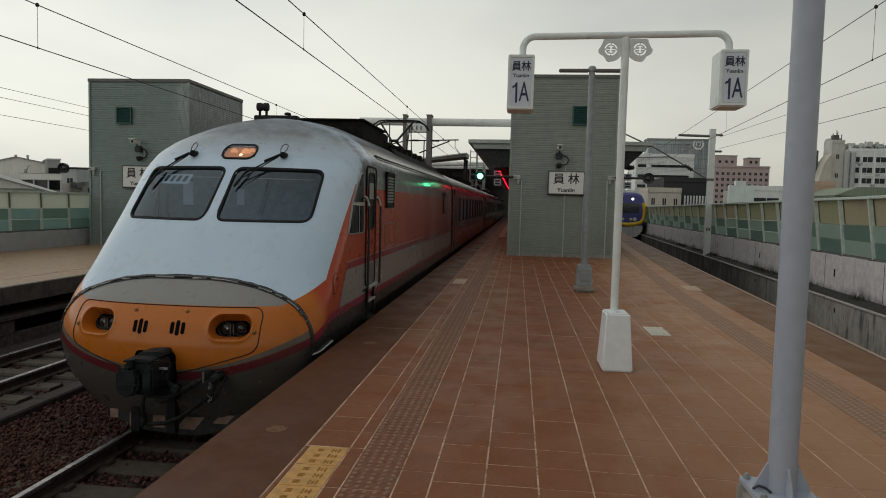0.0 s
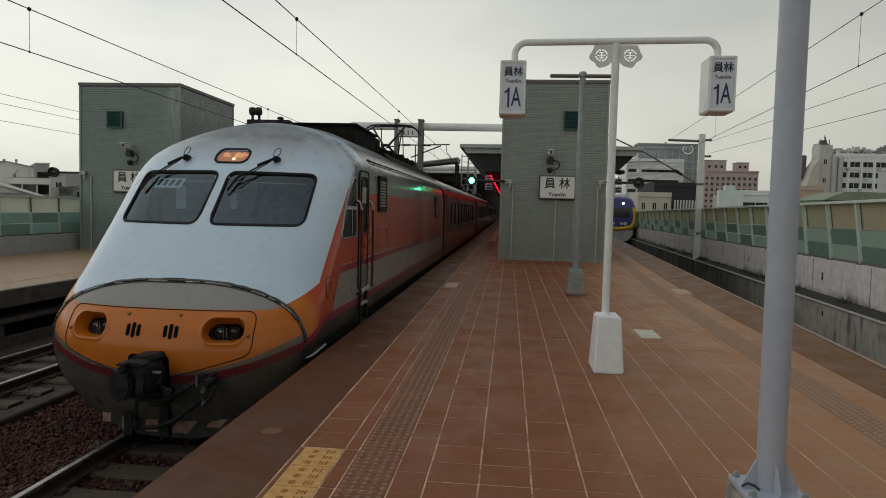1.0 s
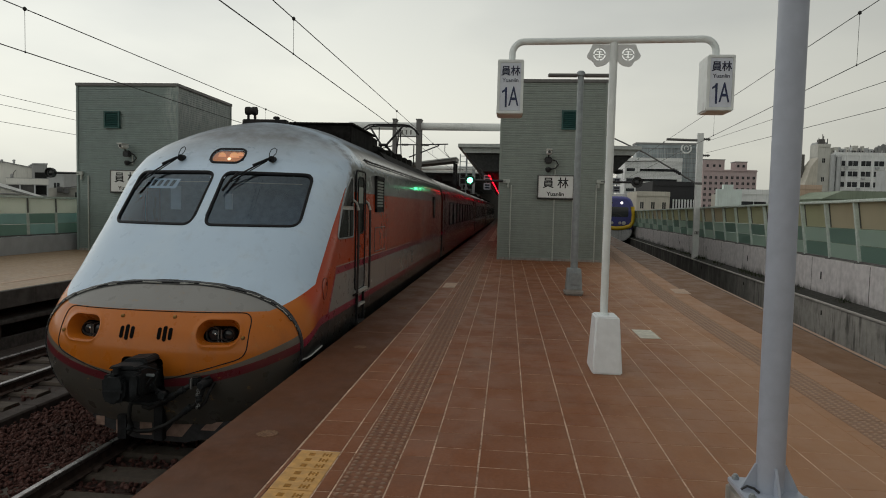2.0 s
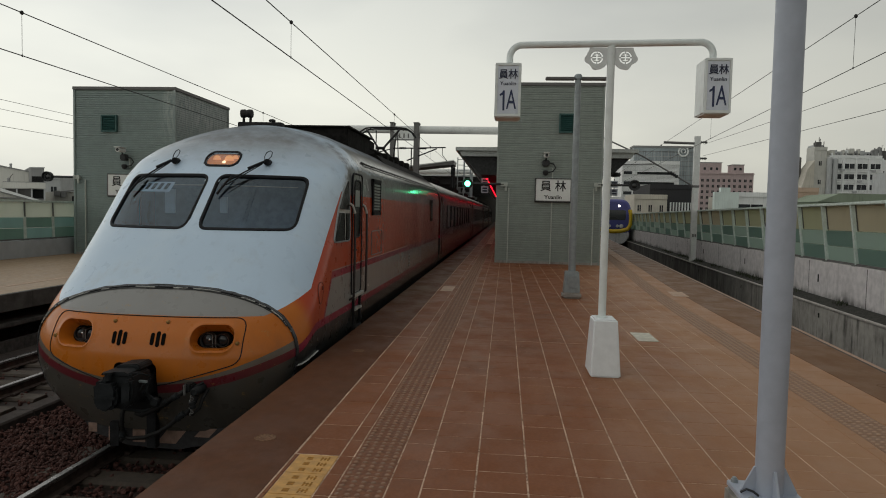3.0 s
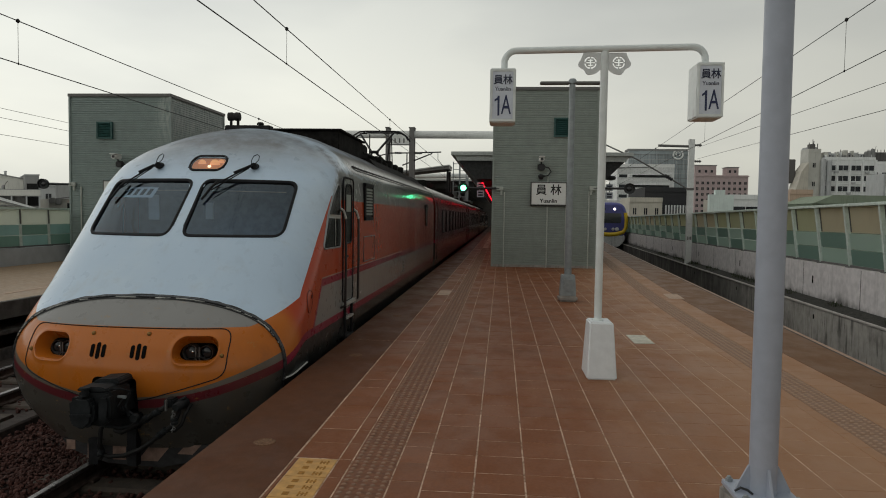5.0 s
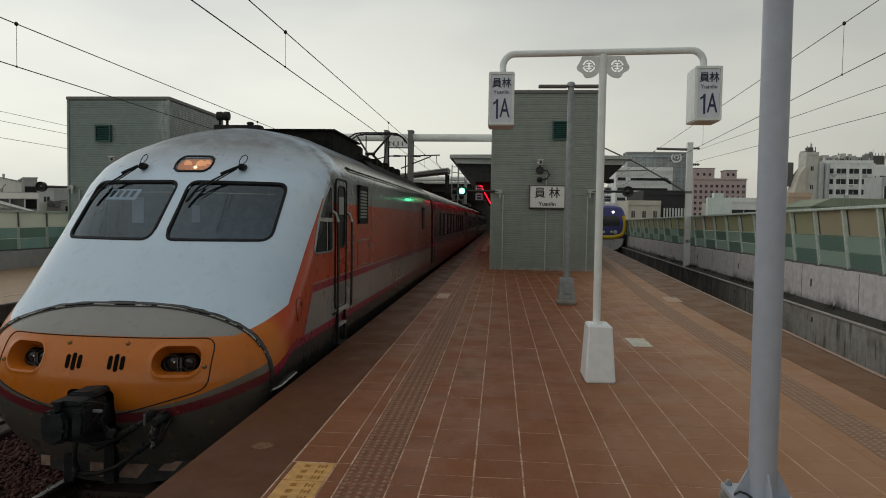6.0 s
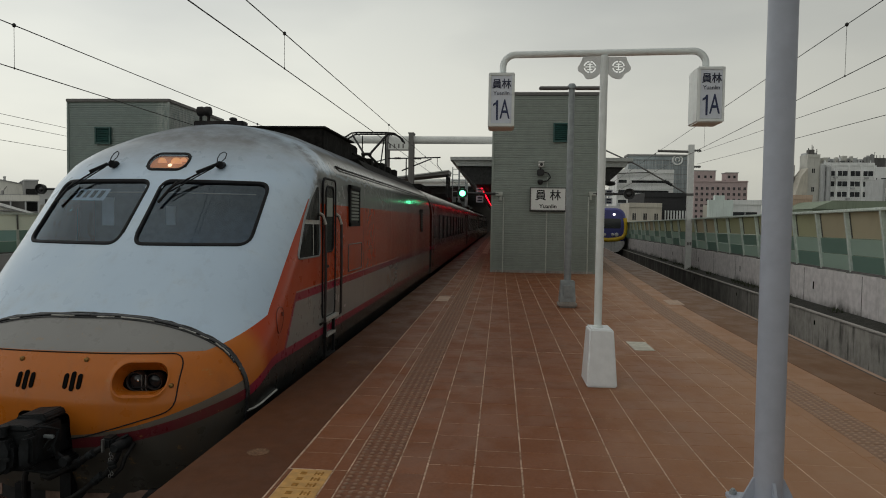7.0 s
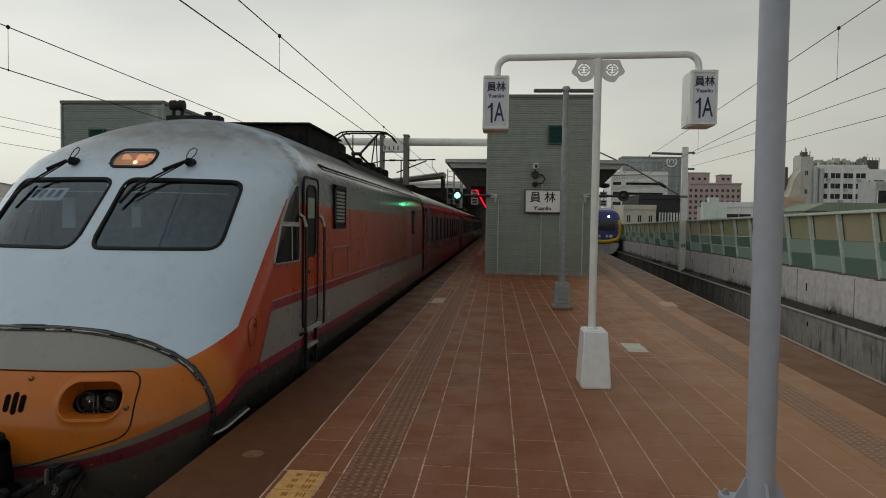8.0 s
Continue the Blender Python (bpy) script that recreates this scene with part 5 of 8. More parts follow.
def gantry(m, x0, x1, h):
    """A round beam over the tracks on a flat mast."""
    t = thing("line_gantry", m, "white round gantry beam over the tracks on grey masts", "gantry")
    part("beam", one_tube([(x0, 0, h), (x1, 0, h)], 0.225, 24), M["gantry"], t)
    for x, w in ((-5.42, 0.14), (-6.86, 0.10)):
        part("mast_leg", one_box(x - w, x + w, -0.34, -0.25, RAIL_Z - 0.3, h + 0.34), M["siding_trim"], t, "dark grey steel mast", soft=0)
        part("mast_leg", one_box(x - w, x + w, 0.25, 0.34, RAIL_Z - 0.3, h + 0.34), M["siding_trim"], t, soft=0)
        part("mast_cap", one_box(x - w - 0.03, x + w + 0.03, -0.36, 0.36, h + 0.34, h + 0.40), M["siding_trim"], t, soft=0)
    part("mast_leg", one_box(x1 - 0.2, x1 + 0.2, -0.2, 0.2, -0.1, h + 0.2), M["gantry"], t, soft=0)
    part("box_plate", one_box(-6.76, -5.56, -0.30, -0.26, h - 0.60, h + 0.04, 0.01), M["gantry"], t, "pale plate hung on the beam", soft=0)
    part("box_foot", one_box(-6.86, -5.5, -0.34, -0.24, h - 0.66, h - 0.60), M["siding_trim"], t, soft=0)
    for k in range(4):
        part("plate_slot", one_box(-6.70 + 0.26 * k, -6.62 + 0.26 * k, -0.306, -0.30, h - 0.52, h - 0.26), M["siding_trim"], t, soft=0)
    part("cantilever", one_tube([(-6.7, -0.3, h - 1.12), (-5.4, -0.3, h - 1.10), (-3.67, -0.3, h - 1.04)], 0.04, 6), M["black"], t, "dark cantilever tube")
    part("cantilever", one_tube([(-5.95, -0.3, h - 1.83), (-4.19, -0.3, h - 1.12)], 0.04, 6), M["black"], t)
    part("cantilever", one_tube([(-6.7, -0.3, h - 1.12), (-7.6, -0.3, h - 1.35)], 0.035, 6), M["black"], t)
    part("upright", one_box(-5.72, -5.66, -0.3, -0.24, h - 2.3, h - 1.1), M["black"], t, soft=0)
    part("pull_off", one_tube([(-3.86, -0.3, h - 1.06), (-3.86, -0.3, h - 1.47), (-3.57, -0.3, 4.52)], 0.02, 6), M["black"], t)
    for x in (-6.2, -5.0):
        part("insulator", one_lathe([(0.04, -0.2), (0.075, -0.15), (0.04, -0.1), (0.075, -0.05), (0.04, 0.0), (0.075, 0.05), (0.04, 0.1), (0.075, 0.15), (0.04, 0.2)], 8, "x", (x, -0.3, h - 1.11)), M["black"], t)
    return t


gantry(pose(0, 40, 0), -9.6, 0.9, 6.35)


def canopy(m, x0, x1, y1, z, label, under):
    """A platform roof: fascia in two steps, dark soffit, posts under it."""
    t = thing("platform_canopy", m, label, "platform canopy", "platform canopies")
    xm = (x0 + x1) / 2
    roof = [(x0, z - 0.13), (x0, z), (xm, z + 0.03), (x1, z), (x1, z - 0.13)]
    part("roof", one_prism(roof, "y", 0, y1), M["canopy"], t, soft=0)
    step = [(x0 + 0.25, z - 0.34), (x0 + 0.12, z - 0.12), (x1 - 0.12, z - 0.12), (x1 - 0.25, z - 0.34)]
    part("fascia", one_prism(step, "y", 0.15, y1), M["canopy"], t, soft=0)
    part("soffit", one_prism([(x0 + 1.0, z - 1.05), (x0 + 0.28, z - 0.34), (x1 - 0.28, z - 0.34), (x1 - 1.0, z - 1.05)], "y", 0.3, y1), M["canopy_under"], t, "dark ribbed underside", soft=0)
    for k in range(int(y1 / 9)):
        for x in (xm - 1.6, xm + 1.6):
            part("post", one_box(x - 0.15, x + 0.15, 3 + 9 * k, 3.3 + 9 * k, 0, z - 1.0), M["gantry"], t, soft=0)
    return t


canopy(pose(0, 27.0, 0), -2.13, 4.95, 95, 4.13, "grey metal platform canopy with a dark underside", True)
canopy(pose(0, 30, -0.15), -14.2, -8.6, 16.5, 4.55, "grey metal canopy over the far platform", True)

# hall over the tracks, added mostly out of sight to keep the far end of the train dark
setting("hall_roof", one_prism([(-14.6, 5.05), (-2.75, 5.05), (-2.75, 5.25), (-14.6, 5.25)], "y", 66, 128), M["canopy"], "pale hall roof added over the tracks to shade the train", category="roof")
setting("hall_soffit", one_box(-14.5, -2.85, 66.3, 128, 4.97, 5.045), M["canopy_under"], "dark underside of the added hall roof", category="ceiling")
setting("hall_end", one_box(-15, 16, 128, 128.4, -1.28, 6.5), M["concrete_dark"], "dark wall at the far end of the hall", category="wall")
for k in range(7):
    setting("hall_beam", one_box(-14.4, -2.9, 68 + 9 * k, 68.4 + 9 * k, 4.35, 4.97), M["canopy_under"], "dark cross beam under the added hall roof", category="beam")
    setting("hall_post", one_box(-5.65, -5.25, 68 + 9 * k, 68.4 + 9 * k, -1.28, 4.35), M["pole_grey"], "grey post between the tracks", category="post")

# second beam and a light truss in front of the hall
t = thing("line_gantry", pose(0, 60, 0), "white round gantry beam before the station hall", "gantry")
part("beam", one_tube([(-8.6, 0, 5.12), (-3.0, 0, 5.16)], 0.215, 16), M["gantry"], t)
part("mast_leg", one_box(-8.6, -8.3, -0.15, 0.15, RAIL_Z - 0.3, 5.3), M["pole_grey"], t, soft=0)
part("mast_leg", one_box(-3.3, -3.05, -0.12, 0.12, RAIL_Z - 0.3, 5.3), M["pole_grey"], t, soft=0)
t = thing("roof_slab", pose(0, 52, 0), "shallow dark-edged roof over the second track", "roof")
part("roof_sheet", one_prism([(-9.4, 4.86), (-6.93, 5.14), (-4.12, 5.53), (-4.12, 5.46), (-6.93, 5.05), (-9.4, 4.77)], "y", -0.1, 3.0), M["canopy"], t, "pale sheet roof", soft=0)
part("fascia", one_prism([(-9.3, 4.77), (-6.93, 5.05), (-4.16, 5.46), (-4.16, 5.22), (-6.93, 4.90), (-9.3, 4.62)], "y", 0.0, 2.9), M["siding_trim"], t, "dark roof edge", soft=0)
for x, z in ((-8.9, 4.70), (-4.3, 5.16)):
    for y in (0.5, 2.6):
        part("leg", one_box(x - 0.08, x + 0.08, y - 0.08, y + 0.08, RAIL_Z - 0.3, z), M["black"], t, soft=0)
for x0, x1, y, top in ((-3.25, -2.85, 44, 5.1), (-3.6, -3.1, 57, 5.9)):
    t = thing("lattice_post", pose(0, y, 0), "thin pale lattice post beside the tracks", "post", "lattice posts")
    for x in (x0, x1):
        part("upright", one_box(x - 0.03, x + 0.03, -0.03, 0.03, -0.1 if y < 50 else RAIL_Z - 0.3, top), M["pole_grey"], t, soft=0)
    for k in range(9):
        part("rung", one_box(x0, x1, -0.02, 0.02, top - 0.15 - 0.36 * k, top - 0.11 - 0.36 * k), M["pole_grey"], t, soft=0)
t = thing("pendant_lamp", pose(4.4, 29, 3.26), "dark round pendant lamp under the canopy", "lamp")
part("shade", one_lathe([(0.04, 0.10), (0.2, 0.08), (0.24, 0.0), (0.2, -0.07), (0.05, -0.1)], 16), M["bracket"], t)
part("rod", one_tube([(0, 0, 0.08), (0, 0, 0.72)], 0.02, 6), M["bracket"], t)

t = thing("red_light_strip", pose(0, 0, 0), "glowing red light strip under the canopy edge", "light strip")
part("tube", one_tube([(-0.92, 28.6, 2.98), (-0.92, 70, 2.98)], 0.026, 6), M["led_red"], t)
part("channel", one_box(-0.97, -0.87, 28.6, 70, 3.02, 3.10), M["canopy_under"], t, soft=0)
for x, y, z in ((-1.0, 29.0, 2.74), (-1.0, 29.0, 2.40), (4.42, 29.3, 2.74), (4.42, 29.3, 2.40)):
    t = thing("hanging_sign", pose(x, y, z), "small white hanging sign with dark marks under the canopy", "hanging sign", "hanging signs")
    part("panel", one_box(-0.15, 0.15, -0.05, 0.05, 0, 0.28, 0.01), M["sign_face"], t, soft=0)
    for k in range(2):
        part("mark", one_box(-0.10, 0.10, -0.056, -0.05, 0.05 + 0.11 * k, 0.12 + 0.11 * k), M["sign_ink"], t, "dark bar of writing", soft=0)
    part("hanger", one_box(-0.015, 0.015, -0.015, 0.015, 0.28, 3.1 - z), M["bracket"], t, soft=0)


# ---- locomotive ----
PZ = [0.24, 0.40, 0.60, 0.85, 1.05, 1.20, 1.39, 1.667, 2.247, 2.838, 3.07, 3.25, 3.42, 3.55, 3.63, 3.675, 3.69]
PY = [0.22, 0.14, 0.07, 0.02, 0.03, 0.085, 0.215, 0.53, 1.076, 1.66, 1.913, 2.15, 2.45, 2.78, 3.10, 3.40, 3.62]
PW = [1.02, 1.19, 1.335, 1.42, 1.45, 1.46, 1.46, 1.46, 1.46, 1.445, 1.40, 1.28, 1.06, 0.80, 0.54, 0.29, 0.02]
PD = [0.50, 0.56, 0.61, 0.65, 0.69, 0.72, 0.74, 0.76, 0.82, 0.73, 0.76, 0.86, 1.00, 1.05, 1.05, 1.0, 0.9]
ZS = np.concatenate([np.linspace(0.24, 3.0, 92), np.linspace(3.02, 3.60, 26), np.linspace(3.612, 3.69, 9)])


def eased(values):
    """The table on a fine scale, with its corners rounded."""
    fine = np.linspace(PZ[0], PZ[-1], 700)
    v = np.interp(fine, PZ, values)
    pad = np.concatenate([2 * v[0] - v[1:41][::-1], v, 2 * v[-1] - v[-41:-1][::-1]])
    k = np.hanning(43)
    return fine, np.convolve(pad, k / k.sum(), "same")[40:-40]


FINE, NOSE_Y = eased(PY)
NOSE_W, NOSE_D = eased(PW)[1], eased(PD)[1]
LOCO_END = 14.2


def row(z):
    return np.interp(z, FINE, NOSE_Y), max(0.004, np.interp(z, FINE, NOSE_W)), np.interp(z, FINE, NOSE_D)


def on_nose(x, z, off=0.0):
    """The point of the nose in front of (x, z), lifted off the skin by off."""
    def plain(x, z):
        c, w, d = row(z)
        u = min(0.9999, abs(x) / w)
        return Vector((x, c + d * (1 - math.sqrt(1 - u ** 2.5)), z))
    p = plain(x, z)
    if off:
        a, b = plain(x + 0.004, z) - plain(x - 0.004, z), plain(x, z + 0.004) - plain(x, z - 0.004)
        p = p + a.cross(b).normalized() * off
    return p


def inside(poly, x, z):
    hit, n = False, len(poly)
    for i in range(n):
        (xa, za), (xb, zb) = poly[i], poly[i - 1]
        if (za > z) != (zb > z) and x < (xb - xa) * (z - za) / (zb - za) + xa:
            hit = not hit
    return hit


def grown(poly, by):
    """The outline pushed outwards."""
    n, out = len(poly), []
    area = sum(poly[i - 1][0] * poly[i][1] - poly[i][0] * poly[i - 1][1] for i in range(n))
    s = 1 if area > 0 else -1
    for i in range(n):
        t = Vector(poly[(i + 1) % n]) - Vector(poly[i - 1])
        if t.length < 1e-9:
            t = Vector((1, 0))
        t.normalize()
        out.append((poly[i][0] + t.y * by * s, poly[i][1] - t.x * by * s))
    return out


def skin_ring(bm, levels, index=0):
    """Rings of (outline, lift) joined into a band on the nose."""
    rings = [[bm.verts.new(on_nose(x, z, off)) for x, z in poly] for poly, off in levels]
    for a, b in zip(rings, rings[1:]):
        for i in range(len(a)):
            bm.faces.new((a[i - 1], a[i], b[i], b[i - 1])).material_index = index
    return rings


def skin_patch(bm, poly, off, rings=5, index=0):
    cx, cz = sum(p[0] for p in poly) / len(poly), sum(p[1] for p in poly) / len(poly)
    levels = [([(cx + (x - cx) * k / rings, cz + (z - cz) * k / rings) for x, z in poly], off) for k in range(rings, 0, -1)]
    r = skin_ring(bm, levels, index)
    c = bm.verts.new(on_nose(cx, cz, off))
    for i in range(len(poly)):
        bm.faces.new((r[-1][i - 1], r[-1][i], c)).material_index = index
    return bm


def outward(bm):
    """Every face turned to the front of the train."""
    bm.normal_update()
    for f in bm.faces:
        if f.normal.y > 0:
            f.normal_flip()
    return bm


def mirror(poly):
    return [(-x, z) for x, z in poly]


def dense_outline(poly, step=0.03):
    out = []
    for i in range(len(poly)):
        a, c = Vector(poly[i - 1]), Vector(poly[i])
        n = max(1, int(math.ceil((c - a).length / step)))
        out += [tuple(a.lerp(c, (k + 1) / n)) for k in range(n)]
    return out


PANE = softened([(0.062, 2.852), (1.095, 2.845), (1.10, 2.235), (0.078, 2.232)], 0.10, 6)
PANE = dense_outline(PANE)
LAMP_WELL = dense_outline(rounded(0.455, 0.862, 1.078, 1.322, 0.11, 5), 0.02)
AXIS = -0.052                                  # middle line of the nose hatch
LAMP_WELL_L = [(2 * AXIS - x, z) for x, z in LAMP_WELL]
TOP_LAMP = dense_outline(rounded(-0.20, 0.20, 2.985, 3.145, 0.075, 5))
COUPLER_BAY = dense_outline(rounded(-0.27, 0.158, 0.45, 0.955, 0.05, 3))
HOLES = [grown(h, -0.012) for h in [PANE, mirror(PANE), LAMP_WELL, LAMP_WELL_L, TOP_LAMP, COUPLER_BAY]]

loco = thing("locomotive", pose(TRACK_X, 6.55, RAIL_Z), "white-nosed orange and grey electric locomotive with a sloping cab front", "locomotive")


def loco_body():
    bm = bmesh.new()
    phis = [radians(a) for a in np.linspace(-90, 90, 97)]
    grid = []
    for z in ZS:
        c, w, d = row(z)
        line_ = [bm.verts.new((-w, LOCO_END, z))]
        for q in phis:
            s = math.sin(q)
            line_.append(bm.verts.new((math.copysign(abs(s) ** 0.8, s) * w, c + d * (1 - math.cos(q)), z)))
        line_.append(bm.verts.new((w, LOCO_END, z)))
        grid.append(line_)
    for a, b in zip(grid, grid[1:]):
        for i in range(len(a) - 1):
            mid = [(v.co.x, v.co.z) for v in (a[i], a[i + 1], b[i + 1], b[i])]
            front = a[i].co.y < 3.0 and a[i + 1].co.y < 3.0
            if front and any(any(inside(h, *p) for p in mid) for h in HOLES):
                continue
            bm.faces.new((a[i], a[i + 1], b[i + 1], b[i]))
    back = [g[0] for g in grid] + [g[-1] for g in grid[::-1]]
    bm.faces.new(back)
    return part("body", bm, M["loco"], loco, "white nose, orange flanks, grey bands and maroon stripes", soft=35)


loco_body()

for s, poly in ((1, PANE), (-1, mirror(PANE))):
    ws = part("windscreen", outward(skin_patch(bmesh.new(), grown(poly, 0.004), -0.012, 7)), M["wind"], loco, "large tinted windscreen pane", normals=False)
    ws.visible_shadow = False
    b = bmesh.new()
    skin_ring(b, [(grown(poly, 0.015), 0.001), (grown(poly, 0.011), 0.009), (grown(poly, -0.007), 0.010), (grown(poly, -0.014), 0.003), (grown(poly, -0.016), -0.025)])
    part("windscreen_seal", b, M["rubber"], ws, "black rubber seal")
    # wiper: pivot above the pane, arm down to the blade
    px, pz = 0.575 * s, 3.005
    wp = part("wiper", one_tube([on_nose(px, pz, 0.05), on_nose(px - 0.10, pz - 0.09, 0.07), on_nose(px - 0.38, pz - 0.27, 0.045)], 0.009, 8), M["rubber"], loco, "black windscreen wiper")
    part("wiper_motor", one_lathe([(0.04, -0.035), (0.04, 0.05), (0.025, 0.06)], 12, "y", on_nose(px, pz, 0.03)), M["rubber"], wp)
    part("wiper_arm", one_tube([on_nose(px - 0.04, pz - 0.05, 0.06), on_nose(px - 0.36, pz - 0.31, 0.05)], 0.007, 6), M["rubber"], wp)
    part("wiper_arm", one_tube([on_nose(px - 0.02, pz - 0.03, 0.075), on_nose(px - 0.17, pz - 0.125, 0.08)], 0.015, 8), M["rubber"], wp)
    part("blade", one_tube([on_nose(px - 0.34, pz - 0.19, 0.03), on_nose(px - 0.38, pz - 0.27, 0.035), on_nose(px - 0.43, pz - 0.40, 0.03)], 0.014, 6), M["rubber"], wp)
    part("wiper_hose", one_tube([on_nose(px, pz, 0.06), on_nose(px + 0.03, pz + 0.045, 0.07), on_nose(px + 0.025, pz + 0.085, 0.08), on_nose(px - 0.01, pz + 0.105, 0.08), on_nose(px - 0.045, pz + 0.09, 0.07), on_nose(px - 0.05, pz + 0.05, 0.06), on_nose(px - 0.03, pz + 0.0, 0.06)], 0.005, 5), M["rubber"], wp)

for s, poly in ((1, LAMP_WELL), (-1, LAMP_WELL_L)):
    cx, cz = AXIS + 0.711 * s, 1.20
    sh = lambda fx, fz, up: [(cx + (x - cx) * fx, cz + up + (z - cz) * fz) for x, z in poly]
    b = bmesh.new()
    skin_ring(b, [(grown(poly, 0.055), 0.0006), (grown(poly, 0.017), 0.0016), (grown(poly, 0.010), 0.006), (grown(poly, -0.002), 0.004), (sh(0.965, 0.93, 0.006), -0.03), (sh(0.93, 0.84, 0.016), -0.075), (sh(0.885, 0.755, 0.024), -0.125), (sh(0.87, 0.73, 0.026), -0.14)])
    well = part("headlamp_well", b, M["loco"], loco, "recessed orange oval lamp well")
    b = bmesh.new()
    r = skin_ring(b, [(sh(0.872, 0.732, 0.026), -0.139), (sh(0.86, 0.71, 0.026), -0.20)])
    b.faces.new(r[-1])
    part("lamp_pocket", b, M["void"], well, "deep black lamp pocket")
    for k, (x, g) in enumerate(((0.636, 1.14), (0.784, 0.98))):
        c = on_nose(AXIS + x * s, 1.232, -0.15)
        lp = part("headlamp", one_lathe([(0.066 * g, 0.06), (0.070 * g, -0.012), (0.066 * g, -0.018), (0.060 * g, -0.012), (0.058 * g, 0.03)], 22, "y", c), M["lampwell"], well, "round dark headlamp housing")
        part("headlamp_glass", one_lathe([(0.058 * g, 0.004), (0.05 * g, -0.010), (0.032 * g, -0.018), (0.012 * g, -0.021)], 20, "y", c), M["lens"], lp, "domed lamp glass")
        part("rim", one_tube([c + Vector((0.067 * g * math.cos(q), -0.019, 0.067 * g * math.sin(q))) for q in (2 * math.pi * j / 24 for j in range(24))], 0.0025, 5, closed=True), M["railside"], lp, "dull metal rim")
        if (k == 0) == (s > 0):
            # chrome bead set on the glass to stand for a highlight
            part("glint", one_lathe([(0.013, -0.020), (0.010, -0.026), (0.004, -0.028)], 12, "y", c + Vector((0.024, 0, 0.012))), M["bulb"], lp, "bright bead in place of a glint on the lamp glass")
    for dx in (-0.016, 0.016):
        c = on_nose(AXIS + (0.708 + dx) * s, 1.2, -0.125)
        part("lamp_bracket", one_tube([c + Vector((0, 0, 0.07)), c + Vector((0, 0, -0.045)), c + Vector((0.02 * s, -0.01, -0.06))], 0.005, 6), M["siding_trim"], well, "grey lamp bracket")
    part("lamp_bracket", one_tube([on_nose(AXIS + x * s, 1.163, -0.115) for x in (0.63, 0.68, 0.74, 0.79)], 0.006, 6), M["black"], well)

for cx in (AXIS - 0.196, AXIS + 0.196):
    for k in (-1, 0, 1):
        h = 0.052 if k == 0 else 0.037
        poly = [(cx + 0.056 * k + 0.0155 * math.cos(q) - 0.05 * (z0 + 0.0155 * math.sin(q)), 1.182 + z0 + 0.0155 * math.sin(q))
                for q, z0 in [(radians(180 * j / 6), h) for j in range(7)] + [(radians(180 + 180 * j / 6), -h) for j in range(7)]]
        b = bmesh.new()
        r = skin_ring(b, [(grown(poly, 0.004), 0.004), (poly, 0.010), (grown(poly, -0.002), 0.0095)])
        b.faces.new(r[-1])
        part("air_slot", b, M["void"], loco, "dark slanted air slot")

b = bmesh.new()
rows_ = [[b.verts.new(on_nose(x, z, 0.0008)) for x in [k * (0.052 if 2.31 < z < 2.77 else 0.09) for k in (-1, -0.6, 0, 0.6, 1)]] for z in np.linspace(2.205, 2.875, 28)]
for a, c in zip(rows_, rows_[1:]):
    for i in range(4):
        b.faces.new((a[i], a[i + 1], c[i + 1], c[i]))
part("windscreen_pillar", b, M["loco"], loco)

# top marker lamp
b = bmesh.new()
skin_ring(b, [(grown(TOP_LAMP, 0.026), 0.001), (grown(TOP_LAMP, 0.020), 0.010), (grown(TOP_LAMP, 0.004), 0.011), (grown(TOP_LAMP, -0.002), -0.02)])
tl = part("marker_lamp", b, M["rubber"], loco, "lit orange marker lamp in a black rim")
part("lamp_bowl", skin_patch(bmesh.new(), TOP_LAMP, -0.022, 3), M["toplamp"], tl, "glowing amber bowl")
for x, z, r in ((-0.085, 3.07, 0.05), (0.075, 3.06, 0.062), (0.14, 3.085, 0.04)):
    part("lamp_dish", one_lathe([(r, 0.004), (r * 0.75, 0.012), (r * 0.3, 0.018)], 18, "y", on_nose(x, z, -0.018)), M["lampdish"], tl, "lit amber reflector dish")
part("bulb", one_lathe([(0.022, 0.02), (0.018, 0.0), (0.006, -0.008)], 12, "y", on_nose(0.02, 3.032, -0.014)), M["topbulb"], tl, "bright bulb")
gl = part("lamp_glass", outward(skin_patch(bmesh.new(), TOP_LAMP, 0.003, 3)), M["lampglass"], tl, normals=False)
gl.visible_shadow = False

# seam cable over the nose
def girth(y, lift, z_low=0.5, step=0.03):
    """The line where the plane at y cuts the nose, from one side over the top to the other."""
    half = []
    for z in np.arange(z_low, 1.75, step / 2):
        c, w, d = row(z)
        e = (y - c) / d
        if e < 0:
            break
        x = w * max(0.0, 1 - (1 - e) ** 2) ** 0.4
        half.append((x, z))
    top = half[-1][1]
    fine = [(x, z) for x, z in half if x > 0.25]
    arch = [(0.25 - 0.05 * k, fine[-1][1] + (top - fine[-1][1]) * (1 - ((0.25 - 0.05 * k) / fine[-1][0]) ** 2)) for k in range(6)]
    path = fine + arch
    return [on_nose(x, z, lift) for x, z in path] + [on_nose(-x, z, lift) for x, z in path[-2::-1]]


seam_rng = random.Random(5)
ragged = lambda pts, by: [p + Vector((0, seam_rng.uniform(-by, by), seam_rng.uniform(-by, by))) for p in pts]
part("nose_seam", one_tube(ragged(girth(0.505, 0.006), 0.0035), 0.0145, 8), M["seam"], loco, "ragged black sealing strip round the nose")
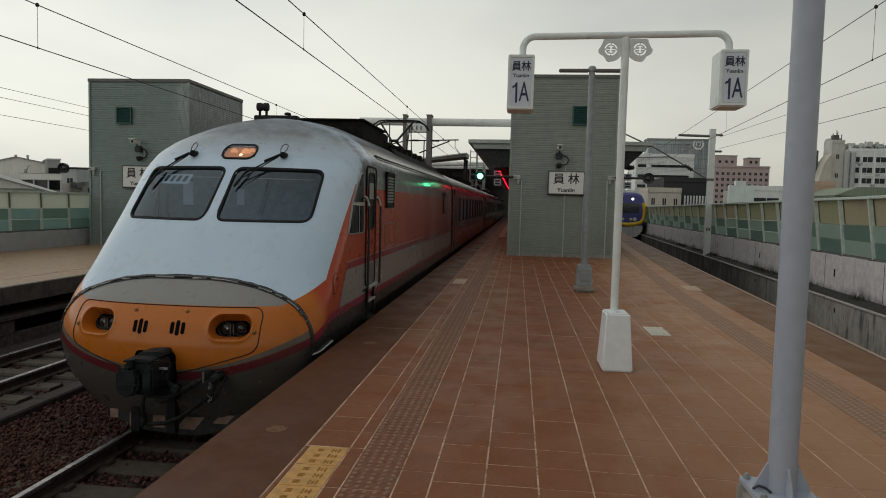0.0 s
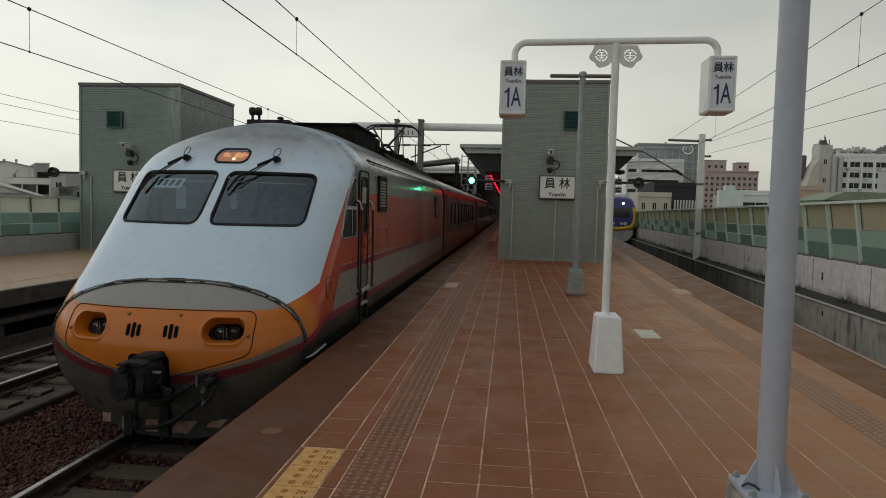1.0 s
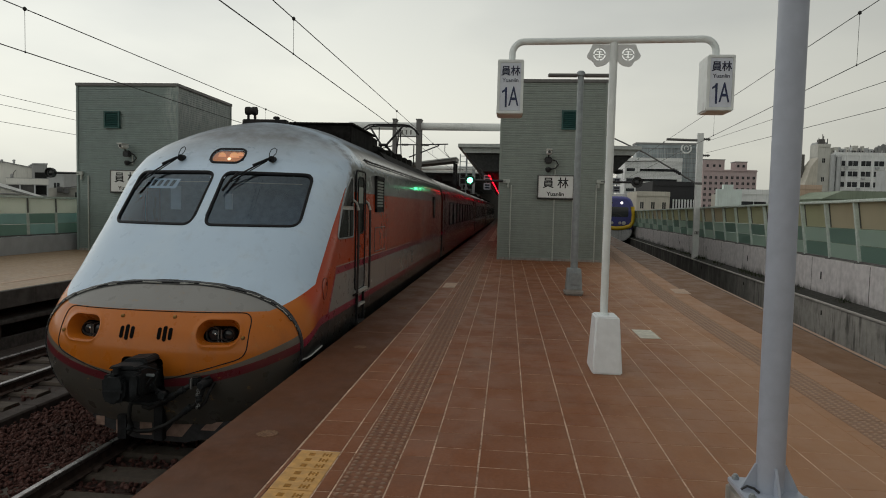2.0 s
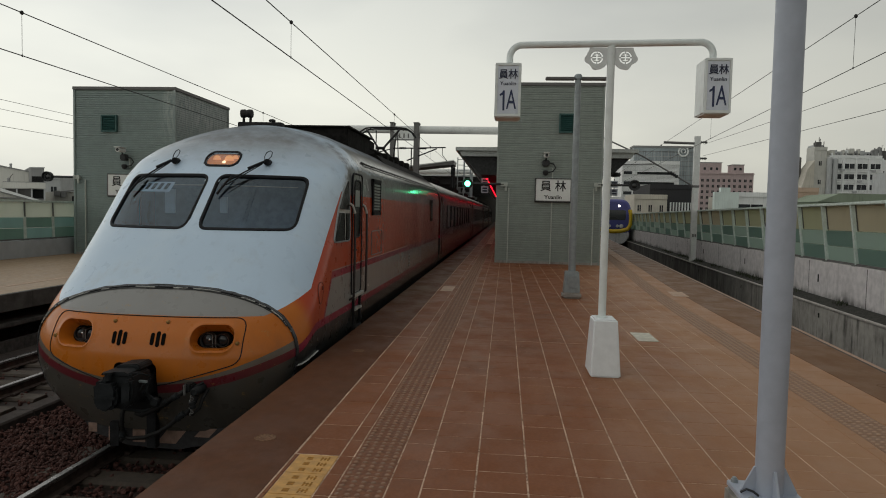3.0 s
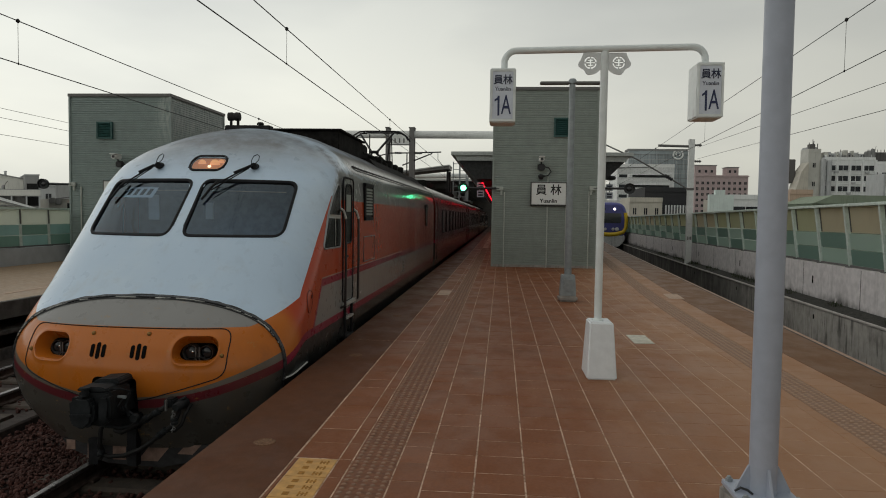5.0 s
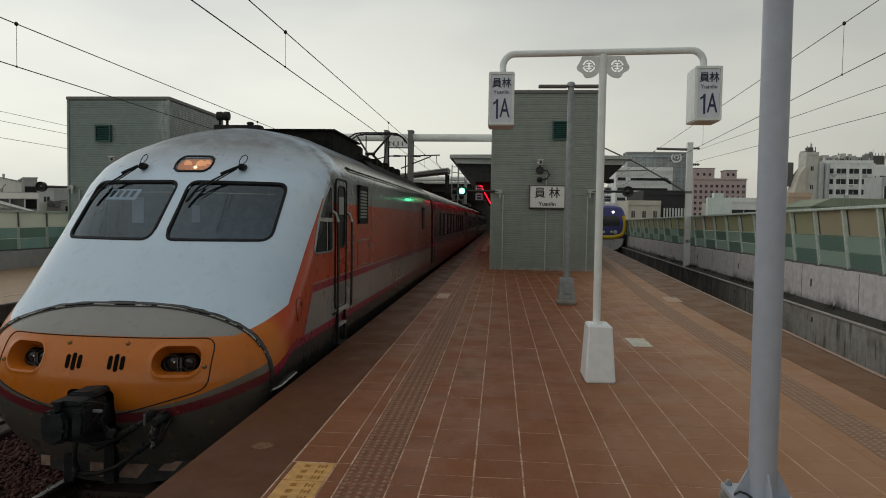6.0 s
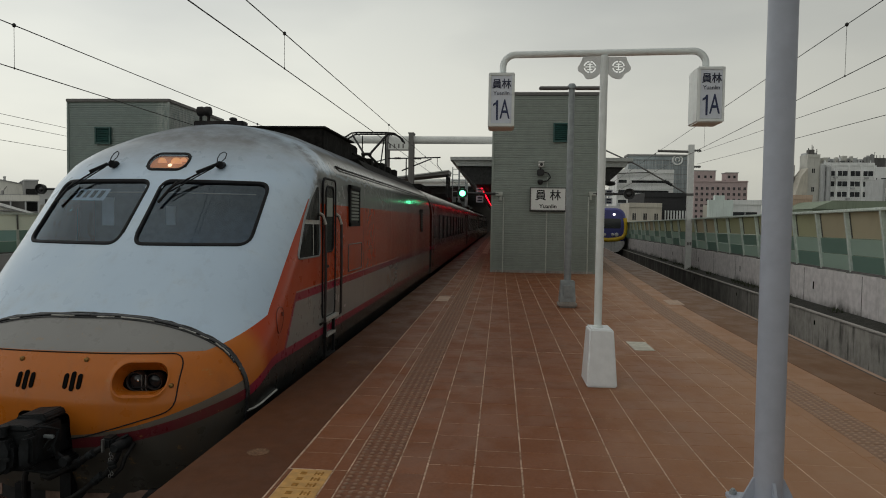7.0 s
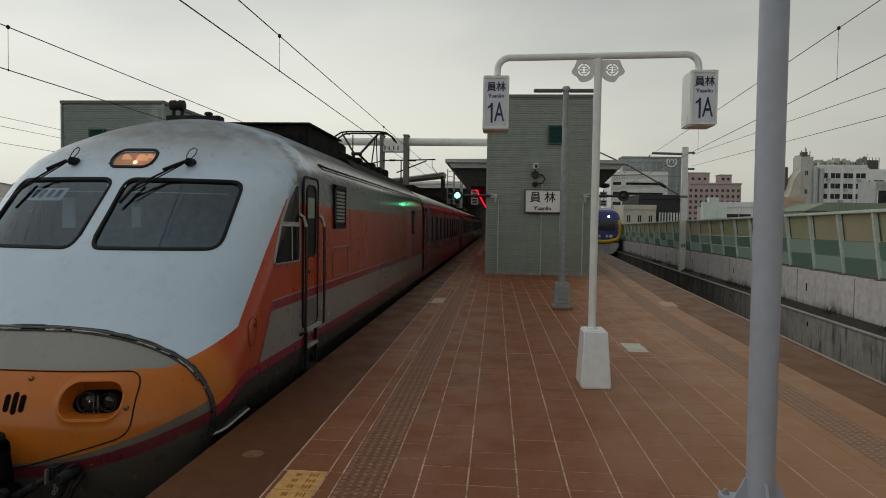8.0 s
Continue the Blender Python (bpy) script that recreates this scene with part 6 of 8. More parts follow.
part("nose_seam_bead", one_tube([p + Vector((0, 0, 0.003 * math.sin(9 * p.x + 31 * p.z))) for p in girth(0.488, 0.006, 1.28)], 0.0055, 6), M["seam"], loco, "worn bead under the seal")

part("nose_seam_lip", one_tube(ragged(girth(0.522, 0.004, 1.0), 0.005), 0.009, 6), M["seam"], loco, "torn edge of the sealing strip")
# pale slivers in place of highlights along the sealing strip
glint_path = girth(0.495, 0.014, 1.18)
for k in range(44):
    i = seam_rng.randrange(2, len(glint_path) - 4)
    part("seam_fleck", one_tube(ragged(glint_path[i:i + seam_rng.choice((2, 3, 3))], 0.004), seam_rng.uniform(0.003, 0.006), 5), M["pale_metal"], loco)

# service panel outline
pan = softened([(-1.05, 1.385), (0.945, 1.382), (0.945, 0.97), (0.19, 0.738), (-0.33, 0.738), (-1.06, 0.97)], 0.11, 5)
dense = []
for i in range(len(pan)):
    a, c = Vector(pan[i - 1]), Vector(pan[i])
    n = max(1, int((c - a).length / 0.06))
    dense += [tuple(a.lerp(c, k / n)) for k in range(n)]
part("panel_gap", one_tube([on_nose(x, z, 0.001) for x, z in dense], 0.0056, 6, closed=True), M["rubber"], loco, "black gap round the nose hatch")
for x, z in ((-0.344, 1.326), (0.20, 1.334), (0.897, 1.151), (-1.0, 1.151)):
    part("fastener", one_lathe([(0.019, 0.012), (0.019, -0.006), (0.012, -0.010)], 10, "y", on_nose(x, z, 0.004)), M["brass"], loco, "brass quarter-turn fastener")

# coupler bay, coupler, hoses
b = bmesh.new()
skin_ring(b, [(grown(COUPLER_BAY, 0.05), 0.0006), (grown(COUPLER_BAY, 0.02), 0.0012), (COUPLER_BAY, 0.0016)])
part("bay_rim", b, M["loco"], loco)
b = bmesh.new()
r = skin_ring(b, [(COUPLER_BAY, 0.004), (COUPLER_BAY, -0.06), (grown(COUPLER_BAY, -0.02), -0.30)])
b.faces.new(r[-1])
part("coupler_bay", b, M["black"], loco, "dark opening round the coupler")
def casting(outline, y0, y1, bevel):
    b = one_prism(outline, "y", y0, y1)
    bmesh.ops.bevel(b, geom=b.edges[:], offset=bevel, segments=2, affect="EDGES")
    return b


cp = part("coupler", casting([(-0.19, 0.70), (-0.20, 0.89), (-0.15, 0.925), (0.10, 0.935), (0.12, 0.82), (0.105, 0.67), (0.02, 0.62), (-0.09, 0.62), (-0.15, 0.65)], -0.36, -0.04, 0.016), M["coupler"], loco, "heavy dark cast-iron knuckle coupler")
part("head_cover", casting([(-0.20, 0.925), (-0.17, 0.955), (0.02, 0.965), (0.07, 0.945), (0.07, 0.925)], -0.37, -0.12, 0.008), M["coupler"], cp, "ribbed cover plate")
part("head_cover", casting([(-0.16, 0.955), (-0.13, 0.985), (0.06, 1.0), (0.09, 0.97), (0.09, 0.945)], -0.20, 0.04, 0.01), M["coupler"], cp)
part("knuckle", casting([(-0.215, 0.65), (-0.225, 0.86), (-0.16, 0.90), (-0.08, 0.895), (-0.07, 0.845), (0.0, 0.84), (0.01, 0.80), (-0.01, 0.66), (-0.08, 0.61), (-0.17, 0.62)], -0.455, -0.35, 0.028), M["coupler"], cp, "rounded knuckle jaw")
part("guard_arm", casting([(0.03, 0.66), (0.02, 0.80), (0.05, 0.90), (0.12, 0.915), (0.14, 0.85), (0.13, 0.70)], -0.43, -0.33, 0.022), M["coupler"], cp)
part("jaw_rib", casting([(-0.20, 0.72), (-0.20, 0.745), (0.0, 0.755), (0.0, 0.73)], -0.468, -0.45, 0.004), M["coupler"], cp)
part("knuckle_pin", one_lathe([(0.03, 0.89), (0.03, 0.945), (0.042, 0.95), (0.042, 0.968)], 10, "z", (-0.10, -0.40, 0)), M["coupler"], cp)
part("shank", one_box(-0.10, 0.09, -0.06, 0.45, 0.66, 0.86, 0.02), M["coupler"], cp)
part("lock_frame", one_tube([(0.075, -0.32, 0.945), (0.15, -0.28, 0.935), (0.205, -0.22, 0.90), (0.195, -0.22, 0.845), (0.15, -0.26, 0.83), (0.125, -0.28, 0.775), (0.09, -0.31, 0.80), (0.075, -0.32, 0.945)], 0.008, 6), M["coupler"], cp, "worn lock frame")
part("lock_frame", one_tube([(0.20, -0.22, 0.88), (0.17, -0.24, 0.78), (0.19, -0.22, 0.68)], 0.013, 6), M["coupler"], cp)
part("lock_lever", one_box(0.085, 0.19, -0.27, -0.245, 0.845, 0.868, 0.004), M["pole_grey"], cp)
part("lift_strut", one_tube([(0.14, -0.25, 0.76), (0.19, -0.2, 0.70), (0.24, -0.19, 0.655), (0.25, -0.18, 0.60)], 0.017, 6), M["coupler"], cp)
part("lift_lug", one_lathe([(0.035, -0.03), (0.04, -0.02), (0.04, 0.02), (0.03, 0.03)], 12, "y", (0.235, -0.2, 0.655)), M["coupler"], cp)
part("uncoupling_bar", one_tube([(-0.46, -0.02, 0.72), (-0.30, -0.12, 0.72), (-0.10, -0.2, 0.575), (0.10, -0.2, 0.56), (0.30, -0.14, 0.60), (0.42, -0.08, 0.71), (0.60, 0.02, 0.80)], 0.012, 6), M["coupler"], cp, "thin uncoupling rod")
cp.location.x = 0.035
part("coupler_carrier", one_box(-0.16, 0.16, -0.06, 0.16, 0.50, 0.63, 0.015), M["black"], cp)
part("air_hose", one_tube([(0.05, -0.14, 0.52), (0.13, -0.18, 0.515), (0.22, -0.17, 0.565), (0.33, -0.15, 0.63), (0.44, -0.12, 0.70), (0.50, -0.08, 0.735), (0.53, -0.03, 0.76)], 0.023, 8), M["hose"], loco, "black rubber air hose")
part("air_hose", one_tube([(0.585, 0.0, 0.70), (0.60, -0.09, 0.64), (0.555, -0.12, 0.56), (0.467, -0.13, 0.495), (0.37, -0.13, 0.415), (0.266, -0.13, 0.345), (0.122, -0.13, 0.285), (-0.02, -0.13, 0.27), (-0.10, -0.12, 0.295)], 0.021, 8), M["hose"], loco, "black rubber air hose")
part("air_hose", one_tube([(-0.05, -0.12, 0.62), (-0.07, -0.17, 0.52), (-0.085, -0.16, 0.40), (-0.07, -0.13, 0.28), (-0.12, -0.11, 0.24)], 0.02, 8), M["hose"], loco, "black rubber air hose")
part("air_hose", one_tube([(0.66, 0.06, 0.72), (0.66, -0.06, 0.66), (0.64, -0.08, 0.58), (0.585, -0.10, 0.52), (0.50, -0.10, 0.53)], 0.017, 8), M["hose"], loco, "black rubber air hose")
for x, z, a in ((0.335, 0.633, 62), (0.30, 0.61, 62), (0.47, 0.497, 48), (0.50, 0.522, 48), (0.43, 0.69, 58), (-0.085, 0.31, 10), (0.60, 0.62, -10)):
    b = one_lathe([(0.026, -0.03), (0.031, -0.022), (0.031, -0.004), (0.026, 0.0), (0.026, 0.012), (0.032, 0.016), (0.032, 0.03)], 10)
    b.transform(pose(x, -0.14, z, 0, a, 0))
    part("hose_fitting", b, M["coupler"], loco, "scuffed dark hose fitting")
for k in range(9):
    q = 2 * math.pi * k / 9
    part("chain_link", one_tube([Vector((0.585 + 0.010 * math.sin(2.1 * k), -0.135, 0.70 - 0.021 * k)) + Vector((0.009 * math.cos(j) * (k % 2 + 0.4), 0.008 * math.cos(j) * (1 - k % 2), 0.014 * math.sin(j))) for j in (0, 1.05, 2.1, 3.14, 4.2, 5.25)], 0.0035, 5, closed=True), M["steel"], loco, "bright chain link")
part("hose_cock", one_box(0.47, 0.56, -0.09, 0.03, 0.725, 0.80, 0.014), M["coupler"], loco)
part("hose_cock", one_lathe([(0.03, -0.12), (0.04, -0.1), (0.04, 0.0), (0.05, 0.02), (0.05, 0.06)], 12, "y", (0.60, 0, 0.735)), M["coupler"], loco)
part("cock_handle", one_box(0.50, 0.515, -0.12, -0.09, 0.70, 0.80, 0.003), M["siding_trim"], loco)
part("foot_bracket", one_box(0.02, 0.11, 0.1, 0.18, 0.10, 0.5), M["black"], loco, soft=0)
part("foot_bracket", one_box(-0.36, -0.27, 0.1, 0.16, 0.10, 0.34), M["black"], loco, soft=0)

# plough with slanted bands
pl = part("plough", one_prism([(-0.74, 0.27), (0.78, 0.27), (0.66, 0.12), (0.25, 0.03), (-0.28, 0.05), (-0.66, 0.17)], "y", 0.28, 0.31), M["stripe_dark"], loco, "dark plough with pale slanted bands", soft=0)
for x, w, lean in ((-0.65, 0.09, 0.0), (-0.42, 0.12, 0.0), (-0.16, 0.13, 0.0), (0.165, 0.20, 0.10), (0.52, 0.15, 0.06)):
    low = 0.17 if abs(x) > 0.5 else 0.09
    part("plough_band", one_prism([(x - w / 2 + lean, 0.262), (x + w / 2 + lean, 0.262), (x + w / 2 - lean * 0.4, low), (x - w / 2 - lean * 0.4, low)][::-1], "y", 0.274, 0.2795), M["stripe_pale"], pl, "faded pale band", soft=0)

# cab inside
cab = part("cab_lining", one_box(-1.22, 1.22, 2.55, 2.62, 1.9, 3.02), M["cab"], loco, "grey cab bulkhead behind the windscreen", soft=0)
part("notice", one_box(-0.79, -0.655, 2.0, 2.012, 2.385, 2.685), M["paper"], cab, "pale paper notice hung behind the windscreen", soft=0)
part("notice", one_box(-0.077, 0.02, 2.0, 2.012, 2.40, 2.60), M["paper"], cab, "small pale notice hung behind the windscreen", soft=0)
# pale bar made to stand for the bright line reflected in each pane
for s in (-1, 1):
    part("visor_rail", one_tube([on_nose(x * s, 2.775 - 0.01 * x, -0.06) for x in (0.12, 0.35, 0.6, 0.85, 1.0)], 0.006, 6), M["pale_metal"], cab, "thin pale bar behind the glass in place of a reflected line")
part("cab_floor", one_box(-1.3, 1.3, 1.5, 2.55, 1.85, 1.9), M["cabdark"], loco, soft=0)
part("console", one_prism([(1.25, 1.9), (1.6, 1.9), (1.68, 2.18), (1.36, 2.24)], "x", -1.05, 1.05), M["cabdark"], loco, "dark driving desk", soft=0)
def card(x0, x1, z0, z1, off, mat_, name, parent, label=""):
    return part(name, outward(skin_patch(bmesh.new(), dense_outline([(x0, z0), (x1, z0), (x1 + 0.02, z1), (x0 + 0.02, z1)], 0.08), off, 2)), mat_, parent, label, normals=False)


number_card = card(-0.90, -0.50, 2.665, 2.785, -0.035, M["paper"], "number_card", loco, "pale card behind the windscreen with dark bars")
for k in range(4):
    card(-0.865 + 0.09 * k, -0.815 + 0.09 * k, 2.69, 2.765, -0.030, M["void"], "card_bar", number_card)


# side fittings on both flanks
W = 1.46


def on_side(s, y, z, off=0.0):
    """The point of the flank at (y, z), where the nose has begun to curve in or not."""
    def plain(y, z):
        c, w, d = row(z)
        e = min(1.0, max(0.0, (y - c) / d))
        return Vector((w * (1 - (1 - e) ** 2) ** 0.4, y, z))
    p = plain(y, z)
    n = (plain(y + 0.01, z) - plain(y - 0.01, z)).cross(plain(y, z + 0.01) - plain(y, z - 0.01)).normalized()
    p = p + n * off
    return Vector((s * p.x, p.y, p.z))


def side_ring(bm, s, levels):
    rings = [[bm.verts.new(on_side(s, y, z, off)) for y, z in poly] for poly, off in levels]
    for a, b in zip(rings, rings[1:]):
        for i in range(len(a)):
            bm.faces.new((a[i - 1], a[i], b[i], b[i - 1]))
    return rings


def side_patch(s, poly, off, rings=4):
    bm = bmesh.new()
    cy, cz = sum(p[0] for p in poly) / len(poly), sum(p[1] for p in poly) / len(poly)
    r = side_ring(bm, s, [([(cy + (y - cy) * k / rings, cz + (z - cz) * k / rings) for y, z in poly], off) for k in range(rings, 0, -1)])
    c = bm.verts.new(on_side(s, cy, cz, off))
    for i in range(len(poly)):
        bm.faces.new((r[-1][i - 1], r[-1][i], c))
    return bm


def flank(s):
    lo, hi = (W, W + 0.012) if s > 0 else (-W - 0.012, -W)
    def plate(outline, a, b):
        x0, x1 = sorted((s * (W + a), s * (W + b)))
        return one_prism(outline, "x", x0, x1)
    win = dense_outline(softened([(1.67, 2.09), (2.46, 2.085), (2.46, 2.84), (2.37, 2.85), (2.17, 2.70), (1.94, 2.46), (1.75, 2.2)], 0.06, 4), 0.05)
    w = part("cab_window", side_patch(s, win, 0.004), M["dark_glass"], loco, "dark cab side window with a pale frame")
    b = bmesh.new()
    side_ring(b, s, [(grown(win, 0.017), 0.0), (grown(win, 0.013), 0.012), (grown(win, 0.0), 0.014), (grown(win, -0.004), 0.003)])
    part("window_frame", b, M["pole_grey"], w)
    part("glazing_bar", side_patch(s, dense_outline([(1.92, 2.435), (2.46, 2.43), (2.46, 2.475), (1.96, 2.48)], 0.06), 0.014, 1), M["pale_metal"], w)
    part("glazing_bar", side_patch(s, dense_outline([(2.17, 2.1), (2.195, 2.1), (2.195, 2.44), (2.17, 2.44)], 0.06), 0.012, 1), M["conduit"], w)
    d = part("cab_door", plate(rounded(2.60, 3.14, 1.36, 2.94, 0.07), -0.03, 0.004), M["loco"], loco, "orange cab door with a tall rounded window", soft=0)
    b = bmesh.new()
    tube(b, [(s * (W + 0.004), y, z) for y, z in rounded(2.585, 3.155, 1.35, 2.955, 0.08)], 0.014, 6, closed=True)
    part("door_gap", b, M["rubber"], d)
    part("door_window", plate(rounded(2.70, 3.04, 2.12, 2.86, 0.08), 0.003, 0.008), M["dark_glass"], d, soft=0)
    part("door_notice", plate([(2.74, 2.52), (3.0, 2.52), (3.0, 2.74), (2.74, 2.74)], 0.008, 0.01), M["siding"], d, "pale notice in the door window", soft=0)
    b = bmesh.new()
    tube(b, [(s * (W + 0.010), y, z) for y, z in rounded(2.69, 3.05, 2.11, 2.87, 0.085)], 0.010, 6, closed=True)
    part("window_seal", b, M["rubber"], d)
    part("door_handle", plate([(2.68, 1.93), (2.80, 1.93), (2.80, 1.955), (2.68, 1.955)], 0.0, 0.03), M["black"], d, soft=0)
    part("door_sill", plate([(2.58, 1.32), (3.16, 1.32), (3.16, 1.355), (2.58, 1.355)], 0.0, 0.06), M["pale_metal"], d, soft=0)
    part("kick_plate", plate([(2.63, 1.38), (3.11, 1.38), (3.11, 1.64), (2.63, 1.64)], 0.004, 0.007), M["siding_trim"], d, soft=0)
    for y in (2.50, 3.25):
        part("grab_rail", one_tube([(s * W, y, 1.30), (s * (W + 0.06), y, 1.34), (s * (W + 0.065), y, 1.9), (s * (W + 0.06), y, 2.42), (s * (W + 0.03), y - 0.02, 2.52), (s * W, y - 0.04, 2.54)], 0.016, 8), M["handrail"], loco, "dark grab rail beside the cab door")
        part("rail_cap", one_tube([(s * (W + 0.06), y, 2.43), (s * (W + 0.032), y - 0.02, 2.53), (s * W, y - 0.045, 2.555)], 0.019, 8), M["pale_metal"], loco)
    for z in (0.62, 0.88, 1.13):
        part("step", one_box(*sorted((s * (W - 0.16), s * (W + 0.05))), 2.68, 3.06, z, z + 0.03, 0.004), M["pale_metal" if z > 1.0 else "black"], loco, "cab step", soft=0)
    part("step_plate", plate([(2.66, 0.55), (2.70, 0.55), (2.70, 1.3), (2.66, 1.3)], 0.0, 0.03), M["black"], loco, soft=0)
    part("step_plate", plate([(3.05, 0.55), (3.09, 0.55), (3.09, 1.3), (3.05, 1.3)], 0.0, 0.03), M["black"], loco, soft=0)
    for y0, y1, z0, z1, n in ((3.92, 4.56, 2.40, 2.95, 9), (11.95, 12.3, 2.22, 2.78, 7)):
        v = part("side_grille", plate([(y0, z0), (y1, z0), (y1, z1), (y0, z1)], -0.02, 0.003), M["black"], loco, "dark louvred air grille", soft=0)
        for a in ([(y0, z0), (y1, z0), (y1, z0 + 0.05), (y0, z0 + 0.05)], [(y0, z1 - 0.05), (y1, z1 - 0.05), (y1, z1), (y0, z1)], [(y0, z0), (y0 + 0.06, z0), (y0 + 0.06, z1), (y0, z1)], [(y1 - 0.06, z0), (y1, z0), (y1, z1), (y1 - 0.06, z1)]):
            part("grille_frame", plate(a, 0.0, 0.018), M["rubber"], v, soft=0)
        for k in range(n):
            z = z0 + 0.07 + (z1 - z0 - 0.14) * (k + 0.5) / n
            part("slat", plate([(y0 + 0.1, z - 0.012), (y1 - 0.1, z - 0.012), (y1 - 0.1, z + 0.014), (y0 + 0.1, z + 0.014)], 0.0, 0.02), M["siding"], v, soft=0)
    b = bmesh.new()
    tube(b, [(s * (W + 0.003), y, z) for y, z in rounded(3.9, 4.75, 1.80, 2.16, 0.03)], 0.007, 5, closed=True)
    part("hatch_gap", b, M["siding_trim"], loco, "thin outline of a side hatch")
    oval = [(1.13 + 0.075 * math.cos(q) + 0.3 * 0.11 * math.sin(q), 1.552 + 0.115 * math.sin(q)) for q in (2 * math.pi * k / 28 for k in range(28))]
    b = side_patch(s, oval, 0.006)
    side_ring(b, s, [(oval, 0.006), (grown(oval, 0.004), 0.0)])
    o = part("filler_flap", b, M["loco"], loco, "flush oval filler flap")
    b = bmesh.new()
    tube(b, [on_side(s, y, z, 0.005) for y, z in oval], 0.005, 5, closed=True)
    part("flap_gap", b, M["flap_gap"], o)
    part("flap_latch", one_tube([on_side(s, 1.165, 1.585, 0.01), on_side(s, 1.175, 1.62, 0.01)], 0.011, 6), M["flap_gap"], o)
    part("gutter", one_tube([(s * 1.345, 3.62, 3.165), (s * 1.375, 3.85, 3.145), (s * 1.385, LOCO_END, 3.145)], 0.013, 6), M["rubber"], loco, "dark roof gutter")
    part("skirt_strip", one_tube([on_side(s, y, 0.86 + 0.05 * y, 0.012) for y in (0.50, 0.58, 0.68, 0.8, 0.95, 1.1)], 0.010, 6), M["pale_metal"], loco, "bright worn strip along the skirt")
    for y in (4.9, 7.4, 9.9, 12.5):
        part("panel_joint", plate([(y, 1.25), (y + 0.008, 1.25), (y + 0.008, 3.0), (y, 3.0)], 0.0, 0.002), M["siding_trim"], loco, soft=0)
    for k in range(4):
        part("data_mark", plate([(7.9, 1.33 + 0.07 * k), (8.1, 1.33 + 0.07 * k), (8.1, 1.36 + 0.07 * k), (7.9, 1.36 + 0.07 * k)], 0.001, 0.003), M["siding_trim"], loco, soft=0)


flank(1)
flank(-1)

# roof gear
horn = part("horn", one_lathe([(0.03, -0.085), (0.058, -0.08), (0.062, -0.03), (0.05, 0.0), (0.062, 0.03), (0.058, 0.08), (0.03, 0.085)], 16, "x", (-0.27, 3.35, 3.82)), M["black"], loco, "dark twin horn on short legs over the cab")
for x in (-0.32, -0.22):
    part("horn_leg", one_tube([(x, 3.36, 3.66), (x + 0.005, 3.35, 3.81)], 0.02, 8), M["black"], horn)
part("horn_foot", one_box(-0.38, 0.26, 3.28, 3.44, 3.60, 3.695, 0.01), M["black"], horn)
part("horn_valve", one_lathe([(0.05, 3.71), (0.05, 3.73), (0.03, 3.745)], 10, "z", (0.1, 3.36, 0)), M["black"], horn)
part("roof_fairing", one_box(-0.80, 0.80, 5.05, 6.95, 3.45, 3.85, 0.02), M["grime"], loco, "large sooty black equipment box on the roof", soft=0)
part("roof_fairing_lid", one_box(-0.84, 0.84, 5.0, 7.0, 3.85, 3.875), M["grime"], loco, soft=0)
part("roof_deck", one_prism([(-1.22, 3.26), (1.22, 3.26), (0.95, 3.55), (-0.95, 3.55)], "y", 6.8, 13.8), M["grime"], loco, "sooty roof walkway", soft=0)
for y in (7.4, 8.1, 8.8, 9.5, 10.3, 11.2):
    part("roof_unit", one_box(-0.62, 0.62, y, y + 0.5, 3.5, 3.5 + 0.12 + 0.08 * ((y * 7) % 2), 0.03), M["grime"], loco, "sooty roof unit")
    part("roof_lug", one_box(0.62, 0.92, y + 0.08, y + 0.34, 3.48, 3.6 + 0.11 * ((y * 3) % 1.3), 0.02), M["grime"], loco, "sooty cable box")
part("roof_unit", one_box(-0.55, 0.58, 7.25, 8.5, 3.5, 3.96, 0.03), M["grime"], loco, "tall sooty roof unit")
part("roof_unit", one_box(-0.50, 0.50, 9.1, 10.0, 3.5, 3.86, 0.03), M["grime"], loco)
for y in (8.8, 10.3, 10.9, 11.5):
    part("roof_insulator", one_lathe([(0.05, 3.5), (0.09, 3.55), (0.05, 3.6), (0.09, 3.65), (0.05, 3.7), (0.09, 3.75), (0.04, 3.82)], 10, "z", (0.45, y, 0)), M["grime"], loco, "dark ribbed insulator")
    part("roof_insulator", one_lathe([(0.05, 3.5), (0.09, 3.55), (0.05, 3.6), (0.09, 3.65), (0.05, 3.7), (0.09, 3.75), (0.04, 3.82)], 10, "z", (-0.45, y, 0)), M["grime"], loco)
part("roof_bus", one_tube([(0.45, 8.6, 3.92), (0.45, 9.0, 3.84), (0.45, 11.6, 3.84), (0.25, 12.3, 3.72)], 0.022, 6), M["grime"], loco)
part("roof_bus", one_tube([(0.7, 7.5, 3.72), (0.7, 11.5, 3.72), (0.3, 12.2, 3.72)], 0.02, 6), M["grime"], loco, "roof conductor")

# pantograph
pg = part("pantograph_base", one_box(-0.55, 0.55, 12.35, 13.75, 3.62, 3.70, 0.01), M["black"], loco, "dark pantograph base frame", soft=0)
TOPZ = 4.845
part("lower_arm", one_tube([(-0.42, 13.65, 3.7), (-0.05, 12.2, 4.18)], 0.03, 8), M["black"], loco)
part("lower_arm", one_tube([(0.42, 13.65, 3.7), (0.05, 12.2, 4.18)], 0.03, 8), M["black"], loco)
part("upper_arm", one_tube([(-0.05, 12.2, 4.18), (-0.58, 13.2, TOPZ - 0.05)], 0.026, 8), M["black"], loco)
